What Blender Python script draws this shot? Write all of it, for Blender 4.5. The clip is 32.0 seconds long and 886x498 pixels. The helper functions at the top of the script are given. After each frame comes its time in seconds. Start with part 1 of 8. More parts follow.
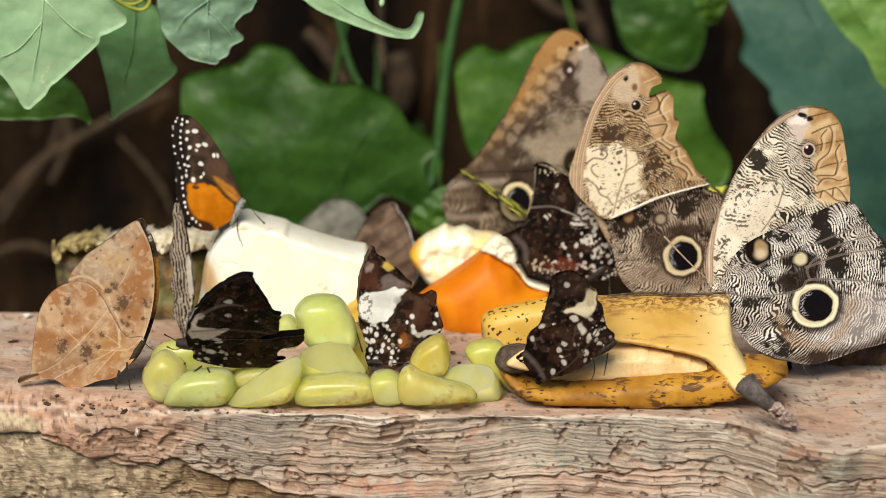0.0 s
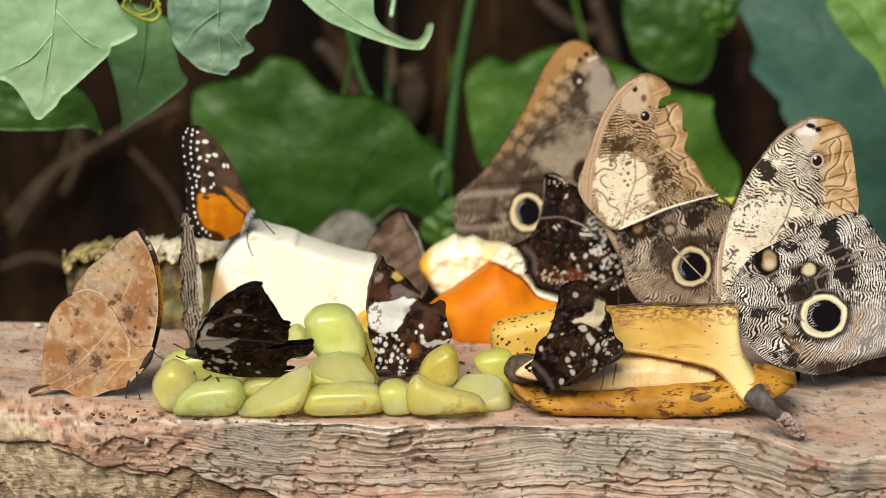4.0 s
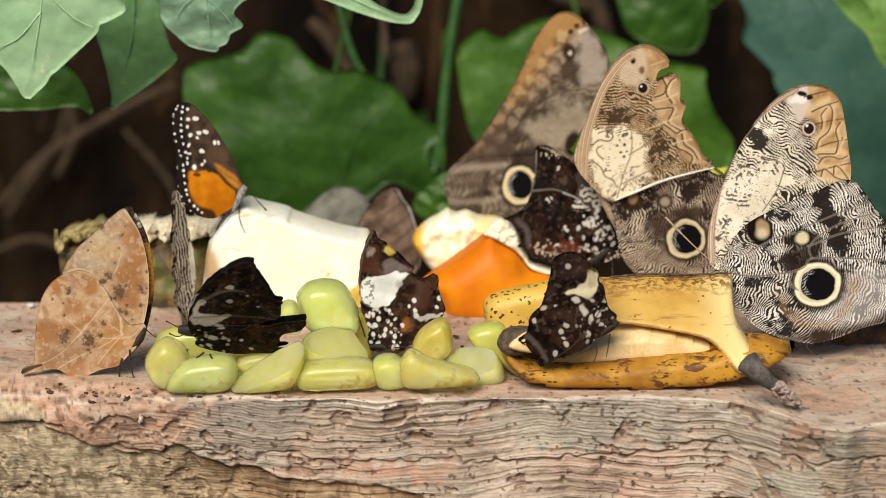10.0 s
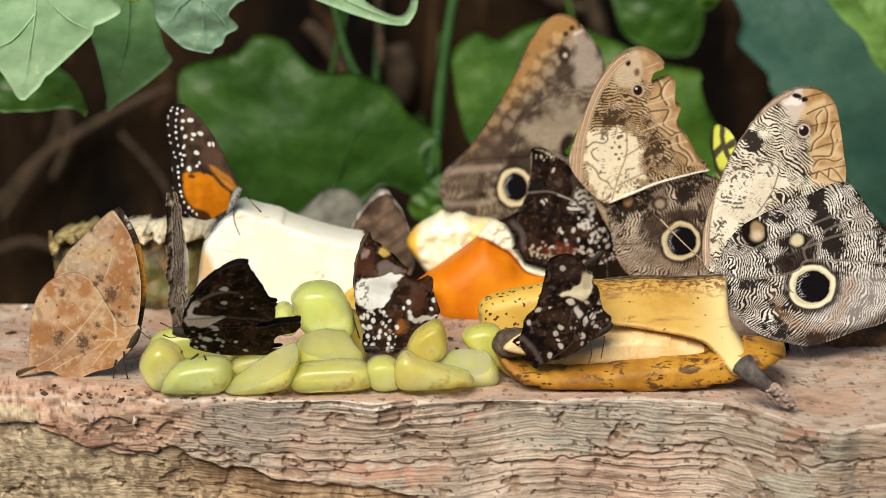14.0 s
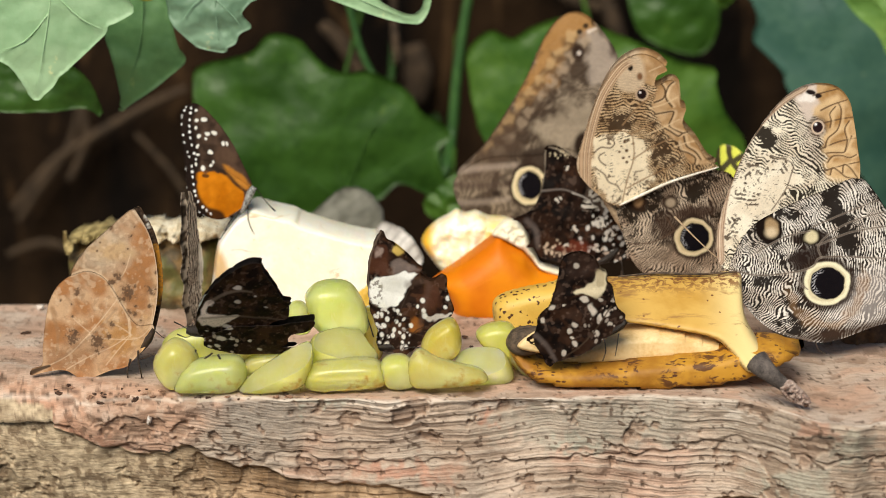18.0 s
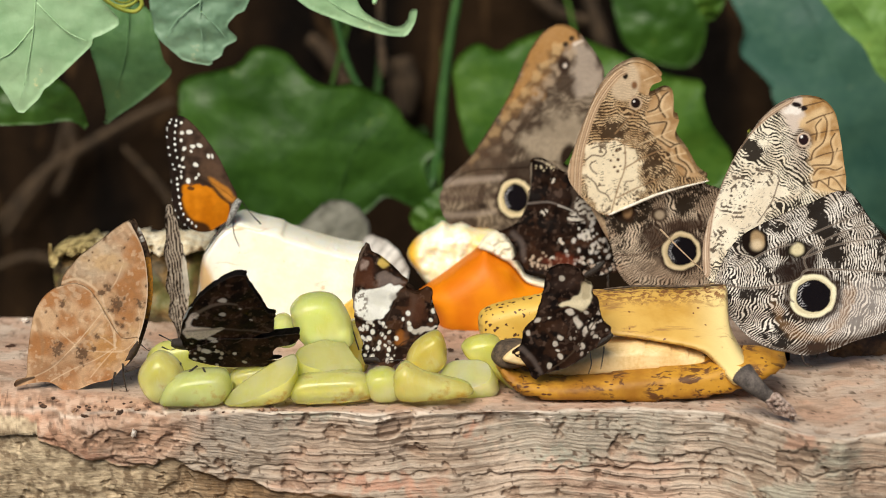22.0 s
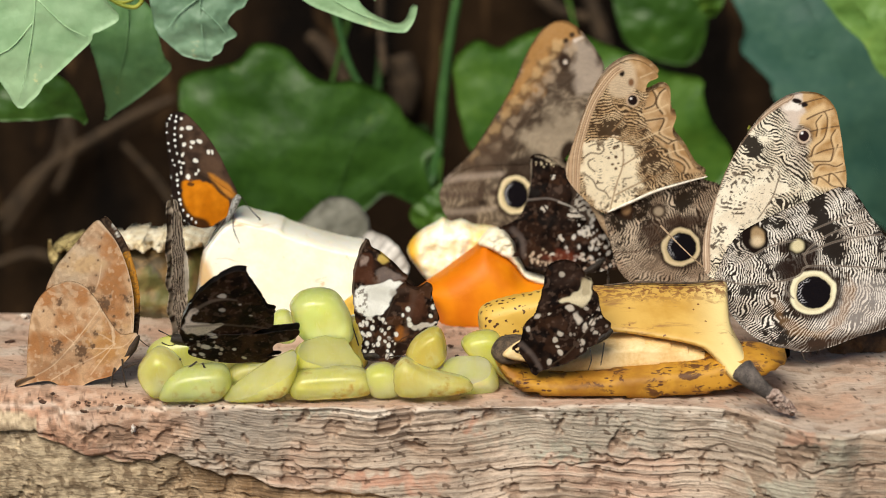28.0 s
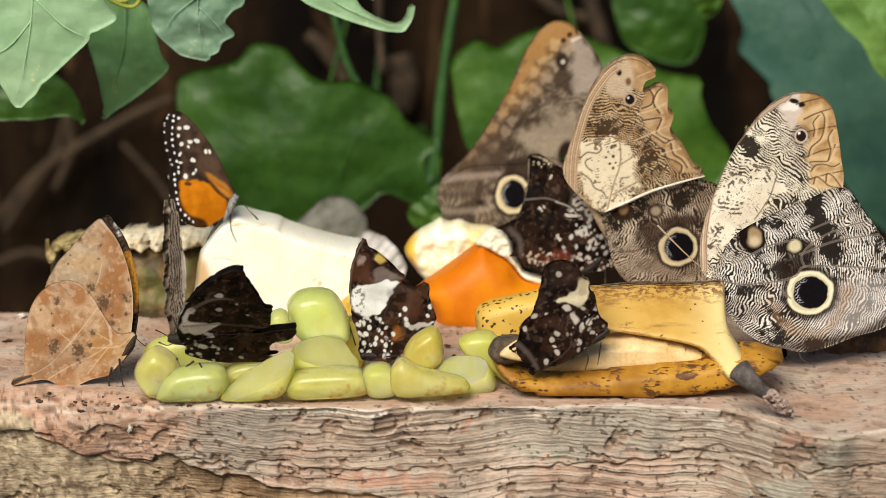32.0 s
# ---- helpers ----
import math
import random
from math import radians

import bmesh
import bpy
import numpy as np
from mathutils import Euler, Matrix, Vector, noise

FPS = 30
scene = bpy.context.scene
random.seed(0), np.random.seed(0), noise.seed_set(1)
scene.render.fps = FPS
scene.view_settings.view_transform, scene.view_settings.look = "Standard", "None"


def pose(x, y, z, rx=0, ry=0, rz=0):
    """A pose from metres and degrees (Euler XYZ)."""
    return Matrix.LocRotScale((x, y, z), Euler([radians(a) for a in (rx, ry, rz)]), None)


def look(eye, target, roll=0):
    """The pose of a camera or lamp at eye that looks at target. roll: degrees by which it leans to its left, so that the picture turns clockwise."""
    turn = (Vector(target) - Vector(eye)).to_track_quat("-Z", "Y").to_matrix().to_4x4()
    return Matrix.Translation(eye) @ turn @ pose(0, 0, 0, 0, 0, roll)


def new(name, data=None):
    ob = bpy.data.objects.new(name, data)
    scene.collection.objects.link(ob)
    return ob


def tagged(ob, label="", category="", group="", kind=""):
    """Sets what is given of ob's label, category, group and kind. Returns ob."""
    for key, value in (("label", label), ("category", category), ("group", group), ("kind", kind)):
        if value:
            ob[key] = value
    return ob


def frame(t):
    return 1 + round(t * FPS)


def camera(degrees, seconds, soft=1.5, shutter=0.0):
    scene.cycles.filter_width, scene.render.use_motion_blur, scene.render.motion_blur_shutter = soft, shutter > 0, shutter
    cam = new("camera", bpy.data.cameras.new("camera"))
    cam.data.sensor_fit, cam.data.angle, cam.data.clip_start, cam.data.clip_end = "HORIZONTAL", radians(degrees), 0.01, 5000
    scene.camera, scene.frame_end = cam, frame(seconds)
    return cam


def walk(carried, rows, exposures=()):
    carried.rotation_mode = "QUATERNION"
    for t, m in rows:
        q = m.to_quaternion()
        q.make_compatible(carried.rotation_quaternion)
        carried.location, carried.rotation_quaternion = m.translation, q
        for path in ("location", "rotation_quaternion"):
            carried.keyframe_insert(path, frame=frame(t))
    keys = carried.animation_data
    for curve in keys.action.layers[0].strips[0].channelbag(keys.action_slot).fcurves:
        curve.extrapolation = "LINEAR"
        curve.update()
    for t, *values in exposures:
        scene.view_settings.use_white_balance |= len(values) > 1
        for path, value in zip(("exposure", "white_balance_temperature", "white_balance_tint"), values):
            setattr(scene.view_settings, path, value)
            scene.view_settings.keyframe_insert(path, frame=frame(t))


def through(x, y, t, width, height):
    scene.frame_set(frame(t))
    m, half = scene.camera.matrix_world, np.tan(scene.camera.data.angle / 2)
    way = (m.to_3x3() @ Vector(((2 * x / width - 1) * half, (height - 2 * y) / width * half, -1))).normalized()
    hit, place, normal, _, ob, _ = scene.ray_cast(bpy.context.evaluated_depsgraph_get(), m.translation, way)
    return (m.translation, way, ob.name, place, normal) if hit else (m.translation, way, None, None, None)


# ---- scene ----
cam = camera(18, 32.0, 0.8)
PATH = [
    (0.0, look((-0.0046, -0.9772, 0.2530), (0.0021, 0.0004, 0.0424), 0.27)),
    (0.5, look((-0.0031, -0.9799, 0.2528), (0.0021, -0.0021, 0.0434), 0.32)),
    (1.0, look((-0.0026, -0.9794, 0.2526), (0.0031, -0.0015, 0.0436), 0.54)),
    (1.5, look((-0.0013, -0.9793, 0.2527), (0.0044, -0.0013, 0.0440), 0.58)),
    (2.0, look((-0.0020, -0.9800, 0.2523), (0.0067, -0.0018, 0.0447), 0.56)),
    (2.5, look((-0.0037, -0.9801, 0.2530), (0.0065, -0.0017, 0.0466), 0.55)),
    (3.0, look((-0.0041, -0.9798, 0.2544), (0.0051, -0.0013, 0.0486), 0.53)),
    (3.5, look((-0.0035, -0.9798, 0.2528), (0.0020, -0.0010, 0.0479), 0.40)),
    (5.5, look((-0.0011, -0.9791, 0.2510), (-0.0048, -0.0012, 0.0421), 0.11)),
    (6.0, look((-0.0000, -0.9780, 0.2500), (-0.0000, 0.0001, 0.0420), 0.00)),
    (6.5, look((-0.0016, -0.9789, 0.2502), (0.0024, -0.0010, 0.0410), -0.02)),
    (7.0, look((-0.0010, -0.9784, 0.2500), (0.0039, -0.0008, 0.0397), -0.14)),
    (7.5, look((-0.0015, -0.9786, 0.2504), (0.0032, -0.0010, 0.0399), -0.20)),
    (8.0, look((-0.0016, -0.9780, 0.2503), (0.0013, -0.0003, 0.0408), -0.25)),
    (8.5, look((-0.0008, -0.9785, 0.2494), (0.0004, -0.0005, 0.0406), -0.33)),
    (9.0, look((0.0006, -0.9780, 0.2483), (-0.0001, 0.0000, 0.0400), -0.45)),
    (9.5, look((0.0009, -0.9778, 0.2486), (0.0010, -0.0000, 0.0389), -0.47)),
    (10.0, look((0.0002, -0.9778, 0.2487), (0.0015, -0.0006, 0.0367), -0.54)),
    (10.5, look((-0.0001, -0.9770, 0.2481), (0.0005, 0.0001, 0.0354), -0.48)),
    (11.0, look((0.0008, -0.9770, 0.2476), (0.0010, 0.0002, 0.0352), -0.50)),
    (11.5, look((0.0020, -0.9768, 0.2474), (0.0019, 0.0001, 0.0337), -0.55)),
    (12.0, look((0.0005, -0.9773, 0.2483), (-0.0007, -0.0000, 0.0363), -0.51)),
    (12.5, look((-0.0001, -0.9778, 0.2479), (0.0004, 0.0001, 0.0388), -0.43)),
    (13.0, look((0.0013, -0.9777, 0.2460), (0.0026, 0.0003, 0.0376), -0.51)),
    (13.5, look((0.0018, -0.9771, 0.2465), (0.0040, 0.0007, 0.0372), -0.54)),
    (14.0, look((0.0009, -0.9774, 0.2478), (0.0034, 0.0002, 0.0372), -0.46)),
    (14.5, look((0.0017, -0.9768, 0.2468), (0.0005, 0.0008, 0.0367), -0.55)),
    (16.5, look((0.0031, -0.9767, 0.2459), (-0.0032, 0.0012, 0.0370), -0.84)),
    (17.0, look((0.0038, -0.9765, 0.2459), (-0.0018, 0.0014, 0.0368), -0.89)),
    (17.5, look((0.0036, -0.9762, 0.2455), (-0.0017, 0.0015, 0.0356), -0.81)),
    (18.0, look((0.0036, -0.9769, 0.2463), (-0.0016, 0.0008, 0.0365), -0.79)),
    (18.5, look((0.0045, -0.9764, 0.2461), (-0.0011, 0.0014, 0.0364), -0.75)),
    (19.0, look((0.0045, -0.9762, 0.2454), (-0.0001, 0.0018, 0.0368), -0.79)),
    (19.5, look((0.0047, -0.9762, 0.2453), (0.0007, 0.0021, 0.0382), -0.81)),
    (20.0, look((0.0055, -0.9763, 0.2448), (0.0023, 0.0022, 0.0387), -0.75)),
    (20.5, look((0.0054, -0.9761, 0.2447), (0.0032, 0.0024, 0.0383), -0.82)),
    (21.0, look((0.0055, -0.9757, 0.2446), (0.0040, 0.0026, 0.0378), -0.68)),
    (21.5, look((0.0054, -0.9752, 0.2448), (0.0036, 0.0034, 0.0389), -0.77)),
    (22.0, look((0.0051, -0.9754, 0.2454), (0.0036, 0.0034, 0.0405), -0.75)),
    (22.5, look((0.0054, -0.9760, 0.2444), (0.0041, 0.0033, 0.0421), -0.77)),
    (23.0, look((0.0046, -0.9757, 0.2448), (0.0034, 0.0039, 0.0437), -0.71)),
    (23.5, look((0.0039, -0.9763, 0.2453), (0.0035, 0.0033, 0.0444), -0.68)),
    (24.0, look((0.0043, -0.9757, 0.2449), (0.0040, 0.0037, 0.0428), -0.61)),
    (24.5, look((0.0056, -0.9754, 0.2438), (0.0033, 0.0039, 0.0414), -0.63)),
    (25.0, look((0.0060, -0.9757, 0.2436), (0.0039, 0.0036, 0.0411), -0.65)),
    (25.5, look((0.0051, -0.9762, 0.2444), (0.0034, 0.0028, 0.0406), -0.67)),
    (27.5, look((0.0067, -0.9749, 0.2429), (0.0044, 0.0040, 0.0388), -0.63)),
    (28.0, look((0.0051, -0.9750, 0.2438), (0.0036, 0.0038, 0.0390), -0.68)),
    (28.5, look((0.0051, -0.9750, 0.2436), (0.0029, 0.0044, 0.0416), -0.66)),
    (29.0, look((0.0070, -0.9746, 0.2425), (0.0057, 0.0051, 0.0419), -0.67)),
    (29.5, look((0.0067, -0.9754, 0.2443), (0.0042, 0.0037, 0.0409), -0.64)),
    (30.0, look((0.0055, -0.9759, 0.2444), (0.0036, 0.0031, 0.0407), -0.73)),
    (30.5, look((0.0053, -0.9758, 0.2434), (0.0049, 0.0035, 0.0411), -0.68)),
    (31.0, look((0.0055, -0.9754, 0.2434), (0.0057, 0.0039, 0.0409), -0.59)),
    (31.5, look((0.0057, -0.9753, 0.2436), (0.0049, 0.0037, 0.0397), -0.67)),
    (32.0, look((0.0065, -0.9750, 0.2440), (0.0046, 0.0038, 0.0389), -0.64)),
]
walk(cam, PATH)
cam.data.dof.use_dof, cam.data.dof.focus_distance, cam.data.dof.aperture_fstop = True, 0.972, 11.0

# ---- daylight under an overcast greenhouse roof ----
scene.view_settings.exposure = 0.02
world = bpy.data.worlds.new("sky")
scene.world = world
world.use_nodes = True
wn = world.node_tree
sky = wn.nodes.new("ShaderNodeTexSky")
sky.sky_type, sky.sun_disc, sky.sun_elevation, sky.sun_rotation = "NISHITA", False, radians(41.5), radians(198.4)
wn.links.new(sky.outputs[0], wn.nodes["Background"].inputs[0])
wn.nodes["Background"].inputs[1].default_value = 0.055
sun = new("sun", bpy.data.lights.new("sun", "SUN"))
sun.data.energy, sun.data.angle, sun.data.color = 4.6, radians(36), (1.0, 0.93, 0.78)
sun.matrix_world = look((-0.5, -1.5, 1.4), (0, 0, 0))

# ---- small node language ----
MM = 0.001


class Mat:
    """A material whose patterns are written in millimetres of the object's own space, from the point (ox, oz)."""

    def __init__(self, name, ox=0.0, oz=0.0):
        self.m = bpy.data.materials.new(name)
        self.m.use_nodes = True
        self.t = self.m.node_tree
        self.b = self.t.nodes["Principled BSDF"]
        c = self.node("ShaderNodeTexCoord", {}, out="Object")
        self.p = self.node("ShaderNodeVectorMath", {0: c, 1: (1000, 1000, 1000)}, operation="MULTIPLY")
        self.ox, self.oz = ox, oz

    def node(self, kind, ins, out=0, **props):
        n = self.t.nodes.new(kind)
        for k, v in props.items():
            setattr(n, k, v)
        for k, v in ins.items():
            self.put(n.inputs[k], v)
        return n.outputs[out]

    def put(self, slot, v):
        if isinstance(v, bpy.types.NodeSocket):
            self.t.links.new(v, slot)
        else:
            if slot.type == "RGBA" and len(v) == 3:
                v = (*v, 1)
            slot.default_value = v

    def noise(self, scale, detail=3, rough=0.5, warp=0.0, vec=None):
        return self.node("ShaderNodeTexNoise", {"Vector": vec or self.p, "Scale": scale, "Detail": detail, "Roughness": rough, "Distortion": warp})

    def noise3(self, scale, detail=2):
        return self.node("ShaderNodeTexNoise", {"Vector": self.p, "Scale": scale, "Detail": detail}, out=1)

    def cells(self, scale, vec=None, feature="F1", out=0, jitter=1.0):
        return self.node("ShaderNodeTexVoronoi", {"Vector": vec or self.p, "Scale": scale, "Randomness": jitter}, out=out, feature=feature)

    def math(self, op, a, b=0.0, c=0.0):
        return self.node("ShaderNodeMath", {0: a, 1: b, 2: c}, operation=op)

    def ramp(self, v, a, b, lo=0.0, hi=1.0):
        return self.node("ShaderNodeMapRange", {0: v, 1: a, 2: b, 3: lo, 4: hi}, interpolation_type="SMOOTHSTEP")

    def mix(self, fac, a, b):
        n = self.t.nodes.new("ShaderNodeMix")
        n.data_type = "RGBA"
        self.put(n.inputs[0], fac), self.put(n.inputs[6], a), self.put(n.inputs[7], b)
        return n.outputs[2]

    def map(self, loc=(0, 0, 0), rot=(0, 0, 0), scale=(1, 1, 1), vec=None, kind="TEXTURE"):
        return self.node("ShaderNodeMapping", {0: vec or self.p, 1: loc, 2: rot, 3: scale}, vector_type=kind)

    def warped(self, scale, amount):
        n = self.node("ShaderNodeVectorMath", {0: self.noise3(scale), 1: (0.5, 0.5, 0.5)}, operation="SUBTRACT")
        n = self.node("ShaderNodeVectorMath", {0: n, 1: (amount, 0, amount)}, operation="MULTIPLY")
        return self.node("ShaderNodeVectorMath", {0: self.p, 1: n}, operation="ADD")

    def ring(self, c, rx, rz=None, turn=0.0, vec=None):
        """Distance from the centre c of an ellipse, 1 on its edge."""
        v = self.map((c[0] - self.ox, 0, c[1] - self.oz), (0, radians(turn), 0), (rx, 1e5, rz or rx), vec)
        return self.node("ShaderNodeVectorMath", {0: v}, out=1, operation="LENGTH")

    def spot(self, c, rx, rz=None, turn=0.0, edge=0.15, vec=None):
        return self.ramp(self.ring(c, rx, rz, turn, vec), 1 + edge, 1 - edge)

    def axis(self, n, vec=None):
        return self.node("ShaderNodeSeparateXYZ", {0: vec or self.p}, out=n)

    def done(self, colour, rough=0.6, bump=None, depth=0.3, spec=0.4, through=0.0, **more):
        self.put(self.b.inputs["Base Color"], colour)
        self.put(self.b.inputs["Roughness"], rough)
        self.b.inputs["Specular IOR Level"].default_value = spec
        for k, v in more.items():
            self.put(self.b.inputs[k.replace("_", " ")], v)
        if bump is not None:
            h = self.node("ShaderNodeBump", {"Height": bump, "Distance": depth * MM, "Strength": 0.8})
            self.put(self.b.inputs["Normal"], h)
        if through:
            glow = self.node("ShaderNodeBsdfTranslucent", {"Color": colour})
            both = self.node("ShaderNodeMixShader", {0: through, 1: self.b.outputs[0], 2: glow})
            self.t.links.new(both, self.t.nodes["Material Output"].inputs[0])
        return self.m


def plain(name, a, b, scale=0.5, rough=0.6, bump=0.2, **more):
    """Two tones of a colour, mottled at two scales, with a fine relief."""
    m = Mat(name)
    n = m.math("ADD", m.math("MULTIPLY", m.noise(scale, 4), 0.65), m.math("MULTIPLY", m.noise(scale * 7, 3), 0.35))
    return m.done(m.mix(m.ramp(n, 0.35, 0.65), a, b), rough, m.noise(scale * 9, 4), bump, **more)


# ---- shapes ----
def spline(pts, n=5, closed=True):
    pts = [Vector(p) for p in pts]
    out, k = [], len(pts)
    for i in range(k if closed else k - 1):
        a, b, c, d = (pts[j % k] if closed else pts[max(0, min(k - 1, j))] for j in (i - 1, i, i + 1, i + 2))
        for s in range(n):
            t = s / n
            out.append(0.5 * (2 * b + (c - a) * t + (2 * a - 5 * b + 4 * c - d) * t * t + (3 * b - a - 3 * c + d) * t ** 3))
    return out if closed else out + [pts[-1]]


def sheet(outline, cells=14):
    """A flat fill of a closed outline, cut into small even cells: points, faces, smooth distance to the edge, edge flags, rim."""
    ring = np.array([(p[0], p[1]) for p in outline], float)
    lo, size = ring.min(0), np.ptp(ring, 0)
    step = size.max() / (cells * 3.2)
    nx, nz = (np.ceil(size / step).astype(int) + 3)
    gx, gz = lo[0] + (np.arange(nx) - 0.9) * step, lo[1] + (np.arange(nz) - 0.9) * step
    a, b = ring, np.roll(ring, -1, 0)
    inside = np.zeros((nz, nx), bool)
    for j in range(nz):
        hit = (a[:, 1] > gz[j]) != (b[:, 1] > gz[j])
        cross = a[hit, 0] + (gz[j] - a[hit, 1]) / (b[hit, 1] - a[hit, 1]) * (b[hit, 0] - a[hit, 0])
        inside[j] = (cross[None, :] > gx[:, None]).sum(1) % 2 == 1
    cell = inside[:-1, :-1] & inside[1:, :-1] & inside[:-1, 1:] & inside[1:, 1:]
    near = np.zeros((nz, nx), int)
    for dj in (0, 1):
        for di in (0, 1):
            near[dj:nz - 1 + dj, di:nx - 1 + di] += cell
    index = -np.ones((nz, nx), int)
    index[near > 0] = np.arange((near > 0).sum())
    js, iz = np.nonzero(near > 0)
    pts, edge = np.c_[gx[iz], gz[js]], near[near > 0] < 4
    j, i = np.nonzero(cell)
    quads = np.c_[index[j, i], index[j, i + 1], index[j + 1, i + 1], index[j + 1, i]]
    # the border follows the outline itself
    seg = b - a
    for k in np.nonzero(edge)[0]:
        t = np.clip(((pts[k] - a) * seg).sum(1) / np.maximum((seg * seg).sum(1), 1e-12), 0, 1)
        q = a + t[:, None] * seg
        pts[k] = q[((q - pts[k]) ** 2).sum(1).argmin()]
    # distance to the edge without creases: from the sum of 1 / d^3 along the outline
    fine = np.concatenate([a + seg * u for u in (np.arange(6) + 0.5) / 6])
    weight = np.tile(np.hypot(*seg.T) / 6, 6)
    dist = np.zeros(len(pts))
    for k in range(0, len(pts), 4000):
        d2 = ((pts[k:k + 4000, None] - fine) ** 2).sum(-1) + 1e-4
        dist[k:k + 4000] = (0.5 * (weight / d2 ** 1.5).sum(1)) ** -0.5
    dist[edge] = 0
    turns = {}
    for q in quads.tolist():
        for u, v in zip(q, q[1:] + q[:1]):
            if edge[u] and edge[v]:
                turns[(u, v)] = True
    rim = [e for e in turns if (e[1], e[0]) not in turns]
    return pts, quads.tolist(), dist, edge, rim


def mesh(name, verts, faces, mats, smooth=True, slots=None):
    me = bpy.data.meshes.new(name)
    me.from_pydata([tuple(v) for v in verts], [], faces)
    for m in mats if isinstance(mats, (list, tuple)) else [mats]:
        me.materials.append(m)
    if slots is not None:
        me.polygons.foreach_set("material_index", slots)
    me.polygons.foreach_set("use_smooth", [smooth] * len(me.polygons))
    me.update()
    return me


def thing(name, at, label, category, group="", kind=""):
    ob = new(name)
    ob.location = Vector(at) * MM
    ob.empty_display_size = 0.01
    return tagged(ob, label, category, group, kind)


def part(name, me, parent, label="", at=None, turn=(0, 0, 0)):
    """Links a mesh as one part under a thing or a part; at: its origin in world millimetres (of the unturned thing)."""
    ob = new(name, me)
    ob.parent = parent
    base = Vector((0, 0, 0))
    o = parent
    while o:
        base += o.location
        o = o.parent
    ob.location = (Vector(at) * MM - base) if at is not None else (0, 0, 0)
    ob.rotation_euler = [radians(a) for a in turn]
    return tagged(ob, label)


def plate(name, outline, at, mats, bow=0.0, thick=0.25, cells=14, wave=0.0, n=5, rag=0.0, paint=None):
    """A thin curved plate that fills an outline of (x, z) millimetres, about the point at = (x, z). paint: its colours on front and back."""
    out = spline([(p[0] - at[0], p[1] - at[1], 0) for p in outline], n) if n > 1 else [Vector((p[0] - at[0], p[1] - at[1], 0)) for p in outline]
    if rag:
        out = [p + rag * Vector((noise.noise(p * 0.45), noise.noise(p * 0.45 + Vector((9, 3, 1))), 0)) + rag * 0.6 * Vector((noise.noise(p * 1.3), noise.noise(p * 1.3 + Vector((5, 1, 7))), 0)) for p in out]
    pts, faces, dist, edge, rim = sheet(out, cells)
    c, size = pts.mean(0), np.ptp(pts, 0).max() + 1e-6
    r2 = ((pts - c) ** 2).sum(1) / (size / 2) ** 2
    off = bow * r2
    if wave:
        off = off + np.array([wave * (noise.noise((x * 6 / size, z * 6 / size, size)) + 0.2 * noise.noise((x * 15 / size, z * 15 / size, 3))) for x, z in pts])
    k = len(pts)
    front = np.c_[pts[:, 0], off - thick / 2, pts[:, 1]]
    back = np.c_[pts[:, 0], off + thick / 2, pts[:, 1]]
    f = faces + [[i + k for i in reversed(q)] for q in faces] + [[a, b, b + k, a + k] for a, b in rim]
    slots = [0] * len(faces) + [1 if isinstance(mats, (list, tuple)) and len(mats) > 1 else 0] * len(faces) + [0] * len(rim)
    me = mesh(name, np.r_[front, back] * MM, f, mats, True, slots)
    if paint:
        sides = [p(Paint(pts[:, 0] + at[0], pts[:, 1] + at[1])).c for p in (paint if isinstance(paint, tuple) else (paint, paint))]
        tint = me.attributes.new("tint", "FLOAT_COLOR", "POINT")
        tint.data.foreach_set("color", np.c_[np.clip(np.r_[sides[0], sides[1]], 0, 1), np.ones(2 * k)].ravel())
    return me


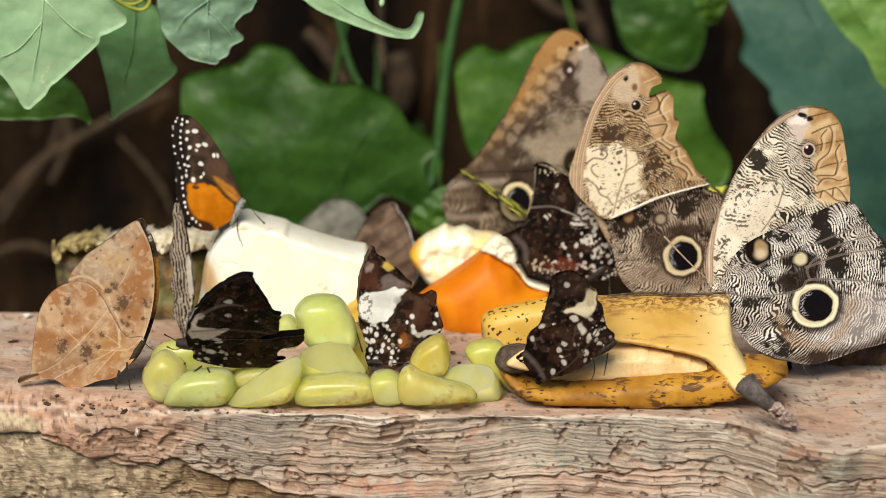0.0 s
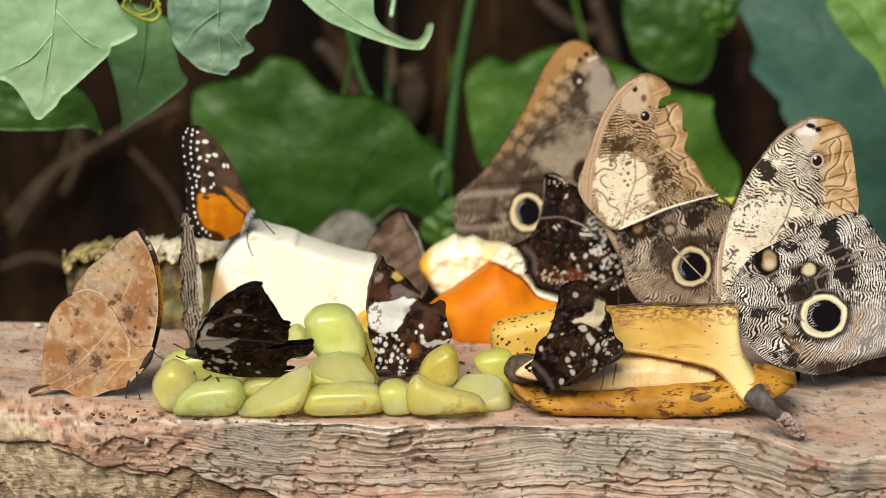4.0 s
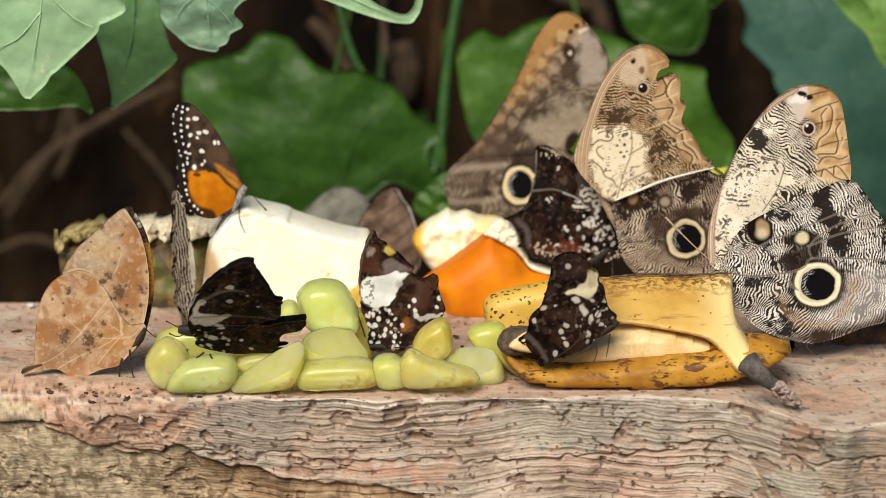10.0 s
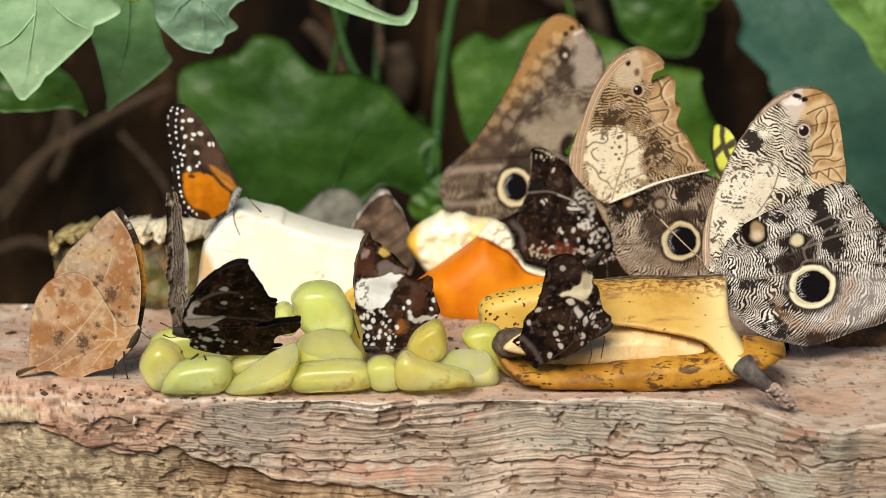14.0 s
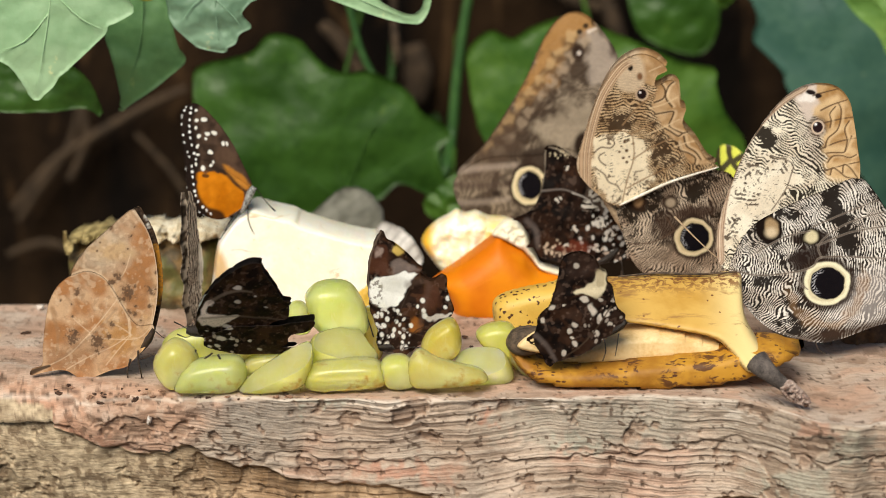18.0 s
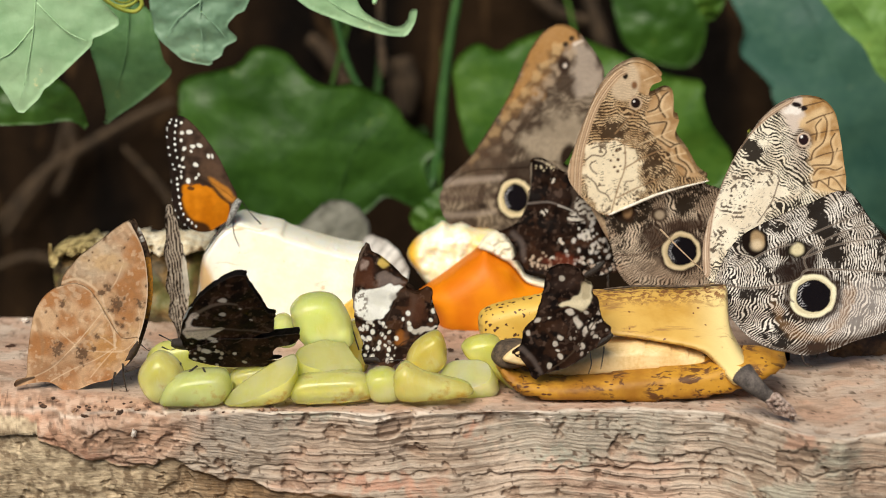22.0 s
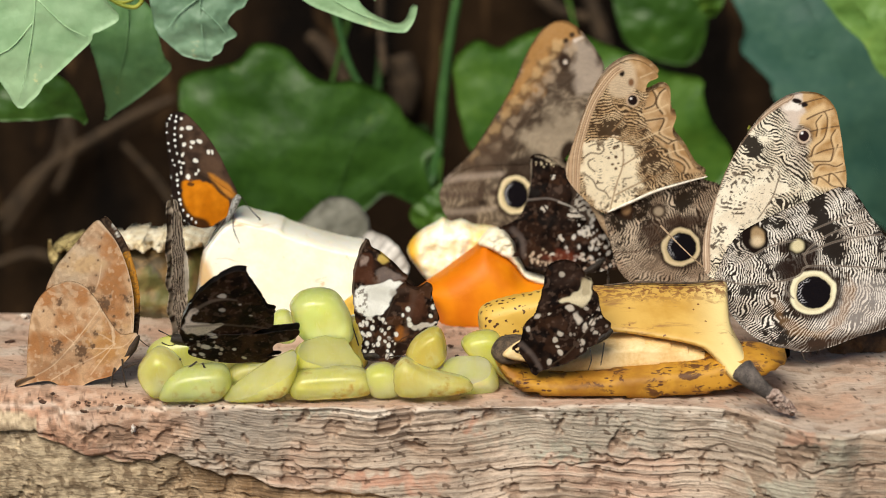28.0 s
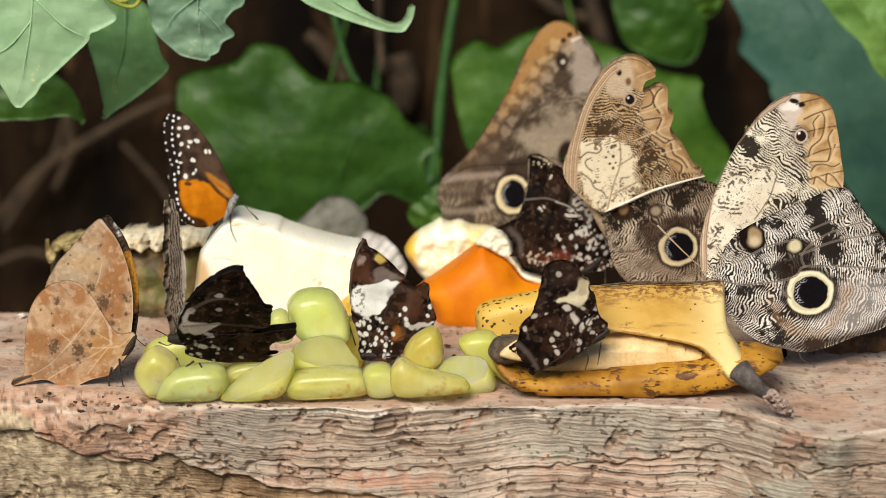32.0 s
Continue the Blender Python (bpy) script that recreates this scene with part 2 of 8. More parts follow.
def pillow(name, outline, at, mats, front, back, cells=14, full=0.75, rough=0.0, scale=0.15, n=5, cuts=(), shear=0.0, ball=None):
    """A rounded solid with the silhouette of an outline, swelling to front and back millimetres."""
    out = spline([(p[0] - at[0], p[1] - at[1], 0) for p in outline], n)
    pts, faces, dist, edge, rim = sheet(out, cells)
    t = np.clip(dist / (dist.max() * full), 0, 1)
    h = np.sqrt(np.maximum(0, 1 - (1 - t) ** 2))
    if rough:
        h = h + rough * t * np.array([noise.fractal((x * scale, z * scale, front), 1.0, 2.0, 3) for x, z in pts])
    k = len(pts)
    idx = np.arange(k)
    idx[~edge] = k + np.arange((~edge).sum())
    f_off = -front * h
    if ball:
        r2 = (pts[:, 0] - ball[0] + at[0]) ** 2 + (pts[:, 1] - ball[1] + at[1]) ** 2
        f_off = -(np.sqrt(np.maximum(ball[2] ** 2 - r2, 1)) - ball[3]) * np.clip(dist / 1.2, 0, 1) ** 0.5
    verts = np.r_[np.c_[pts[:, 0], f_off, pts[:, 1]], np.c_[pts[~edge, 0], back * h[~edge], pts[~edge, 1]]]
    verts[:, 1] += shear * verts[:, 2]
    f = faces + [[int(idx[i]) for i in reversed(q)] for q in faces]
    two = isinstance(mats, (list, tuple)) and len(mats) > 1
    me = mesh(name, verts * MM, f, mats, True, [0] * len(faces) + [1 if two and not cuts else 0] * len(faces))
    if cuts:
        bm = bmesh.new()
        bm.from_mesh(me)
        lo, hi = verts.min(0), verts.max(0)
        for no, share in cuts:
            no = Vector(no).normalized()
            co = Vector(((lo[i] + hi[i]) / 2 + (hi[i] - lo[i]) / 2 * share * no[i] for i in range(3))) * MM
            r = bmesh.ops.bisect_plane(bm, geom=bm.verts[:] + bm.edges[:] + bm.faces[:], plane_co=co, plane_no=no, clear_outer=True)
            edges = [e for e in r["geom_cut"] if isinstance(e, bmesh.types.BMEdge)]
            for q in bmesh.ops.contextual_create(bm, geom=edges)["faces"]:
                q.material_index, q.smooth = 1, False
            soft = bmesh.ops.bevel(bm, geom=[e for e in edges if e.is_valid], offset=0.7 * MM, segments=3, profile=0.5, affect="EDGES", clamp_overlap=True)
            for q in soft["faces"]:
                q.material_index, q.smooth = 1, True
        bm.to_mesh(me)
        bm.free()
    return me


def tube(name, pts, radii, m, sides=6, n=4, at=(0, 0, 0)):
    """A round tapering tube through points in millimetres."""
    path = spline([Vector(p) - Vector(at) for p in pts], n, False)
    k = len(path)
    rad = np.interp(np.linspace(0, 1, k), np.linspace(0, 1, len(radii)), radii)
    verts, faces = [], []
    for i, p in enumerate(path):
        d = (path[min(i + 1, k - 1)] - path[max(i - 1, 0)]).normalized()
        a = d.orthogonal().normalized() if i == 0 else (a - d * a.dot(d)).normalized()
        b = d.cross(a)
        verts += [p + float(rad[i]) * (math.cos(2 * math.pi * s / sides) * a + math.sin(2 * math.pi * s / sides) * b) for s in range(sides)]
    for i in range(k - 1):
        for s in range(sides):
            q = (s + 1) % sides
            faces.append([i * sides + s, i * sides + q, (i + 1) * sides + q, (i + 1) * sides + s])
    faces += [list(range(sides))[::-1], list(range((k - 1) * sides, k * sides))]
    return mesh(name, [v * MM for v in verts], faces, m)


# ---- materials ----
GREENS = dict(deep=((0.026, 0.078, 0.009), (0.054, 0.138, 0.018)), mid=((0.04, 0.115, 0.012), (0.085, 0.185, 0.022)),
              pale=((0.3, 0.5, 0.27), (0.42, 0.62, 0.37)), grey=((0.15, 0.27, 0.17), (0.24, 0.39, 0.26)), blue=((0.04, 0.115, 0.085), (0.07, 0.16, 0.11)),
              soft=((0.085, 0.2, 0.075), (0.14, 0.29, 0.11)), lime=((0.12, 0.25, 0.05), (0.2, 0.36, 0.08)))


def leaf_material(name, tone):
    a, b = GREENS[tone]
    m = Mat(name)
    n = m.math("ADD", m.math("MULTIPLY", m.noise(0.04, 3), 0.7), m.math("MULTIPLY", m.noise(0.25, 4), 0.3))
    c = m.mix(m.ramp(n, 0.35, 0.65), a, b)
    c = m.mix(m.ramp(m.noise(0.09, 5, 0.7), 0.66, 0.74), c, (b[0] * 1.8 + 0.02, b[1] * 1.3, b[2] * 1.2))
    return m.done(c, 0.45, m.math("ADD", m.noise(0.5, 4), m.cells(0.22)), 0.2, through=0.25)


LEAF = {k: leaf_material("leaf_" + k, k) for k in GREENS}
VEIN = {k: plain("leaf_vein_" + k, tuple(c * 1.08 for c in GREENS[k][0]), tuple(c * 1.06 for c in GREENS[k][1]), 0.3) for k in GREENS}


def soil_material():
    m = Mat("shade_darkened_earth")
    # Both tones are kept near black: the canopy's shade is put into the colour.
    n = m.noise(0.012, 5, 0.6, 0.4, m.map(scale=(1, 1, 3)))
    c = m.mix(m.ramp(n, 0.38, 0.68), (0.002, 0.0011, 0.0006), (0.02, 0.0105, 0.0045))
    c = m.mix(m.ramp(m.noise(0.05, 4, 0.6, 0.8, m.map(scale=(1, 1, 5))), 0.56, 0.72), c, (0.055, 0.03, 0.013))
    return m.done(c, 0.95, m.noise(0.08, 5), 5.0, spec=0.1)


SOIL = soil_material()
TWIG = plain("twig", (0.02, 0.012, 0.006), (0.075, 0.047, 0.025), 0.12, 0.9, 0.4)
CHITIN = plain("dark_chitin", (0.008, 0.006, 0.005), (0.03, 0.02, 0.014), 1.5, 0.4)
LEG = plain("leg_brown", (0.02, 0.012, 0.008), (0.06, 0.035, 0.02), 1.5, 0.5)
TAN = plain("tan_fur", (0.3, 0.2, 0.12), (0.5, 0.37, 0.24), 1.2, 0.85)


# ---- markings of wings: colours laid over one another on the points of a mesh ----
def band_tile(n, period, spread, lean, rounds, seed):
    """A seamless tile of branching bands, period cells apart; lean: how far they stray from running along the first axis, in radians."""
    u = np.random.default_rng(seed).standard_normal((n, n))
    fy, fx = np.meshgrid(np.fft.fftfreq(n), np.fft.fftfreq(n), indexing="ij")
    k = np.exp(-((np.hypot(fx, fy) * period - 1) / spread) ** 2) * np.exp(-(np.arctan2(np.abs(fx), np.abs(fy)) / lean) ** 2)
    for _ in range(rounds):
        u = np.fft.ifft2(np.fft.fft2(u) * k).real
        u = np.tanh(2.0 * u / u.std())
    return u


STRIAE = band_tile(512, 16, 0.26, 0.34, 8, 1)
CURLS = band_tile(512, 16, 0.3, 9.0, 10, 2)
CLOUD = band_tile(256, 16, 0.9, 9.0, 0, 3)
CLOUD = np.fft.ifft2(np.fft.fft2(CLOUD) * np.exp(-(np.hypot(*np.meshgrid(np.fft.fftfreq(256), np.fft.fftfreq(256))) * 12) ** 2)).real
CLOUD /= CLOUD.std()
GRAIN = band_tile(512, 16, 0.5, 0.2, 1, 5)
GRAIN /= GRAIN.std()


def sample(tile, u, v):
    n = len(tile)
    i, j = np.floor(u).astype(int), np.floor(v).astype(int)
    a, b = u - i, v - j
    i, j, i1, j1 = i % n, j % n, (i + 1) % n, (j + 1) % n
    return (tile[j, i] * (1 - a) + tile[j, i1] * a) * (1 - b) + (tile[j1, i] * (1 - a) + tile[j1, i1] * a) * b


def smooth(v, lo, hi):
    t = np.clip((v - lo) / (hi - lo), 0, 1)
    return t * t * (3 - 2 * t)


class Paint:
    """Colours at points (x, z) in millimetres."""

    def __init__(self, x, z):
        self.x, self.z = x, z
        self.c = np.zeros((len(x), 3))

    def cloud(self, size, seed=0, octaves=3):
        """Soft mottling about 0, in patches of about that size in millimetres."""
        out = 0
        for o in range(octaves):
            k = 10 * 2 ** o / size
            out = out + sample(CLOUD, self.x * k + 31 * seed + 17 * o, self.z * k + 53 * seed + 11 * o) / 1.8 ** o
        return out / 1.4

    def warp(self, size, amount, seed=0):
        return self.x + amount * self.cloud(size, seed + 1, 2), self.z + amount * self.cloud(size, seed + 2, 2)

    def lay(self, mask, colour):
        colour = np.asarray(colour, float)
        mask = np.broadcast_to(mask, self.x.shape)
        self.c += mask[:, None] * (colour - self.c)

    def mottle(self, a, b, size, seed=0, lo=-0.9, hi=0.9):
        self.lay(1.0, a)
        self.lay(smooth(self.cloud(size, seed), lo, hi), b)

    def ring(self, at, rx, rz=None, turn=0.0, rough=0.0, size=4.0):
        x, z = self.warp(size, rough, 5) if rough else (self.x, self.z)
        c, s = math.cos(radians(turn)), math.sin(radians(turn))
        dx, dz = x - at[0], z - at[1]
        return np.hypot((dx * c + dz * s) / rx, (dz * c - dx * s) / (rz or rx))

    def blob(self, at, rx, rz, turn, colour, edge=0.2, rough=0.0, amount=1.0):
        reach = max(rx, rz) * (1 + edge) + 4 * rough
        near = np.nonzero((np.abs(self.x - at[0]) < reach) & (np.abs(self.z - at[1]) < reach))[0]
        some = Paint(self.x[near], self.z[near])
        mask = amount * smooth(some.ring(at, rx, rz, turn, rough), 1 + edge, 1 - edge)
        self.c[near] += mask[:, None] * (np.asarray(colour, float) - self.c[near])

    def dots(self, places, r, colour, long=1.0, turn=0):
        for i, p in enumerate(places):
            k = r * (0.8 + 0.5 * ((i * 0.618) % 1))
            self.blob(p, k, k * long, turn + 40 * ((i * 0.37) % 1), colour, 0.3, 0.12 * r)

    def away(self, pts, n=4, closed=False):
        """Distance to a smooth line through points, and how far along it (0 to 1)."""
        p = np.array([(v.x, v.y) for v in spline([(q[0], q[1], 0) for q in pts], n, closed)] if n > 1 else pts, float)
        a, b = (p, np.roll(p, -1, 0)) if closed else (p[:-1], p[1:])
        best, along = np.full(len(self.x), 1e9), np.zeros(len(self.x))
        for i in range(len(a)):
            d = b[i] - a[i]
            t = np.clip(((self.x - a[i, 0]) * d[0] + (self.z - a[i, 1]) * d[1]) / max(d @ d, 1e-9), 0, 1)
            e = np.hypot(self.x - a[i, 0] - t * d[0], self.z - a[i, 1] - t * d[1])
            near = e < best
            best[near], along[near] = e[near], (i + t[near]) / len(a)
        return best, along

    def line(self, pts, wide, colour, amount=1.0, taper=0.5, n=4, soft=0.5):
        q, reach = np.array(pts), 2 * wide + 3
        near = np.nonzero((self.x > q[:, 0].min() - reach) & (self.x < q[:, 0].max() + reach) & (self.z > q[:, 1].min() - reach) & (self.z < q[:, 1].max() + reach))[0]
        d, t = Paint(self.x[near], self.z[near]).away(pts, n)
        w = wide * (1 - taper * t)
        mask = amount * smooth(d, w * (1 + soft), w * (1 - soft))
        self.c[near] += mask[:, None] * (np.asarray(colour, float) - self.c[near])

    def inside(self, pts, soft=1.0, n=3, rough=0.0, size=4.0, seed=0):
        """1 inside a smooth closed outline, fading to 0 over soft millimetres."""
        q = Paint(*self.warp(size, rough, seed)) if rough else self
        d, _ = q.away(pts, n, True)
        p = np.array([(v.x, v.y) for v in spline([(v[0], v[1], 0) for v in pts], n)], float)
        a, b = p, np.roll(p, -1, 0)
        odd = np.zeros(len(self.x), bool)
        for i in range(len(a)):
            if a[i, 1] != b[i, 1]:
                hit = (a[i, 1] > q.z) != (b[i, 1] > q.z)
                odd ^= hit & (q.x < a[i, 0] + (q.z - a[i, 1]) / (b[i, 1] - a[i, 1]) * (b[i, 0] - a[i, 0]))
        return smooth(np.where(odd, d, -d), -soft / 2, soft / 2)

    def striae(self, hinge, pitch, seed=0, sway=1.2, size=7.0):
        """Bands across the rays from a wing's hinge, -1 to 1."""
        x, z = self.warp(size, sway, seed)
        r, a = np.hypot(x - hinge[0], z - hinge[1]), np.arctan2(z - hinge[1], x - hinge[0])
        return sample(STRIAE, a * 46 / pitch * 16 + 90 * seed, r / pitch * 16 + 40 * seed)

    def curls(self, pitch, seed=0):
        return sample(CURLS, self.x / pitch * 16 + 71 * seed, self.z / pitch * 16 + 29 * seed)


def scale_material(name, rough, spec, grain=0.25, through=0.0):
    """Wing scales: the laid colours, with a fine grain and ripples."""
    m = Mat(name)
    tint = m.node("ShaderNodeAttribute", {}, out="Color", attribute_name="tint")
    speck = m.math("ADD", m.math("MULTIPLY", m.noise(2.6, 3, 0.7), 0.7), m.math("MULTIPLY", m.noise(0.5, 3), 0.3))
    c = m.mix(m.math("MULTIPLY", m.ramp(speck, 0.4, 0.66), grain), tint, m.mix(0.55, tint, (0.02, 0.014, 0.01)))
    return m.done(c, rough, m.math("ADD", m.noise(2.2, 3), m.math("MULTIPLY", m.noise(0.35, 3), 1.5)), 0.16, spec=spec, through=through)


SCALES = scale_material("wing_scales", 0.85, 0.02)
GLOSSY_SCALES = scale_material("dark_wing_scales", 0.5, 0.06, 0.3, 0.2)
PAPERY_SCALES = scale_material("papery_wing_scales", 0.75, 0.12, 0.3, 0.15)


def eyespot(p, at, r, rz, ring, dark=(0.025, 0.014, 0.01), halo=1.55, inner=0.7, shift=(0.04, 0.0)):
    q = p.ring(at, r, rz, 0, 0.25, 5)
    p.lay(0.9 * smooth(q, halo, 1.1), dark)
    p.lay(smooth(q, 1.06, 0.97), ring)
    p.lay(0.4 * smooth(np.abs(q - 0.78), 0.12, 0.02), (0.35, 0.26, 0.12))
    k = p.ring((at[0] + shift[0] * r, at[1] + shift[1] * r), r * inner, rz * inner, 0, 0.15, 4)
    p.lay(smooth(k, 1.05, 0.97), (0.006, 0.005, 0.007))
    ang = np.arctan2(p.z - at[1], p.x - at[0])
    arc = smooth(np.abs(k - 0.82), 0.16, 0.05) * smooth(np.cos(ang - 3.0), 0.2, 0.7) * smooth(p.curls(0.9, 3), 0.1, 0.6)
    p.lay(0.75 * arc, (0.45, 0.45, 0.5))


def owl_a_fore(p):
    hinge = (96.6, 33.2)
    s = p.striae(hinge, 1.0, 1, 0.8) + 0.35 * p.cloud(1.6, 81, 2)
    field = p.inside([(96.2, 37.6), (95.6, 49.8), (100.2, 62.8), (105.6, 71.8), (110.4, 74.7), (115.8, 71.7), (121.3, 71.3), (122.2, 65.6), (121.9, 61.6), (117.6, 57.3), (113.8, 51.6), (108.9, 45.6), (103.0, 43.6)], 3.0, 3, 1.0)
    level = -0.1 + 0.5 * p.cloud(9, 2, 2) - 1.15 * field
    for at, rx, rz, turn, k in (((111.7, 79.3), 4.2, 2.0, -38, 1.7), ((113.8, 74.9), 4.5, 1.6, -20, 1.2), ((123.5, 59.2), 6.0, 3.4, 0, 0.9), ((118.3, 61.3), 3.6, 2.2, 10, 0.5), ((129.2, 71.6), 3.0, 8.0, 0, 0.5), ((135.3, 61.5), 7, 2.4, 0, 0.35)):
        level = level + k * smooth(p.ring(at, rx, rz, turn, 0.8), 1.25, 0.7)
    level = level - 0.6 * smooth(p.ring((115.6, 84.7), 7, 4.2, 30, 0.8), 1.3, 0.7) - 0.5 * smooth(p.ring((124.4, 65.6), 3, 4.5, 0, 0.6), 1.3, 0.7)
    p.mottle((0.84, 0.77, 0.64), (0.74, 0.65, 0.52), 8, 4)
    p.lay(0.6 * p.inside([(121.9, 90.6), (126.8, 93.5), (130.9, 85.5), (130.3, 71.6), (125.3, 69.6), (123.5, 81.6)], 4), (0.58, 0.49, 0.42))
    dark = np.array((0.01, 0.006, 0.004))
    p.lay(smooth(s - level, 0.2, -0.25) * 0.97, dark)
    # curls and freckles of the cream field
    curl = smooth(np.abs(p.curls(2.6, 1)), 0.2, 0.06) * smooth(p.cloud(5, 9, 2), 0.15, 0.5)
    fleck = smooth(p.cloud(1.7, 11, 2), 0.75, 1.05) * smooth(p.cloud(8, 12, 2), -0.1, 0.4)
    p.lay(0.9 * field * np.maximum(curl, fleck), (0.06, 0.04, 0.028))
    for at, rx, rz in (((117.4, 68.1), 1.6, 2.4), ((102.6, 59.0), 3.0, 2.2), ((106.2, 56.1), 2.0, 1.6), ((100.4, 49.3), 2.4, 1.8), ((98.8, 45.7), 1.8, 2.4), ((105.2, 70.2), 1.6, 1.0), ((104.5, 62.8), 1.4, 1.0), ((109.6, 66.8), 1.3, 0.9)):
        p.lay(0.85 * smooth(p.ring(at, rx, rz, 20, 0.9, 2.0), 1.15, 0.75) * smooth(p.curls(1.5, 2), -0.5, 0.2), (0.05, 0.032, 0.022))
    p.line([(114.0, 71.7), (117.4, 71.3), (120.6, 69.3), (119.8, 65.3), (118.3, 60.9), (115.3, 56.1), (113.3, 53.3)], 0.28, (0.16, 0.12, 0.09), 0.8, 0.1)
    p.line([(118.3, 60.9), (123.5, 61.2), (129.3, 64.0)], 0.2, (0.25, 0.18, 0.13), 0.6)
    # apex: pinkish grey, then the ochre margin with scallops
    p.lay(p.inside([(120.5, 94.0), (125.7, 97.9), (131.0, 97.4), (131.1, 92.3), (128.1, 87.2), (125.4, 84.8), (123.3, 88.8)], 2.0), (0.62, 0.52, 0.46))
    p.blob((124.8, 92.7), 3.0, 1.6, 15, (0.82, 0.76, 0.72), 0.4, 0.4)
    ochre = p.inside([(128.2, 98.2), (134.5, 99.4), (144.4, 93.4), (147.1, 62.4), (139.2, 63.9), (132.4, 65.6), (133.3, 71.6), (130.9, 74.6), (132.1, 80.6), (130.9, 84.5), (127.3, 86.8), (129.6, 90.5)], 1.4, 2, 0.3)
    tone = np.array((0.44, 0.27, 0.125)) + np.clip(p.cloud(6, 14, 3), -1, 1)[:, None] * np.array((0.08, 0.07, 0.05))
    p.lay(ochre, tone)
    for q in ([(133.6, 65.2), (137.2, 64.3), (141.1, 64.9)], [(132.8, 69.2), (136.7, 68.3), (141.0, 69.1)], [(132.1, 74.4), (137.0, 74.7), (141.7, 73.5)], [(132.0, 78.8), (135.3, 81.1), (138.0, 82.3)], [(133.8, 86.3), (134.7, 88.7), (137.4, 89.9)], [(128.8, 88.3), (131.9, 90.3), (135.4, 92.3)]):
        p.line(q, 1.5, (0.72, 0.52, 0.3), 0.7, 0.2, 4, 0.9)
    for q in ([(130.0, 88.3), (134.3, 90.3), (139.3, 91.8)], [(130.1, 83.6), (135.8, 84.9), (141.4, 85.7)], [(130.3, 74.8), (136.1, 77.1), (142.8, 78.5)], [(131.6, 67.0), (137.5, 68.7), (144.2, 70.1)], [(127.2, 93.5), (131.8, 94.7), (136.5, 95.8)]):
        p.line(q, 0.32, (0.1, 0.055, 0.03), 0.85, 0.4)
    for q in ([(131.7, 75.2), (132.6, 78.4), (135.7, 81.1), (136.9, 84.7), (137.1, 88.3), (136.2, 90.5)], [(132.3, 73.2), (135.0, 73.4), (138.4, 73.5), (139.7, 76.3), (140.8, 79.1)], [(132.7, 70.0), (134.3, 72.0), (137.4, 72.3), (140.2, 71.5), (142.5, 72.5)], [(133.6, 65.6), (134.4, 68.0), (136.7, 66.7), (139.2, 64.7), (143.5, 63.9)], [(137.9, 66.3), (138.3, 69.1), (140.5, 67.9), (143.1, 64.3)], [(138.6, 73.9), (139.3, 77.5), (138.4, 81.5), (139.9, 84.3)], [(133.3, 82.3), (133.6, 84.7), (133.2, 87.1), (135.1, 89.5)]):
        p.line([(u + 0.75, v) for u, v in q], 0.55, (0.7, 0.5, 0.29), 0.6, 0.2, 4, 0.9)
        p.line(q, 0.3, (0.1, 0.055, 0.028), 0.85, 0.2)
    # black flecks and the small eye
    for at, rx, rz, turn in (((126.4, 94.7), 1.6, 0.9, -10), ((128.9, 93.5), 1.3, 0.9, 20), ((123.2, 94.7), 1.7, 0.5, 20), ((120.1, 92.6), 1.8, 0.5, 35)):
        p.blob(at, rx, rz, turn, (0.015, 0.01, 0.01), 0.3, 0.25)
    q = p.ring((129.0, 82.4), 2.3, 2.5)
    p.lay(smooth(q, 1.9, 1.1) * 0.6, (0.1, 0.06, 0.04))
    p.lay(smooth(q, 1.06, 0.92), (0.6, 0.46, 0.36))
    p.lay(smooth(q, 0.82, 0.7), (0.02, 0.01, 0.012))
    p.blob((128.3, 83.4), 0.5, 0.5, 0, (0.8, 0.78, 0.8), 0.3)
    # leading edge: lengthwise tan streaks
    d, along = p.away([(94.6, 35.6), (94.5, 47.8), (96.8, 61.8), (101.6, 74.8), (108.3, 85.3), (116.0, 92.6), (123.2, 97.1)])
    p.lay(smooth(d, 2.9, 2.1), (0.56, 0.42, 0.32))
    for at, w, tone in ((0.5, 0.3, (0.3, 0.19, 0.12)), (1.4, 0.25, (0.4, 0.27, 0.18)), (2.1, 0.25, (0.26, 0.17, 0.11)), (0.95, 0.25, (0.75, 0.62, 0.5))):
        p.lay(0.85 * smooth(np.abs(d - at), w, w * 0.4), tone)
    return p


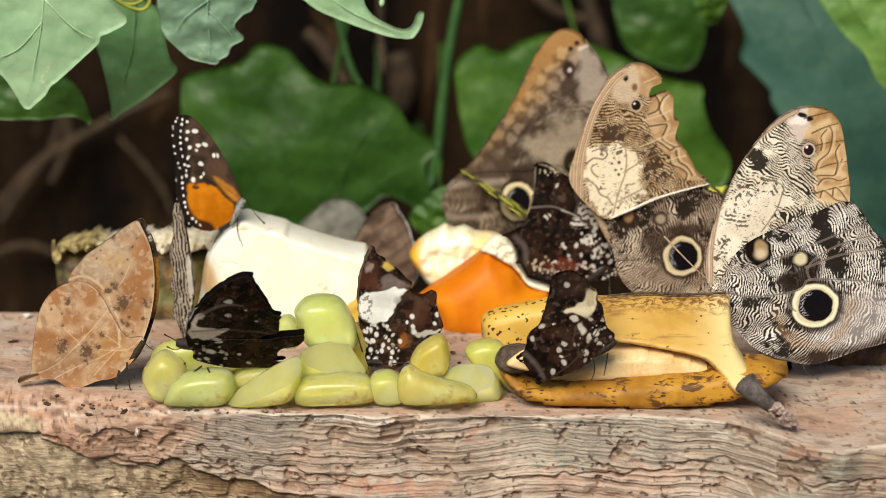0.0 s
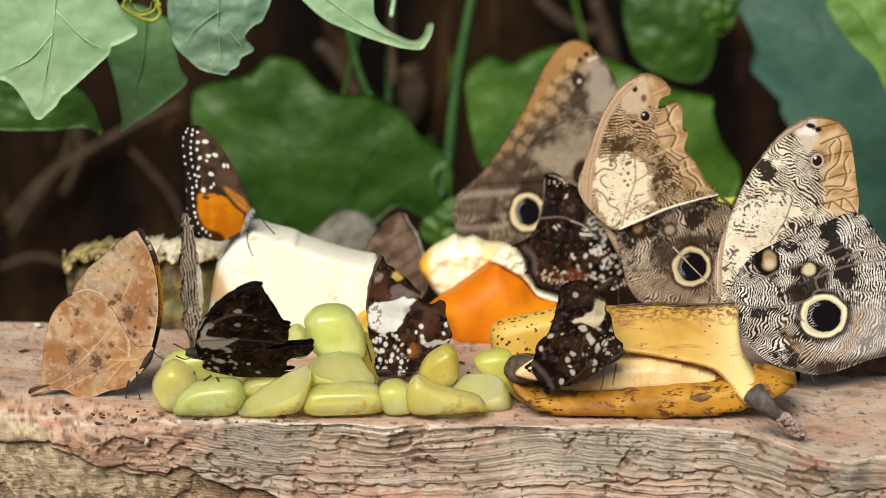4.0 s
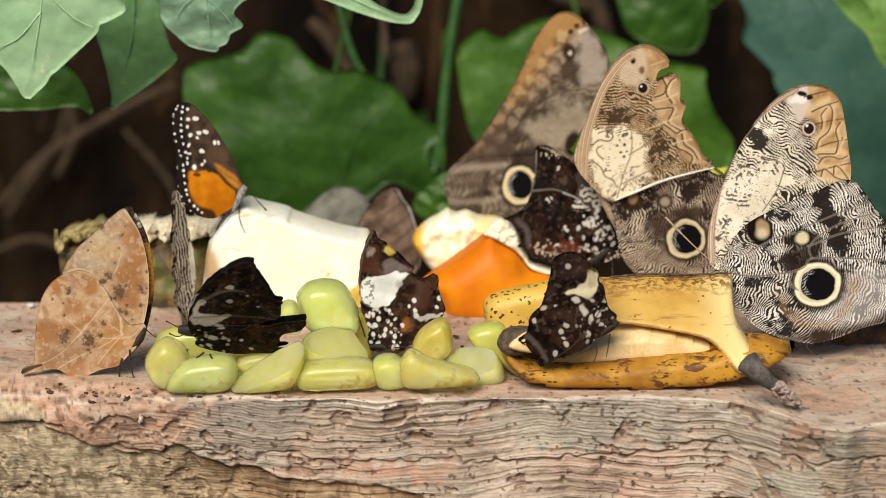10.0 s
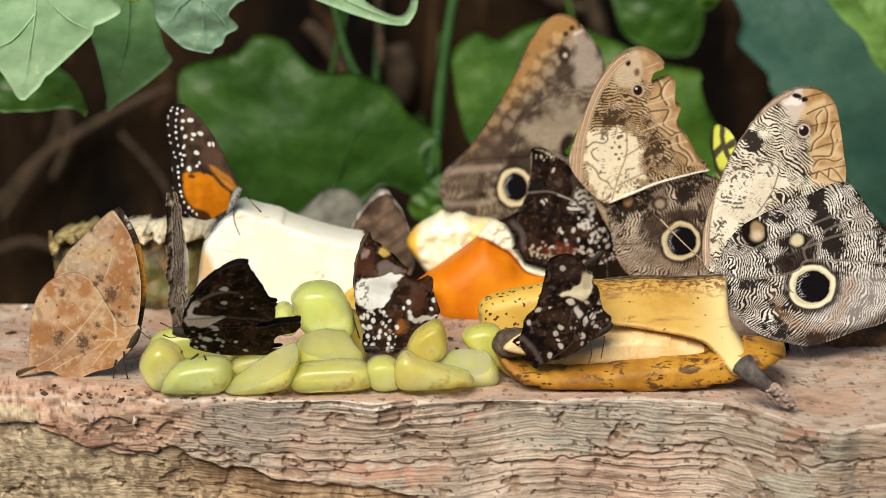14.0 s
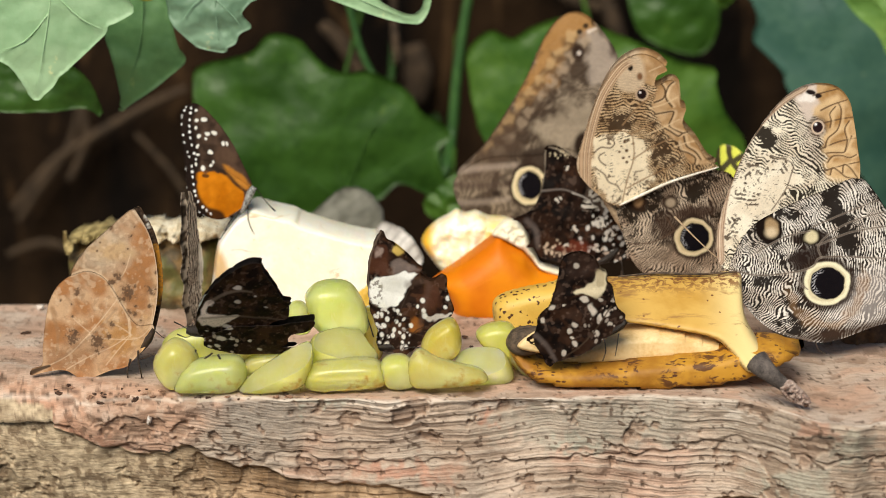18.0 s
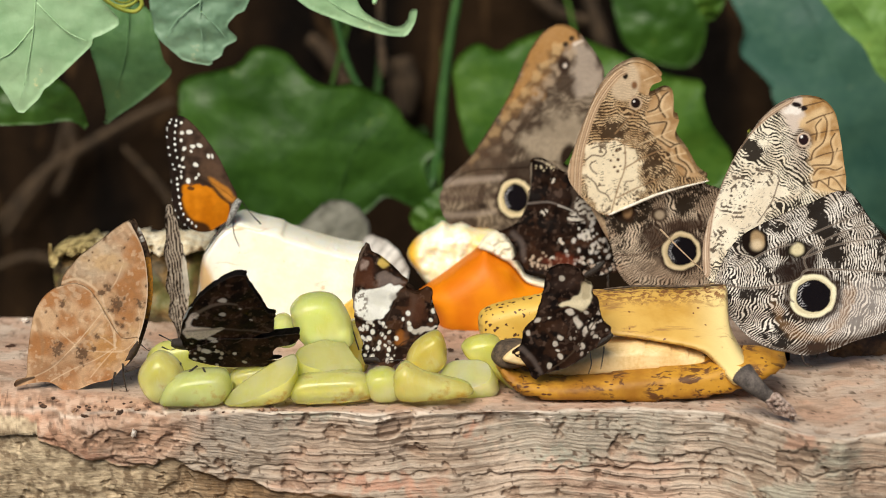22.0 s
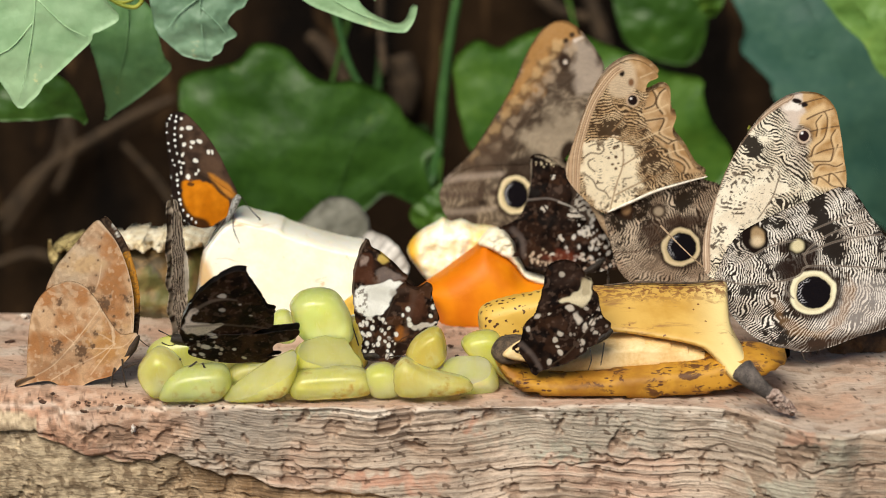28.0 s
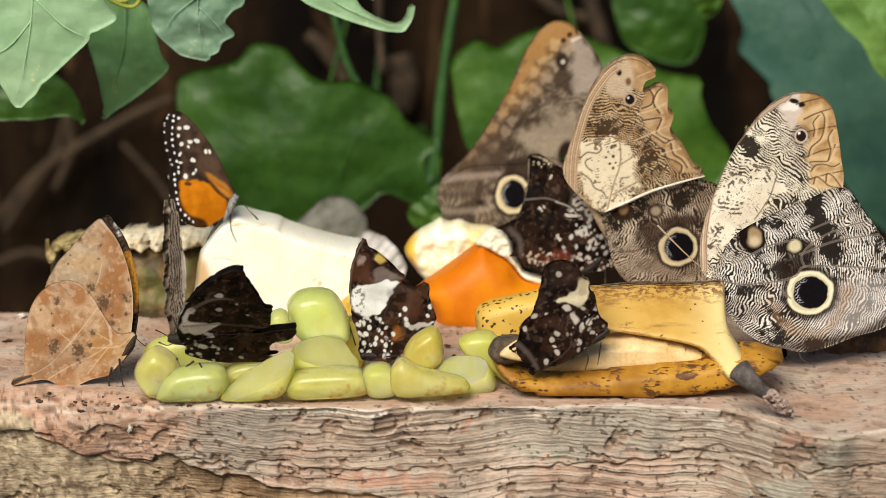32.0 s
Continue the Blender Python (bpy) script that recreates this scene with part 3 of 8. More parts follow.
def owl_a_hind(p):
    hinge = (95.8, 33.2)
    s = p.striae(hinge, 0.95, 3, 0.8) + 0.3 * p.cloud(1.6, 82, 2)
    rad = np.hypot(p.x - hinge[0], p.z - hinge[1])
    level = 0.35 + 0.5 * p.cloud(8, 6, 2)
    right = smooth(p.x, (120.2, 130.9)[0], (135.8, 130.8)[0]) * smooth(p.z, (-155.7, 33.5)[1], (-155.2, 45.7)[1])
    ray = np.arctan2(p.z - hinge[1], p.x - hinge[0])
    level = level + 0.75 * right * np.sin((rad - 6) * 0.36) + 0.25 * right * np.sin(ray * 34) + 0.35 * right
    for at, rx, rz, turn, k in (((104.3, 22.3), 5, 8, 20, 0.25), ((102.1, 35.5), 6, 6, 0, -0.45), ((129.3, 65.6), 20, 4, 0, 0.5), ((118.0, 35.4), 5, 8, 0, 0.25), ((122.4, 10.9), 14, 3, -8, 0.35)):
        level = level + k * smooth(p.ring(at, rx, rz, turn, 0.8), 1.4, 0.6)
    p.mottle((0.62, 0.55, 0.49), (0.84, 0.79, 0.74), 9, 7)
    p.lay(smooth(s - level, 0.25, -0.25) * 0.98, (0.008, 0.005, 0.004))
    # chalky sweep beyond the eye
    pale = smooth(p.ring((149.0, 21.9), 15, 9.5, 14, 1.5), 1.35, 0.5)
    p.lay(0.4 * pale, (0.6, 0.56, 0.55))
    p.lay(0.35 * pale * smooth(s, 0.2, -0.6), (0.2, 0.17, 0.16))
    # brown crescent under the eye and dark hem
    p.lay(0.4 * smooth(np.abs(p.ring((132.4, 27.6), 12.6, 14.6, 0, 0.8) - 1.05), 0.2, 0.04) * smooth(p.z - 0.25 * (p.x - 118), (-155.8, 29.5)[1], (-156.2, 20.3)[1]), (0.3, 0.17, 0.08))
    p.line([(122.5, 6.4), (132.4, 8.4), (142.4, 9.9), (154.2, 13.1), (162.0, 18.8)], 2.0, (0.045, 0.026, 0.018), 0.85, 0.0, 4, 0.9)
    # black clouds round the ovals and the eye
    for at, rx, rz, turn in (((126.7, 37.4), 5.6, 3.6, 20), ((131.4, 39.0), 3.4, 4.0, 0), ((122.4, 35.4), 3.0, 3.5, 0), ((123.8, 43.1), 2.6, 2.0, 0), ((130.9, 43.4), 2.0, 2.6, 0)):
        p.blob(at, rx, rz, turn, (0.02, 0.012, 0.01), 0.35, 0.6, 0.95)
    eyespot(p, (132.6, 27.2), 8.1, 7.8, (0.82, 0.77, 0.56), halo=1.42, inner=0.74)
    p.blob((112.3, 46.8), 4.9, 6.0, 25, (0.01, 0.006, 0.005), 0.14, 0.3)
    p.blob((113.4, 47.4), 2.3, 3.6, 15, (0.36, 0.25, 0.14), 0.25, 0.2)
    p.blob((113.1, 45.6), 2.0, 1.8, 0, (0.6, 0.48, 0.33), 0.6)
    p.blob((127.0, 43.9), 3.9, 3.4, 0, (0.012, 0.008, 0.006), 0.25)
    p.blob((127.1, 43.9), 2.4, 2.3, 0, (0.62, 0.55, 0.36), 0.3, 0.2)
    for q, w in (([(97.4, 33.1), (108.2, 30.4), (121.0, 31.3), (127.9, 33.3), (130.7, 36.5), (143.7, 36.4), (157.6, 35.5)], 0.3), ([(108.0, 38.5), (117.8, 43.9), (126.7, 45.9)], 0.26), ([(129.0, 41.0), (130.8, 41.4), (139.6, 45.0), (149.4, 46.9), (159.3, 47.7)], 0.28), ([(130.7, 36.5), (129.8, 41.0), (135.6, 46.4), (144.4, 50.4), (155.2, 52.9)], 0.26), ([(120.1, 30.3), (126.1, 25.2), (124.1, 26.2)], 0.22), ([(127.7, 47.5), (139.4, 52.5), (151.2, 57.0)], 0.24), ([(97.4, 32.7), (104.3, 22.3), (111.4, 13.0), (120.5, 8.5), (128.5, 6.3)], 0.24)):
        p.line(q, w * 1.4, (0.6, 0.54, 0.48), 0.3, 0.1)
        p.line(q, w * 0.8, (0.09, 0.06, 0.045), 0.75, 0.1)
    return p


def owl_b_fore(p):
    hinge = (63.7, 45.4)
    s = p.striae(hinge, 0.95, 5, 0.7) + 0.35 * p.cloud(1.6, 83, 2)
    field = p.inside([(56.7, 54.2), (54.7, 62.6), (55.0, 71.1), (59.1, 73.7), (66.3, 75.2), (70.2, 71.5), (74.5, 69.0), (75.2, 61.0), (77.6, 54.6), (70.5, 49.1), (64.3, 45.4), (58.9, 49.9)], 2.5, 3, 0.8)
    level = 0.32 + 0.4 * p.cloud(8, 3, 2) - 1.7 * field
    for at, rx, rz, turn, k in (((63.8, 77.6), 6, 2.6, -25, 0.6), ((79.0, 71.7), 4.5, 8, 20, 0.45), ((80.4, 63.2), 5, 5, 0, 0.5), ((64.9, 86.1), 5, 6, 0, -0.15)):
        level = level + k * smooth(p.ring(at, rx, rz, turn, 0.7), 1.3, 0.7)
    p.mottle((0.5, 0.33, 0.18), (0.68, 0.5, 0.31), 8, 5)
    p.lay(0.9 * field, (0.86, 0.75, 0.56))
    p.lay(smooth(s - level, 0.25, -0.25) * 0.95, (0.04, 0.021, 0.011))
    fleck = smooth(p.cloud(1.6, 15, 2), 0.7, 1.0) * smooth(p.cloud(7, 16, 2), 0.0, 0.5)
    curl = smooth(np.abs(p.curls(3.0, 4)), 0.18, 0.06) * smooth(p.cloud(6, 17, 2), 0.3, 0.6)
    p.lay(0.85 * field * np.maximum(fleck, curl), (0.1, 0.06, 0.035))
    for q in ([(55.2, 66.4), (57.8, 68.6), (61.4, 68.3), (62.8, 70.4), (60.2, 72.1), (57.3, 71.2)], [(59.5, 61.5), (57.6, 63.1), (57.1, 65.2), (59.1, 66.5)], [(56.5, 60.1), (59.0, 58.0), (60.4, 55.1), (63.4, 53.5), (64.7, 51.4)]):
        p.line(q, 0.3, (0.1, 0.06, 0.035), 0.85, 0.2)
    p.dots([(65.3, 68.8), (66.5, 70.5), (64.6, 66.7), (67.1, 67.1), (65.9, 64.2), (68.0, 64.6), (67.2, 62.5)], 0.5, (0.12, 0.07, 0.04))
    # veins
    for q in ([(64.9, 45.4), (67.5, 56.5), (69.7, 63.8), (69.6, 71.4), (68.1, 73.9), (63.4, 75.1)], [(67.2, 52.3), (75.4, 56.7), (85.7, 61.2), (92.9, 64.8)], [(69.7, 63.8), (77.0, 68.2), (85.3, 71.8)], [(69.5, 73.6), (78.7, 78.4), (85.9, 81.5)], [(65.9, 76.9), (72.3, 84.2), (78.3, 88.5)]):
        p.line(q, 0.3, (0.28, 0.17, 0.09), 0.8, 0.2)
    # ochre scallops of the torn margin
    ochre = p.inside([(71.4, 105.1), (84.0, 101.2), (90.7, 90.9), (91.3, 76.2), (99.9, 61.6), (90.3, 61.3), (86.6, 69.3), (81.4, 73.8), (80.0, 77.0), (77.4, 81.3), (76.8, 85.1), (79.1, 90.6), (74.0, 92.6), (73.3, 99.3)], 1.2, 2, 0.3)
    p.lay(ochre, np.array((0.46, 0.29, 0.15)) + np.clip(p.cloud(5, 18, 2), -1, 1)[:, None] * np.array((0.08, 0.07, 0.05)))
    for q in ([(77.6, 80.5), (80.7, 81.0), (84.4, 81.3), (84.1, 79.2), (83.0, 75.6), (88.1, 72.7)], [(77.6, 85.1), (80.9, 86.5), (81.6, 89.4), (80.3, 91.9)], [(80.5, 75.5), (83.1, 73.9), (86.1, 71.8), (87.7, 72.7), (89.8, 73.2)], [(85.8, 69.3), (86.7, 66.3), (89.7, 65.1), (92.3, 63.1), (92.0, 60.5)], [(88.2, 71.5), (89.2, 67.7), (92.2, 65.6), (94.4, 62.3)], [(84.0, 83.2), (81.7, 86.9), (82.8, 90.7), (84.8, 92.5)]):
        p.line([(u + 0.8, v + 0.1) for u, v in q], 0.6, (0.72, 0.53, 0.33), 0.65, 0.2, 4, 0.9)
        p.line(q, 0.36, (0.07, 0.038, 0.02), 0.9, 0.2)
    for q in ([(76.0, 83.0), (81.4, 84.4), (85.9, 86.6)], [(74.8, 72.8), (80.9, 75.5), (86.7, 78.2)], [(84.6, 67.6), (88.7, 68.9), (93.3, 69.9)], [(75.9, 96.9), (80.0, 98.6)]):
        p.line(q, 0.3, (0.72, 0.54, 0.34), 0.6, 0.2)
    # apex, small eye, black flecks
    p.lay(0.8 * p.inside([(64.0, 94.5), (65.9, 99.1), (71.5, 103.0), (74.2, 98.9), (74.0, 92.6), (70.0, 89.4), (65.4, 90.3)], 2.0), (0.62, 0.48, 0.34))
    for at, rx, rz, turn in (((67.1, 99.6), 1.3, 0.8, 40), ((69.2, 98.4), 1.2, 1.1, 0), ((63.2, 97.4), 1.5, 0.8, 45), ((61.1, 94.4), 1.4, 0.5, 50)):
        p.blob(at, rx, rz, turn, (0.015, 0.01, 0.008), 0.3, 0.2)
    p.blob((61.8, 96.3), 0.7, 0.5, 40, (0.85, 0.8, 0.74), 0.3)
    p.blob((72.5, 95.1), 1.0, 1.4, 0, (0.2, 0.1, 0.05), 0.5)
    q = p.ring((73.1, 88.4), 2.2, 2.4)
    p.lay(smooth(q, 1.15, 1.0), (0.5, 0.36, 0.25))
    p.lay(smooth(q, 0.85, 0.72), (0.015, 0.008, 0.008))
    p.blob((72.5, 89.0), 0.45, 0.4, 0, (0.75, 0.7, 0.7), 0.3)
    d, along = p.away([(50.4, 54.0), (50.8, 66.8), (52.9, 77.4), (55.9, 86.9), (60.2, 94.8), (65.8, 101.2), (71.5, 103.6)])
    p.lay(smooth(d, 4.0, 3.2) * smooth(along, 0.98, 0.8), (0.54, 0.37, 0.24))
    for at, w, tone in ((0.7, 0.28, (0.3, 0.19, 0.11)), (1.5, 0.26, (0.34, 0.22, 0.13)), (2.3, 0.25, (0.26, 0.16, 0.1)), (3.1, 0.2, (0.3, 0.19, 0.11)), (2.7, 0.2, (0.7, 0.54, 0.38)), (1.1, 0.2, (0.74, 0.58, 0.42))):
        p.lay(0.85 * smooth(np.abs(d - at), w, w * 0.4) * smooth(along, 0.98, 0.8), tone)
    return p


def owl_b_hind(p):
    hinge = (63.1, 39.4)
    s = p.striae(hinge, 0.92, 7, 0.7) + 0.3 * p.cloud(1.6, 84, 2)
    level = 0.5 + 0.45 * p.cloud(8, 8, 2) + 0.5 * smooth(p.ring((90.3, 50.7), 12, 5, 15, 0.8), 1.3, 0.6) - 0.4 * smooth(p.ring((70.1, 30.9), 8, 7, 0, 0.8), 1.3, 0.6)
    p.mottle((0.4, 0.29, 0.21), (0.6, 0.48, 0.37), 9, 7)
    p.lay(smooth(s - level, 0.25, -0.25) * 0.97, (0.01, 0.006, 0.004))
    p.blob((81.9, 24.7), 9, 5, 0, (0.3, 0.22, 0.16), 0.6, 1.0, 0.5)
    for at, rx, rz in (((81.5, 36.6), 4.5, 5.0), ((92.8, 41.8), 9, 3)):
        p.blob(at, rx, rz, 10, (0.04, 0.022, 0.015), 0.5, 0.8, 0.9)
    eyespot(p, (91.6, 31.4), 7.0, 7.4, (0.68, 0.56, 0.36), halo=1.35, inner=0.76)
    p.blob((71.2, 46.4), 3.4, 3.8, 0, (0.03, 0.016, 0.01), 0.2, 0.4)
    p.blob((71.2, 46.8), 1.8, 2.6, 0, (0.34, 0.2, 0.1), 0.4)
    p.blob((83.0, 45.4), 3.0, 2.8, 0, (0.04, 0.024, 0.016), 0.3, 0.3)
    p.blob((83.2, 45.4), 1.8, 1.7, 0, (0.32, 0.25, 0.18), 0.4)
    for q in ([(67.0, 29.6), (76.4, 30.2), (84.7, 34.5), (89.1, 38.9)], [(84.7, 34.5), (81.5, 39.8)]):
        p.line(q, 0.3, (0.1, 0.06, 0.04), 0.8, 0.2)
    return p


def owl_c(p):
    base = (p.cloud(9, 21, 3))
    p.mottle((0.075, 0.052, 0.037), (0.24, 0.185, 0.135), 8, 21, -0.8, 0.8)
    s = p.striae((60.9, 44.3), 2.2, 9, 1.5)
    p.lay(0.6 * smooth(s + 0.4 * base, 0.1, -0.5), (0.04, 0.027, 0.019))
    p.lay(0.6 * p.inside([(44.3, 70.1), (54.2, 75.6), (60.8, 66.7), (58.7, 53.3), (47.7, 54.5), (36.6, 57.9), (33.4, 64.7)], 6, 3, 1.5), (0.42, 0.34, 0.25))
    p.lay(0.7 * p.inside([(52.4, 100.3), (58.9, 102.1), (64.6, 93.2), (65.1, 82.2), (58.6, 81.1), (54.2, 88.9)], 5, 3, 1.0), (0.44, 0.36, 0.3))
    ochre = p.inside([(44.3, 108.7), (54.1, 110.9), (58.9, 103.8), (52.0, 99.9), (47.6, 94.4), (45.0, 86.8), (40.6, 79.7), (32.3, 74.7), (26.8, 73.6), (34.5, 89.0), (37.8, 100.0)], 4, 3, 0.8)
    p.lay(0.85 * ochre, (0.42, 0.22, 0.075))
    # rows of scallops along the outer margin
    for row, (tone, pale) in enumerate((((0.1, 0.06, 0.035), (0.6, 0.4, 0.2)), ((0.07, 0.045, 0.03), (0.45, 0.34, 0.24)))):
        for k in range(9):
            u = k / 8
            x, y = 1000 - 150 * u - (0 if row == 0 else -22), 95 + 190 * u + 8 * row
            q = (-169.9 + 0.21747 * x, 119.2 - 0.22285 * y)
            p.blob((q[0], q[1] - 1.3), 3.4, 2.6, 50, tone, 0.45, 0.8, 0.8)
            p.blob((q[0] + 1.0, q[1] + 1.2), 2.6, 1.9, 50, pale, 0.5, 0.8, 0.68 - 0.35 * u)
    p.lay(0.6 * p.inside([(3.6, 44.8), (10.2, 54.8), (23.5, 64.7), (28.9, 58.0), (21.2, 49.1), (14.6, 41.3)], 6, 3, 1.5), (0.085, 0.055, 0.038))
    for q, w, k in (([(3.6, 47.5), (14.6, 48.7), (26.7, 49.5)], 1.4, 0.5), ([(3.5, 34.7), (14.5, 35.2), (23.4, 36.1)], 1.2, 0.35)):
        p.line(q, w, (0.45, 0.36, 0.3), k, 0.2, 4, 0.9)
    p.line([(1.3, 42.1), (12.4, 41.3), (25.6, 42.4)], 1.4, (0.07, 0.045, 0.035), 0.6, 0.2, 4, 0.9)
    p.blob((19.0, 38.4), 1.6, 1.2, 0, (0.03, 0.02, 0.015), 0.5)
    p.blob((35.5, 51.2), 7, 5, 40, (0.035, 0.022, 0.016), 0.4, 0.8, 0.9)
    eyespot(p, (31.8, 41.4), 6.6, 7.6, (0.72, 0.6, 0.38), halo=1.25, inner=0.72)
    p.blob((52.5, 57.4), 3.0, 5.0, -15, (0.025, 0.015, 0.01), 0.3)
    p.blob((51.1, 93.3), 2.5, 3.2, 0, (0.035, 0.02, 0.014), 0.3)
    p.blob((51.5, 92.9), 0.8, 0.9, 0, (0.6, 0.52, 0.46), 0.4)
    for at in ((57.2, 104.5), (51.7, 101.2), (54.1, 103.4)):
        p.blob(at, 1.1, 1.0, 30, (0.04, 0.025, 0.015), 0.4)
    p.line([(55.2, 101.2), (58.5, 102.5)], 0.8, (0.7, 0.6, 0.52), 0.8)
    return p


OWL_A_PIVOT = (122.2, 34.3)
OWL_B_PIVOT = (77, 33.7)
OWL_C_PIVOT = (32.2, 42.3)


def leafy_paint(p):
    p.mottle((0.42, 0.19, 0.075), (0.62, 0.4, 0.24), 12, 31)
    # greyish patches put the wing's soft sheen into the colour
    p.lay(0.6 * smooth(p.cloud(22, 32, 2), 0.1, 0.9), (0.52, 0.36, 0.24))
    p.lay(0.75 * smooth(p.ring((-119.6, 45.8), 13, 9, 35, 2), 1.3, 0.4), (0.5, 0.4, 0.29))
    p.lay(0.45 * smooth(p.ring((-115.8, 44.8), 7, 4, 0, 1), 1.3, 0.4), (0.66, 0.38, 0.14))
    p.lay(0.5 * smooth(p.ring((-128.7, 8.8), 12, 6, 30, 2), 1.3, 0.4), (0.36, 0.22, 0.13))
    p.lay(0.45 * smooth(p.ring((-112.8, 14.7), 8, 7, 0, 2), 1.3, 0.5), (0.6, 0.34, 0.12))
    p.lay(0.3 * smooth(p.curls(2.2, 7) + p.cloud(3, 33, 2), 0.7, 1.4), (0.3, 0.17, 0.09))
    p.lay(0.35 * smooth(p.cloud(2.2, 34, 2), 0.6, 1.1), (0.78, 0.58, 0.4))
    # edge of the hindwing over the forewing
    p.line([(-129.7, 36.5), (-124.7, 38.3), (-119.9, 36.4), (-116.1, 32.8), (-114.7, 28.8), (-112.1, 24.8), (-110.3, 19.7), (-110.4, 15.7)], 0.5, (0.76, 0.56, 0.38), 0.7, 0.2)
    # veins
    for q in ([(-142.3, 3.2), (-132.7, 7.8), (-124.5, 15.8), (-118.4, 22.8), (-114.4, 27.8)], [(-124.5, 15.8), (-119.7, 14.3), (-112.9, 13.7), (-107.0, 14.2), (-103.3, 17.6)], [(-130.2, 22.1), (-126.4, 18.4), (-124.1, 16.4)], [(-132.8, 3.1), (-124.8, 7.7), (-116.9, 11.1), (-110.5, 15.1)], [(-119.0, 4.6), (-115.0, 9.5), (-110.1, 15.1)], [(-110.1, 14.3), (-110.7, 18.7), (-110.2, 21.7)], [(-103.4, 16.6), (-102.4, 22.7), (-103.0, 28.7)], [(-114.2, 33.8), (-111.3, 37.8), (-109.2, 43.7)], [(-109.7, 15.1), (-113.7, 18.3), (-116.6, 19.6)]):
        p.line(q, 0.22, (0.78, 0.58, 0.4), 0.6, 0.2)
    p.line([(-136.7, 5.8), (-124.6, 14.4), (-114.5, 24.8)], 0.5, (0.3, 0.2, 0.13), 0.35, 0.2)
    for at, r in (((-127.7, 30.7), 1.6), ((-116.1, 33.8), 1.3), ((-110.0, 30.4), 3.2), ((-102.7, 31.1), 2.0), ((-121.1, 13.3), 2.8), ((-122.2, 9.5), 1.4), ((-130.1, 14.4), 2.6), ((-129.2, 16.8), 1.6), ((-116.2, 19.2), 1.4), ((-117.5, 15.1), 1.0), ((-109.2, 49.7), 1.0), ((-115.5, 52.8), 0.9), ((-107.7, 53.1), 1.0), ((-111.6, 40.4), 0.8), ((-110.1, 45.5), 0.6), ((-114.1, 35.8), 1.6), ((-110.2, 23.1), 1.2), ((-108.3, 22.3), 0.9), ((-103.1, 25.1), 0.9), ((-100.8, 37.1), 0.7), ((-133.9, 27.9), 0.5), ((-130.0, 26.5), 0.5), ((-119.6, 47.8), 0.4), ((-108.2, 25.1), 0.8), ((-112.0, 27.8), 1.4), ((-106.6, 19.7), 0.6), ((-130.0, 22.5), 0.6), ((-120.6, 44.8), 0.5)):
        q = p.ring(at, r * 0.75, r * 0.8, 0, r * 0.25, 1.6)
        p.lay(0.85 * smooth(q + 0.35 * p.cloud(0.9, 35, 2), 1.15, 0.6) * smooth(q, 1.5, 1.1), (0.045, 0.026, 0.018))
        p.lay(0.35 * smooth(q, 2.0, 1.0), (0.25, 0.14, 0.08))
    p.line([(-145.7, 1.6), (-142.3, 3.2), (-138.7, 4.4)], 1.0, (0.03, 0.018, 0.012), 0.9, 0.6)
    p.line([(-136.9, 25.0), (-135.3, 16.9), (-135.8, 8.8)], 0.9, (0.36, 0.2, 0.1), 0.6)
    d, _ = p.away([(-108.1, 59.4), (-102.3, 50.7), (-100.4, 42.7), (-99.9, 34.7), (-100.5, 26.7), (-102.5, 17.4)])
    p.lay(0.8 * smooth(d, 0.8, 0.3), (0.68, 0.52, 0.38))
    return p


def leafy_inside(p):
    p.mottle((0.02, 0.011, 0.008), (0.06, 0.03, 0.018), 5, 36)
    p.lay(p.inside([(-105.1, 42.7), (-100.1, 46.7), (-97.5, 36.7), (-100.8, 24.7), (-106.6, 24.7), (-107.3, 34.7)], 1.0, 3, 0.4), (0.62, 0.27, 0.03))
    p.dots([(-103.1, 52.9), (-101.4, 56.6), (-103.7, 55.8)], 0.9, (0.85, 0.83, 0.78), 1.4)
    p.lay(0.6 * smooth(p.curls(1.6, 8), 0.4, 0.9), (0.12, 0.08, 0.05))
    return p


def dark_ground(p, seed, rust=0.6):
    """Near-black brown wing with rust clouds and worn scales."""
    p.mottle((0.006, 0.0035, 0.003), (0.024, 0.012, 0.008), 5, seed)
    p.lay(rust * smooth(p.cloud(6, seed + 1, 3), 0.35, 0.9), (0.12, 0.05, 0.024))
    p.lay(0.35 * smooth(p.cloud(2.0, seed + 2, 3), 0.85, 1.3), (0.16, 0.1, 0.075))
    return p


def speckle(p, at, rx, rz, count, seed, tone=(0.78, 0.74, 0.7), r=0.5):
    """Small pale dots of uneven size, strewn over an ellipse."""
    own = random.Random(seed)
    for _ in range(count):
        a, d, k = own.uniform(0, 6.283), math.sqrt(own.random()), r * own.uniform(0.45, 1.25)
        p.blob((at[0] + rx * d * math.cos(a), at[1] + rz * d * math.sin(a)), k, k * own.uniform(0.8, 1.7), own.uniform(-40, 40), tone, 0.3, 0.0, own.uniform(0.6, 1.0))


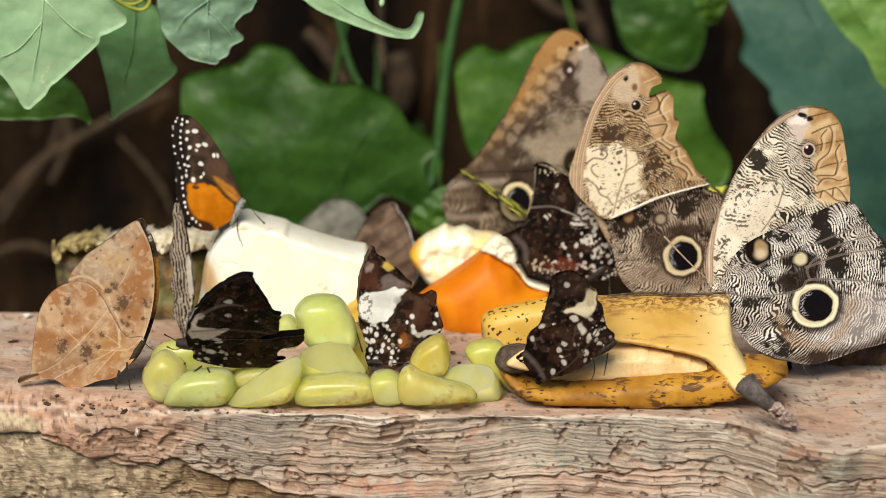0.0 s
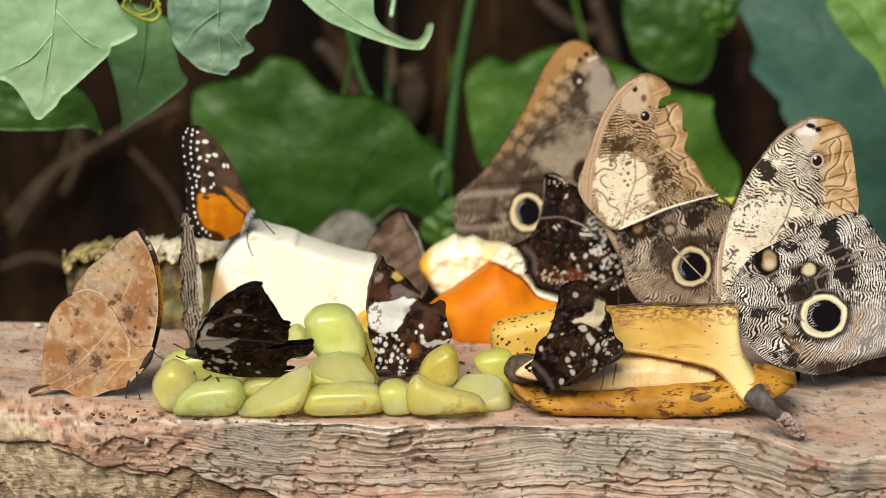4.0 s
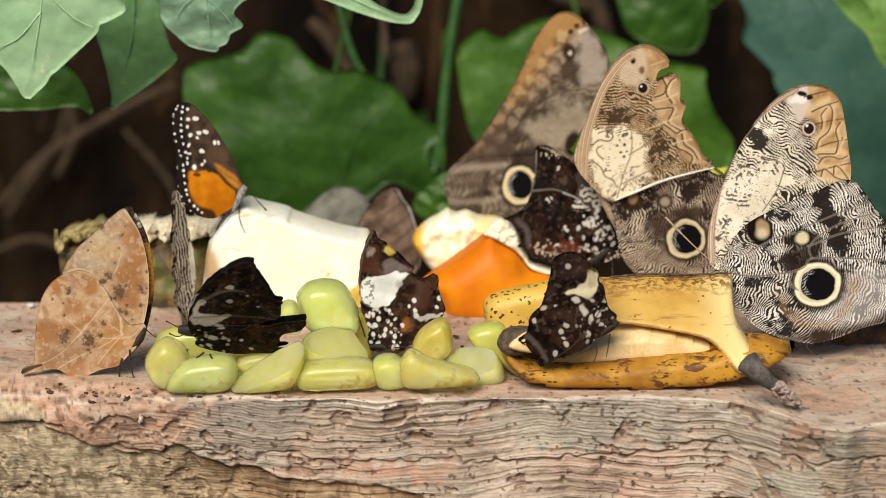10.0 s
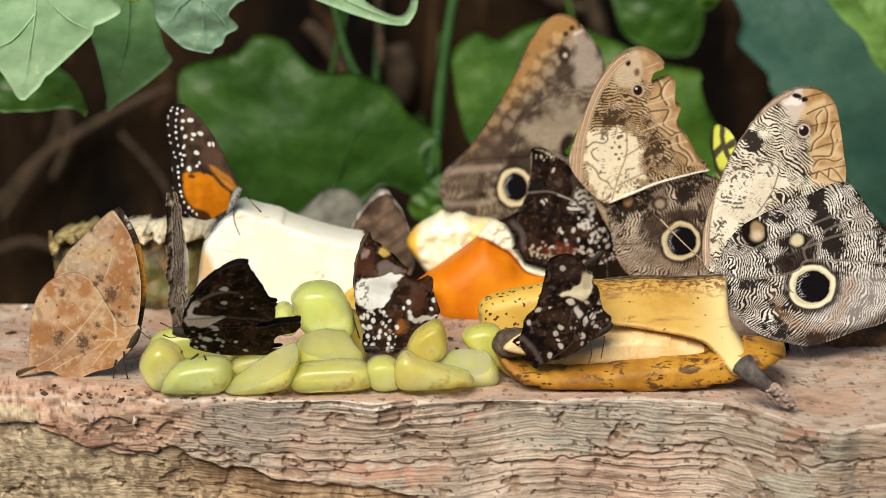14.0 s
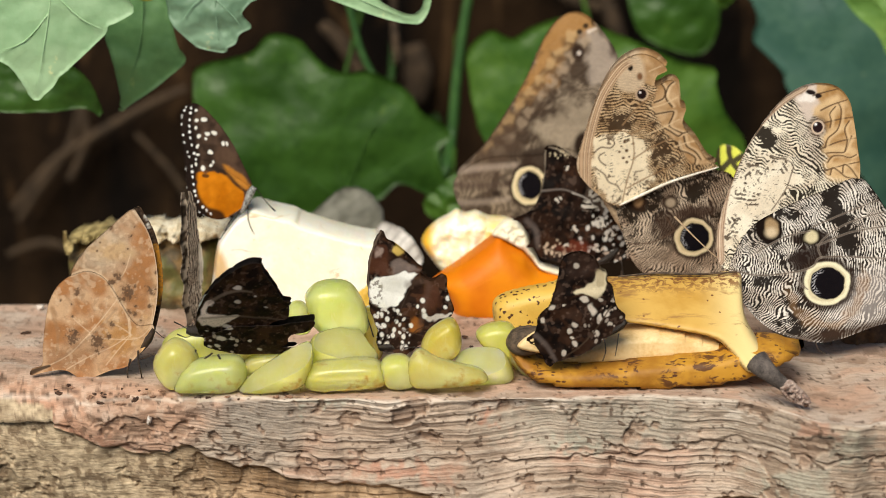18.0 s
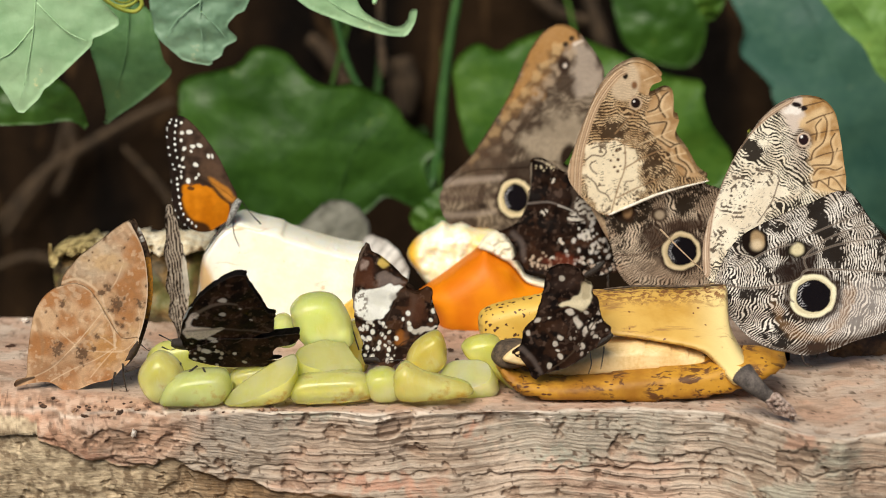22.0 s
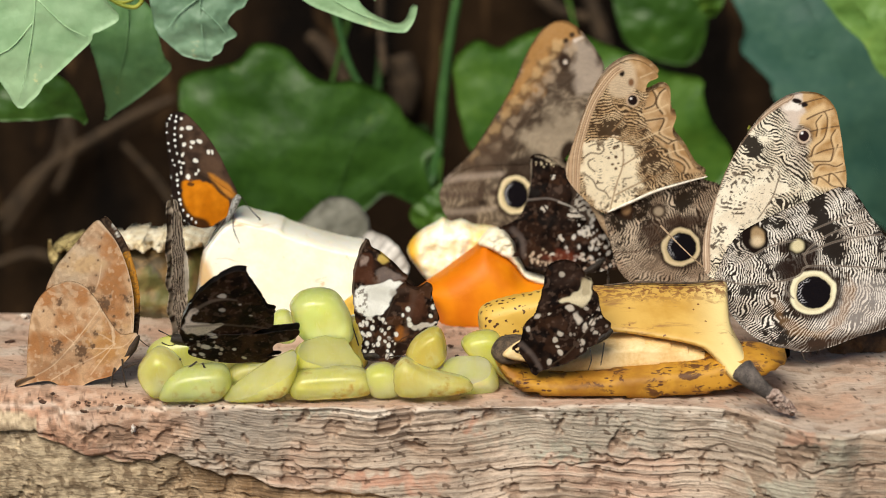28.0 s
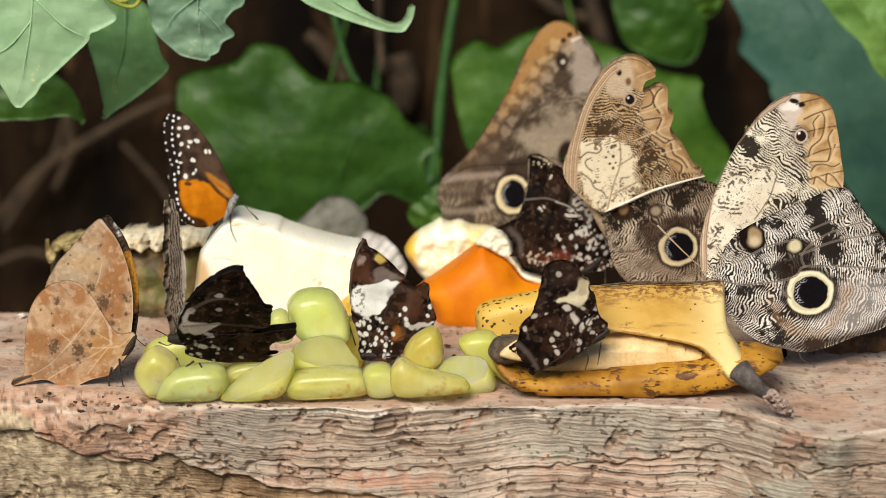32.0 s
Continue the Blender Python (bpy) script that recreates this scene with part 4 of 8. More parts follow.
def mosaic_g(p):
    dark_ground(p, 41, 0.45)
    p.lay(0.7 * p.inside([(-26.4, 38.8), (-24.4, 44.8), (-20.5, 44.3), (-20.5, 38.7), (-21.4, 34.7), (-26.5, 35.2)], 1.5, 3, 0.5), (0.085, 0.03, 0.016))
    p.blob((-23.8, 42.4), 1.8, 1.6, 0, (0.3, 0.22, 0.19), 0.5, 0.8)
    p.lay(0.6 * p.inside([(-19.8, 38.7), (-16.6, 39.1), (-9.8, 36.2), (-15.7, 35.1), (-18.6, 35.5)], 1.2, 3, 0.5), (0.26, 0.2, 0.18))
    p.blob((-17.0, 42.7), 2.2, 1.6, -30, (0.62, 0.44, 0.12), 0.25, 0.5)
    p.lay(p.inside([(-26.5, 33.1), (-22.2, 33.7), (-18.6, 34.7), (-13.7, 35.1), (-9.8, 34.8), (-12.4, 32.2), (-14.4, 27.6), (-17.2, 24.0), (-20.7, 22.6), (-24.7, 23.0), (-27.0, 25.1), (-27.5, 29.7)], 0.7, 3, 0.45), (0.86, 0.85, 0.82))
    p.lay(p.inside([(-27.5, 33.8), (-23.5, 33.7), (-22.2, 30.7), (-23.1, 25.7), (-25.7, 22.6), (-27.4, 25.7)], 1.0, 3, 0.4) * smooth(p.cloud(1.3, 43, 2), 0.3, 0.7) * 0.7, (0.12, 0.08, 0.06))
    p.blob((-5.9, 25.5), 3.4, 4.2, 0, (0.09, 0.035, 0.02), 0.5, 0.8, 0.85)
    p.blob((-11.3, 16.5), 2.0, 2.2, 0, (0.34, 0.12, 0.025), 0.5, 0.7, 0.9)
    p.line([(-13.8, 30.6), (-9.8, 32.2), (-6.5, 30.6), (-8.5, 22.5), (-10.0, 14.4)], 1.2, (0.1, 0.06, 0.045), 0.5, 0.3, 4, 0.9)
    p.lay(0.8 * p.inside([(-9.3, 22.5), (-6.0, 20.1), (-2.1, 20.4), (0.9, 19.2), (-5.0, 18.0), (-8.6, 19.7)], 0.8, 3, 0.7), (0.72, 0.66, 0.6))
    p.dots([(-10.5, 22.9), (-8.7, 24.9), (-8.5, 21.5), (-8.0, 19.5), (-12.9, 16.1), (0.2, 28.5), (-0.0, 25.5), (-1.0, 22.4)], 0.7, (0.8, 0.78, 0.74), 1.2)
    p.dots([(-24.3, 20.6), (-23.1, 20.2), (-21.7, 21.8), (-21.2, 18.4), (-18.0, 17.5), (-16.9, 13.5), (-15.7, 12.0), (-24.7, 16.6), (-22.4, 16.1), (-23.2, 12.9), (-20.9, 12.1), (-19.3, 12.5), (-17.4, 21.4), (-16.1, 10.0), (-18.9, 14.5), (-24.0, 10.1), (-15.0, 8.4), (-21.9, 9.4)], 0.62, (0.84, 0.82, 0.78), 1.3)
    speckle(p, (-20.8, 13.5), 8, 9, 34, 5, r=0.5)
    d, _ = p.away([(-22.8, 49.6), (-26.4, 41.8), (-27.7, 32.8), (-27.2, 24.7)])
    p.lay(0.5 * smooth(d, 0.6, 0.2), (0.24, 0.17, 0.13))
    for q in ([(-23.3, 8.0), (-18.8, 16.5), (-14.4, 26.6), (-10.8, 32.6)], [(-17.0, 6.3), (-11.0, 14.4), (-2.1, 16.4)], [(-15.9, 14.5), (-9.0, 12.4), (-4.1, 13.4)]):
        p.line(q, 0.25, (0.05, 0.03, 0.02), 0.7, 0.3)
    return p


def mosaic_h(p):
    dark_ground(p, 47, 0.25)
    p.lay(0.8 * p.inside([(53.1, 55.5), (59.4, 49.6), (62.7, 42.1), (58.9, 39.5), (54.2, 42.6), (51.6, 48.2)], 1.2, 3, 0.5), (0.1, 0.07, 0.055))
    for at, rx, rz, turn in (((56.7, 46.0), 4.2, 2.8, -35), ((60.5, 42.5), 2.6, 2.4, 0), ((52.9, 41.7), 2.8, 2.2, -20), ((56.7, 35.2), 2.4, 2.4, 0), ((59.3, 30.4), 1.3, 1.8, 0), ((47.6, 33.3), 1.3, 1.6, 0), ((44.8, 56.4), 1.0, 0.9, 0), ((62.1, 30.8), 1.0, 1.3, 0), ((55.9, 25.9), 1.6, 1.2, 0), ((45.3, 26.6), 1.8, 1.0, 0), ((41.9, 44.4), 1.5, 1.2, 0)):
        p.lay(0.92 * smooth(p.ring(at, rx, rz, turn, 0.5, 2), 1.15, 0.85) * smooth(p.curls(2.0, 12), -0.85, -0.5), (0.78, 0.72, 0.64))
    speckle(p, (59.5, 29.1), 10, 12, 46, 13, r=0.7)
    speckle(p, (41.9, 61.6), 5, 2, 18, 14, (0.6, 0.5, 0.34), 0.45)
    speckle(p, (42.5, 26.0), 9, 4, 34, 15, (0.6, 0.46, 0.34), 0.5)
    speckle(p, (56.4, 22.6), 14, 4, 36, 16, (0.7, 0.55, 0.45), 0.5)
    p.blob((48.3, 25.7), 6, 2.4, 0, (0.16, 0.035, 0.018), 0.5, 0.8, 0.8)
    p.line([(35.1, 47.7), (42.5, 48.3), (47.8, 46.9)], 0.5, (0.26, 0.22, 0.2), 0.6)
    p.line([(46.8, 46.9), (52.1, 44.7), (55.9, 40.4)], 0.35, (0.6, 0.55, 0.5), 0.7)
    p.line([(29.8, 36.3), (33.0, 32.6), (33.8, 26.0)], 1.2, (0.14, 0.11, 0.1), 0.7, 0.3, 4, 0.8)
    for q in ([(36.8, 62.7), (36.4, 55.2), (35.1, 48.3), (31.9, 40.6)], [(38.3, 64.2), (45.7, 61.6), (53.1, 56.8)]):
        p.line(q, 0.35, (0.36, 0.29, 0.22), 0.6, 0.2)
    return p


def mosaic_i(p):
    dark_ground(p, 53, 0.2)
    p.blob((43.1, 43.8), 0.9, 1.0, 0, (0.72, 0.64, 0.55), 0.3, 0.2)
    p.lay(0.95 * p.inside([(43.1, 35.2), (48.4, 37.9), (51.5, 41.7), (53.3, 41.3), (53.4, 37.4), (51.9, 34.5), (49.6, 32.4), (46.5, 34.0)], 0.8, 3, 0.5), (0.74, 0.64, 0.44))
    p.lay(0.6 * p.inside([(50.3, 41.4), (52.6, 41.3), (52.6, 37.1), (50.7, 36.7)], 0.8, 3, 0.5), (0.45, 0.36, 0.22))
    for at, rx, rz, turn in (((48.6, 28.5), 1.2, 2.0, 15), ((51.1, 25.7), 0.8, 1.4, 0), ((53.6, 27.1), 0.9, 1.3, 0), ((46.2, 32.0), 1.5, 0.9, -20), ((51.3, 31.8), 0.9, 0.8, 0), ((42.9, 23.3), 1.0, 0.9, 0), ((42.4, 16.8), 1.1, 0.9, 0), ((34.8, 29.4), 0.7, 1.3, -30), ((50.4, 20.3), 0.8, 0.8, 0), ((41.2, 21.3), 0.6, 0.8, 0), ((31.9, 25.1), 0.5, 0.9, 0), ((38.9, 30.1), 0.7, 0.7, 0), ((41.8, 19.0), 0.8, 0.6, 0), ((39.3, 13.7), 0.8, 1.2, 0), ((54.9, 23.4), 0.7, 0.6, 0)):
        p.blob(at, rx, rz, turn, (0.66, 0.58, 0.5), 0.3, 0.35, 0.9)
    speckle(p, (52.7, 24.8), 7, 9, 30, 18, (0.5, 0.42, 0.36), 0.45)
    p.line([(29.4, 20.0), (33.2, 16.1), (36.1, 11.1)], 0.9, (0.13, 0.1, 0.09), 0.7, 0.3, 4, 0.8)
    p.line([(39.0, 12.1), (46.6, 17.9), (55.1, 29.6)], 0.3, (0.07, 0.045, 0.03), 0.8, 0.2)
    p.lay(0.4 * p.inside([(40.8, 46.3), (46.5, 47.2), (49.4, 43.7), (44.6, 39.5), (40.8, 40.5)], 2, 3, 0.6), (0.05, 0.026, 0.018))
    return p


def narrow_paint(p):
    p.mottle((0.035, 0.022, 0.015), (0.13, 0.085, 0.055), 4, 58)
    long = sample(STRIAE, p.z * 1.1, (p.x + 0.12 * p.z + 0.35 * p.cloud(6, 59, 2)) * 15)
    p.lay(0.85 * smooth(long, -0.1, 0.6), (0.6, 0.5, 0.4))
    p.lay(0.8 * smooth(long, -0.2, -0.8), (0.02, 0.013, 0.009))
    p.lay(0.85 * p.inside([(-91.7, 33.5), (-89.7, 32.4), (-89.3, 22.8), (-90.5, 18.6), (-91.3, 25.0)], 0.7, 3, 0.4), (0.72, 0.66, 0.56))
    speckle(p, (-91.6, 13.3), 3, 9, 22, 20, (0.74, 0.66, 0.54), 0.5)
    return p


def tiger_paint(p):
    p.mottle((0.035, 0.022, 0.016), (0.075, 0.046, 0.032), 6, 61)
    p.lay(0.6 * p.inside([(-86.6, 63.9), (-81.3, 68.1), (-76.2, 59.5), (-73.9, 52.0), (-80.5, 55.3)], 3, 3, 0.5), (0.12, 0.07, 0.045))
    p.lay(0.92 * p.inside([(-82.9, 60.0), (-79.6, 59.1), (-75.5, 55.7), (-73.5, 52.0), (-74.8, 51.0), (-78.9, 54.0), (-81.8, 57.0)], 1.6, 3, 0.3), (0.5, 0.2, 0.03))
    orange = np.array((0.52, 0.165, 0.006)) + np.clip(p.cloud(6, 62, 2), -1, 1)[:, None] * np.array((0.07, 0.03, 0.002))
    p.lay(p.inside([(-93.1, 55.8), (-90.5, 57.9), (-86.3, 58.3), (-82.2, 56.2), (-78.5, 53.1), (-75.6, 50.6), (-75.7, 45.6), (-79.6, 42.0), (-85.5, 39.9), (-89.3, 42.1), (-91.7, 46.4), (-93.2, 51.1)], 0.8, 3, 0.5), orange)
    p.line([(-86.3, 59.6), (-81.5, 57.0), (-78.1, 53.1), (-75.4, 50.6)], 0.9, (0.025, 0.015, 0.01), 0.8, 0.5, 4, 0.8)
    p.lay(0.8 * smooth(p.ring((-89.5, 56.9), 1.2, 0.8, 0, 0.3), 1.2, 0.8), (0.02, 0.012, 0.01))
    edge, _ = p.away([(-95.5, 83.4), (-98.0, 77.8), (-97.3, 69.9), (-95.5, 62.7), (-96.8, 58.0), (-97.0, 51.6), (-94.7, 44.7), (-91.0, 40.8), (-86.8, 39.5)])
    p.lay(0.9 * smooth(edge, 5.2, 3.6), (0.012, 0.008, 0.007))
    for at, rx, rz, turn in (((-92.7, 80.9), 0.8, 0.6, 0), ((-89.6, 77.5), 1.25, 0.95, -20), ((-92.1, 77.3), 0.75, 0.7, 0), ((-91.5, 71.1), 0.75, 1.0, 0), ((-88.3, 72.0), 1.0, 0.85, 0), ((-89.0, 70.1), 0.75, 0.6, 0), ((-85.8, 72.4), 1.4, 0.9, -15), ((-82.7, 68.7), 0.8, 1.05, 0), ((-81.1, 68.5), 0.6, 1.1, 20), ((-87.4, 65.4), 1.15, 1.15, 0), ((-92.2, 67.5), 0.7, 1.1, -20), ((-91.8, 64.1), 0.8, 0.6, 0), ((-90.5, 59.4), 1.0, 1.1, 0), ((-87.5, 60.3), 0.75, 0.6, 0), ((-86.5, 61.3), 0.6, 0.6, 0), ((-92.6, 74.5), 0.6, 0.8, 0), ((-92.8, 60.5), 0.5, 0.7, 0)):
        p.blob(at, 0.85 * rx, 0.85 * rz, turn, (0.74, 0.73, 0.68), 0.25, 0.2)
    # double row of white dots along the black border
    for pts, count, r in (([(-96.0, 82.2), (-97.8, 77.5), (-97.1, 69.9), (-95.4, 63.5)], 8, 0.36), ([(-94.1, 81.7), (-94.9, 75.8), (-94.6, 69.9), (-92.9, 62.6)], 9, 0.42), ([(-96.8, 60.5), (-97.1, 54.1), (-95.0, 46.4), (-91.0, 41.2)], 8, 0.38), ([(-94.5, 60.1), (-94.0, 53.3), (-92.5, 46.8), (-88.0, 42.1)], 10, 0.44)):
        line = spline([(q[0], q[1], 0) for q in pts], 8, False)
        for k in range(count):
            q = line[round(k * (len(line) - 1) / (count - 1))]
            p.blob((q.x, q.y), r * (0.8 + 0.4 * (k % 3 == 1)), r * 1.25, 20 * (k % 2), (0.82, 0.82, 0.82), 0.3)
    return p


def banded_top(p):
    dark = p.cloud(4, 65, 3)
    p.mottle((0.007, 0.006, 0.006), (0.022, 0.019, 0.02), 6, 65)
    p.lay(0.4 * smooth(dark, 0.5, 1.2), (0.04, 0.034, 0.036))
    p.lay(p.inside([(5.1, 29.8), (9.5, 30.0), (11.1, 27.5), (15.0, 28.5), (20.0, 27.3), (22.2, 24.9), (26.1, 24.2), (27.0, 21.5), (29.8, 19.5), (30.5, 17.3), (23.9, 16.4), (16.3, 16.6), (10.9, 16.9), (7.8, 18.5), (5.8, 19.9), (1.4, 20.0), (1.5, 25.0)], 0.5, 2, 0.35), (0.72, 0.77, 0.78))
    for q in ([(2.6, 7.7), (8.5, 15.2), (20.3, 26.5)], [(3.5, 7.3), (16.2, 15.0), (29.9, 22.4)], [(4.5, 6.1), (19.9, 10.1), (35.4, 12.6)], [(1.7, 9.6), (3.9, 21.1), (7.4, 32.6)]):
        p.line(q, 0.25, (0.05, 0.045, 0.045), 0.6, 0.3)
    for at, r in (((16.2, 38.2), 1.2), ((19.8, 36.3), 0.85), ((21.9, 34.0), 0.7), ((17.3, 42.0), 0.4), ((15.1, 33.9), 0.4)):
        p.blob(at, r, r * 0.8, 10, (0.85, 0.86, 0.86), 0.3, 0.2)
    return p


def banded_under(p):
    dark_ground(p, 67, 0.15)
    p.lay(0.95 * p.inside([(1.7, 13.5), (1.3, 19.3), (4.3, 27.0), (6.2, 25.9), (3.9, 20.8), (8.7, 20.3), (15.3, 19.2), (11.2, 16.3), (8.1, 12.8), (4.3, 13.9)], 0.8, 3, 0.4) * (1 - 0.5 * smooth(np.abs(p.curls(1.2, 22)), 0.3, 0.1)), (0.8, 0.68, 0.62))
    p.line([(5.1, 26.5), (9.6, 30.5), (15.2, 32.5), (19.0, 31.8)], 0.7, (0.2, 0.15, 0.12), 0.6, 0.4, 4, 0.8)
    p.line([(2.4, 17.9), (11.5, 19.2), (21.1, 18.2), (29.7, 16.0)], 0.6, (0.14, 0.1, 0.08), 0.55, 0.3, 4, 0.8)
    for at, r in (((14.8, 33.9), 1.1), ((14.3, 27.2), 1.0), ((8.7, 8.1), 1.4), ((7.4, 4.0), 1.0), ((18.7, 7.1), 0.8), ((10.6, 13.4), 1.2), ((21.7, 1.6), 0.7), ((4.3, 3.4), 0.7), ((11.6, 7.6), 0.7), ((3.9, 11.0), 0.6), ((20.5, 29.5), 0.5), ((24.0, 23.6), 0.5)):
        p.blob(at, r * 1.2, r * 0.85, -20, (0.62, 0.56, 0.52), 0.3, 0.3, 0.85)
    speckle(p, (6.2, 4.9), 8, 8, 26, 24, (0.5, 0.42, 0.36), 0.6)
    p.line([(35.5, 11.2), (35.1, 3.8), (33.3, -2.7)], 0.9, (0.12, 0.08, 0.065), 0.6, 0.2, 4, 0.8)
    return p


LEAFY_PIVOT = (-104.9, 9.5)


# ---- the place: ground, earth bank, log table ----
def ground():
    bm = bmesh.new()
    bmesh.ops.create_grid(bm, x_segments=60, y_segments=60, size=40)
    for v in bm.verts:
        v.co.z = -0.75 + 0.03 * noise.noise(v.co * 0.7)
    me = bpy.data.meshes.new("ground")
    bm.to_mesh(me)
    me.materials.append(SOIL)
    tagged(new("ground", me), "earth of the butterfly garden, its colour darkened for shade", "ground", kind="structure")


def earth_bank():
    """A bank of earth and roots that rises behind the table, its colour darkened for shade."""
    nx, nz = 90, 60
    verts, faces = [], []
    for j in range(nz):
        for i in range(nx):
            x, z = -1.6 + 3.2 * i / (nx - 1), -0.8 + 1.9 * j / (nz - 1)
            p = Vector((x * 5, 0, z * 5))
            y = 0.62 + 0.12 * (z + 0.2) + 0.03 * noise.fractal(p, 1.0, 2.0, 4)
            verts.append((x, y, z))
    for j in range(nz - 1):
        for i in range(nx - 1):
            a = j * nx + i
            faces.append([a, a + 1, a + nx + 1, a + nx])
    k = len(verts)
    verts += [(v[0], v[1] + 0.4, v[2]) for v in verts]
    faces += [[i + k for i in reversed(f)] for f in faces]
    top = [(nz - 1) * nx + i for i in range(nx)]
    faces += [[a, b, b + k, a + k] for a, b in zip(top, top[1:])]
    tagged(new("backdrop", mesh("backdrop", verts, faces, SOIL)), "brown earth bank with dry roots, its colour darkened for shade", "earth bank", kind="structure")


def wood_relief(x, s):
    """Depth of the slab's weathered grain, in millimetres: ridges that run along it, with chips and dents. s: from the rim, up over the top, down the face."""
    p = Paint(x, s)
    sway = 2.2 * p.cloud(90, 71, 2) + 0.25 * p.cloud(14, 72, 2)
    broad = sample(GRAIN, x * 0.4 + 40, (s + sway) * 16 / 3.6)
    fine = sample(GRAIN, x * 1.6, (s + 1.2 * sway) * 16 / 1.25)
    part_of = smooth(p.cloud(45, 73, 2), -0.9, 0.5)
    chips = smooth(p.cloud(11, 74, 4), 0.75, 1.3)
    calm = 0.25 + 0.75 * smooth(x, -125, -80)
    return calm * (0.22 * np.tanh(0.9 * broad) * (0.2 + 0.8 * part_of) + 0.05 * fine) + 0.14 * p.cloud(6, 75, 4) + 0.9 * p.cloud(38, 76, 2) - 0.9 * chips, broad * calm, fine * calm, chips


def wood_paint(x, s, low):
    """Colours of the weathered slab: grey-pink wood, rust and chalk stains, dirt in the grooves; bark under the edge low."""
    p = Paint(x, s)
    _, broad, fine, chips = wood_relief(x, s)
    p.mottle((0.4, 0.3, 0.23), (0.58, 0.455, 0.365), 34, 77)
    p.lay(0.5 * smooth(p.cloud(50, 78, 3), 0.1, 0.8), (0.37, 0.32, 0.265))
    p.lay(0.55 * smooth(p.cloud(36, 79, 3), 0.35, 1.0), (0.58, 0.36, 0.27))
    p.lay(0.5 * smooth(broad, 0.2, 1.6), (0.68, 0.57, 0.48))
    p.lay(0.45 * smooth(broad, -0.7, -1.8) * smooth(p.cloud(30, 98, 2), -0.6, 0.6), (0.24, 0.15, 0.1))
    p.lay(0.14 * smooth(fine, -0.4, -1.5), (0.22, 0.13, 0.085))
    p.lay(0.7 * smooth(p.ring((-73.5, -6.5), 26, 8, -4, 4), 1.3, 0.5), (0.36, 0.31, 0.265))
    p.lay(0.6 * smooth(p.ring((50.1, -9.5), 40, 9, 0, 4), 1.3, 0.5), (0.4, 0.37, 0.31))
    for at, rx, rz in (((130.9, -10.1), 9, 5), ((115.0, -25.8), 10, 6), ((42.5, -17.3), 8, 3), ((-43.0, 1.1), 12, 3)):
        p.blob(at, rx, rz, 0, (0.4, 0.43, 0.36), 0.6, 3, 0.6)
    for at, rx, rz, turn in (((14.3, -6.2), 3.4, 2.2, -20), ((-138.2, -6.0), 16, 5, -30), ((-123.3, -17.0), 16, 2.5, -20), ((-16.7, -26.8), 18, 3, 0), ((120.4, -4.1), 6, 3, 0)):
        p.blob(at, rx, rz, turn, (0.5, 0.23, 0.15), 0.6, 2.0, 0.65)
    for at, rx, rz in (((-16.4, 1.9), 10, 2.5), ((30.1, 0.1), 12, 1.6), ((95.7, -4.9), 8, 1.4), ((-117.3, -6.2), 7, 4), ((-27.8, -2.0), 8, 2)):
        p.blob(at, rx, rz, -6, (0.78, 0.7, 0.62), 0.6, 2.0, 0.6)
    # greenish-brown to the right, with the owl butterfly's shadow painted in
    p.lay(0.4 * smooth(x, 80, 150), (0.34, 0.27, 0.2))
    # the top, pinker, painted paler for light from above; rust-brown towards the worn end
    top = smooth(s, -1.5, 2.5)
    p.lay(0.75 * top, np.array((0.58, 0.43, 0.34)) + np.clip(p.cloud(30, 85, 3), -1, 1)[:, None] * np.array((0.07, 0.09, 0.09)))
    p.lay(0.5 * top * smooth(p.cloud(16, 86, 3), 0.3, 0.9), (0.6, 0.36, 0.25))
    worn = smooth(x + 12 * p.cloud(20, 87, 2), -70, -105) * smooth(s, -26, -10) * smooth(s, 26, 4)
    p.lay(0.7 * worn, (0.56, 0.32, 0.21))
    p.lay(0.5 * worn * smooth(p.cloud(7, 88, 3), 0.1, 0.8), (0.72, 0.55, 0.44))
    p.lay(0.7 * worn * smooth(p.cloud(3.5, 89, 3), 0.75, 1.15), (0.13, 0.07, 0.045))
    # pale line that paints a highlight along the rim
    p.lay(0.5 * smooth(np.abs(s + 0.5 + 1.2 * p.cloud(12, 90, 2)), 1.6, 0.3), (0.8, 0.71, 0.62))
    # crevices
    for q, w in (([(-138.3, -9.0), (-132.9, -12.4), (-123.3, -16.4), (-115.0, -19.2), (-102.3, -20.3), (-92.9, -19.0)], 0.8), ([(-92.8, -15.5), (-86.2, -19.5), (-70.3, -22.8), (-60.5, -21.3), (-54.2, -19.7), (-38.3, -24.2), (-20.5, -24.0), (-1.0, -22.5)], 0.55), ([(-1.4, -23.1), (24.2, -23.3), (40.6, -22.5), (55.1, -22.2), (73.2, -19.2), (90.1, -15.7), (121.0, -16.0), (147.6, -13.6)], 0.5), ([(-130.4, -1.2), (-120.8, 0.7), (-108.5, 0.0), (-103.7, 1.2)], 0.6), ([(-46.9, -7.7), (-31.7, -5.3), (-16.5, -4.6)], 0.35), ([(42.5, -17.7), (52.0, -15.4), (57.7, -16.7)], 0.45), ([(74.8, -13.6), (80.6, -14.1), (86.3, -15.7)], 0.5), ([(-69.9, -14.5), (-58.5, -15.7), (-49.0, -14.6)], 0.4)):
        d, _ = Paint(*p.warp(7, 0.9, 3)).away(q)
        p.lay(0.42 * smooth(d, w * 1.5, w * 0.2), (0.1, 0.058, 0.036))
    p.lay(0.65 * chips, (0.3, 0.19, 0.13))
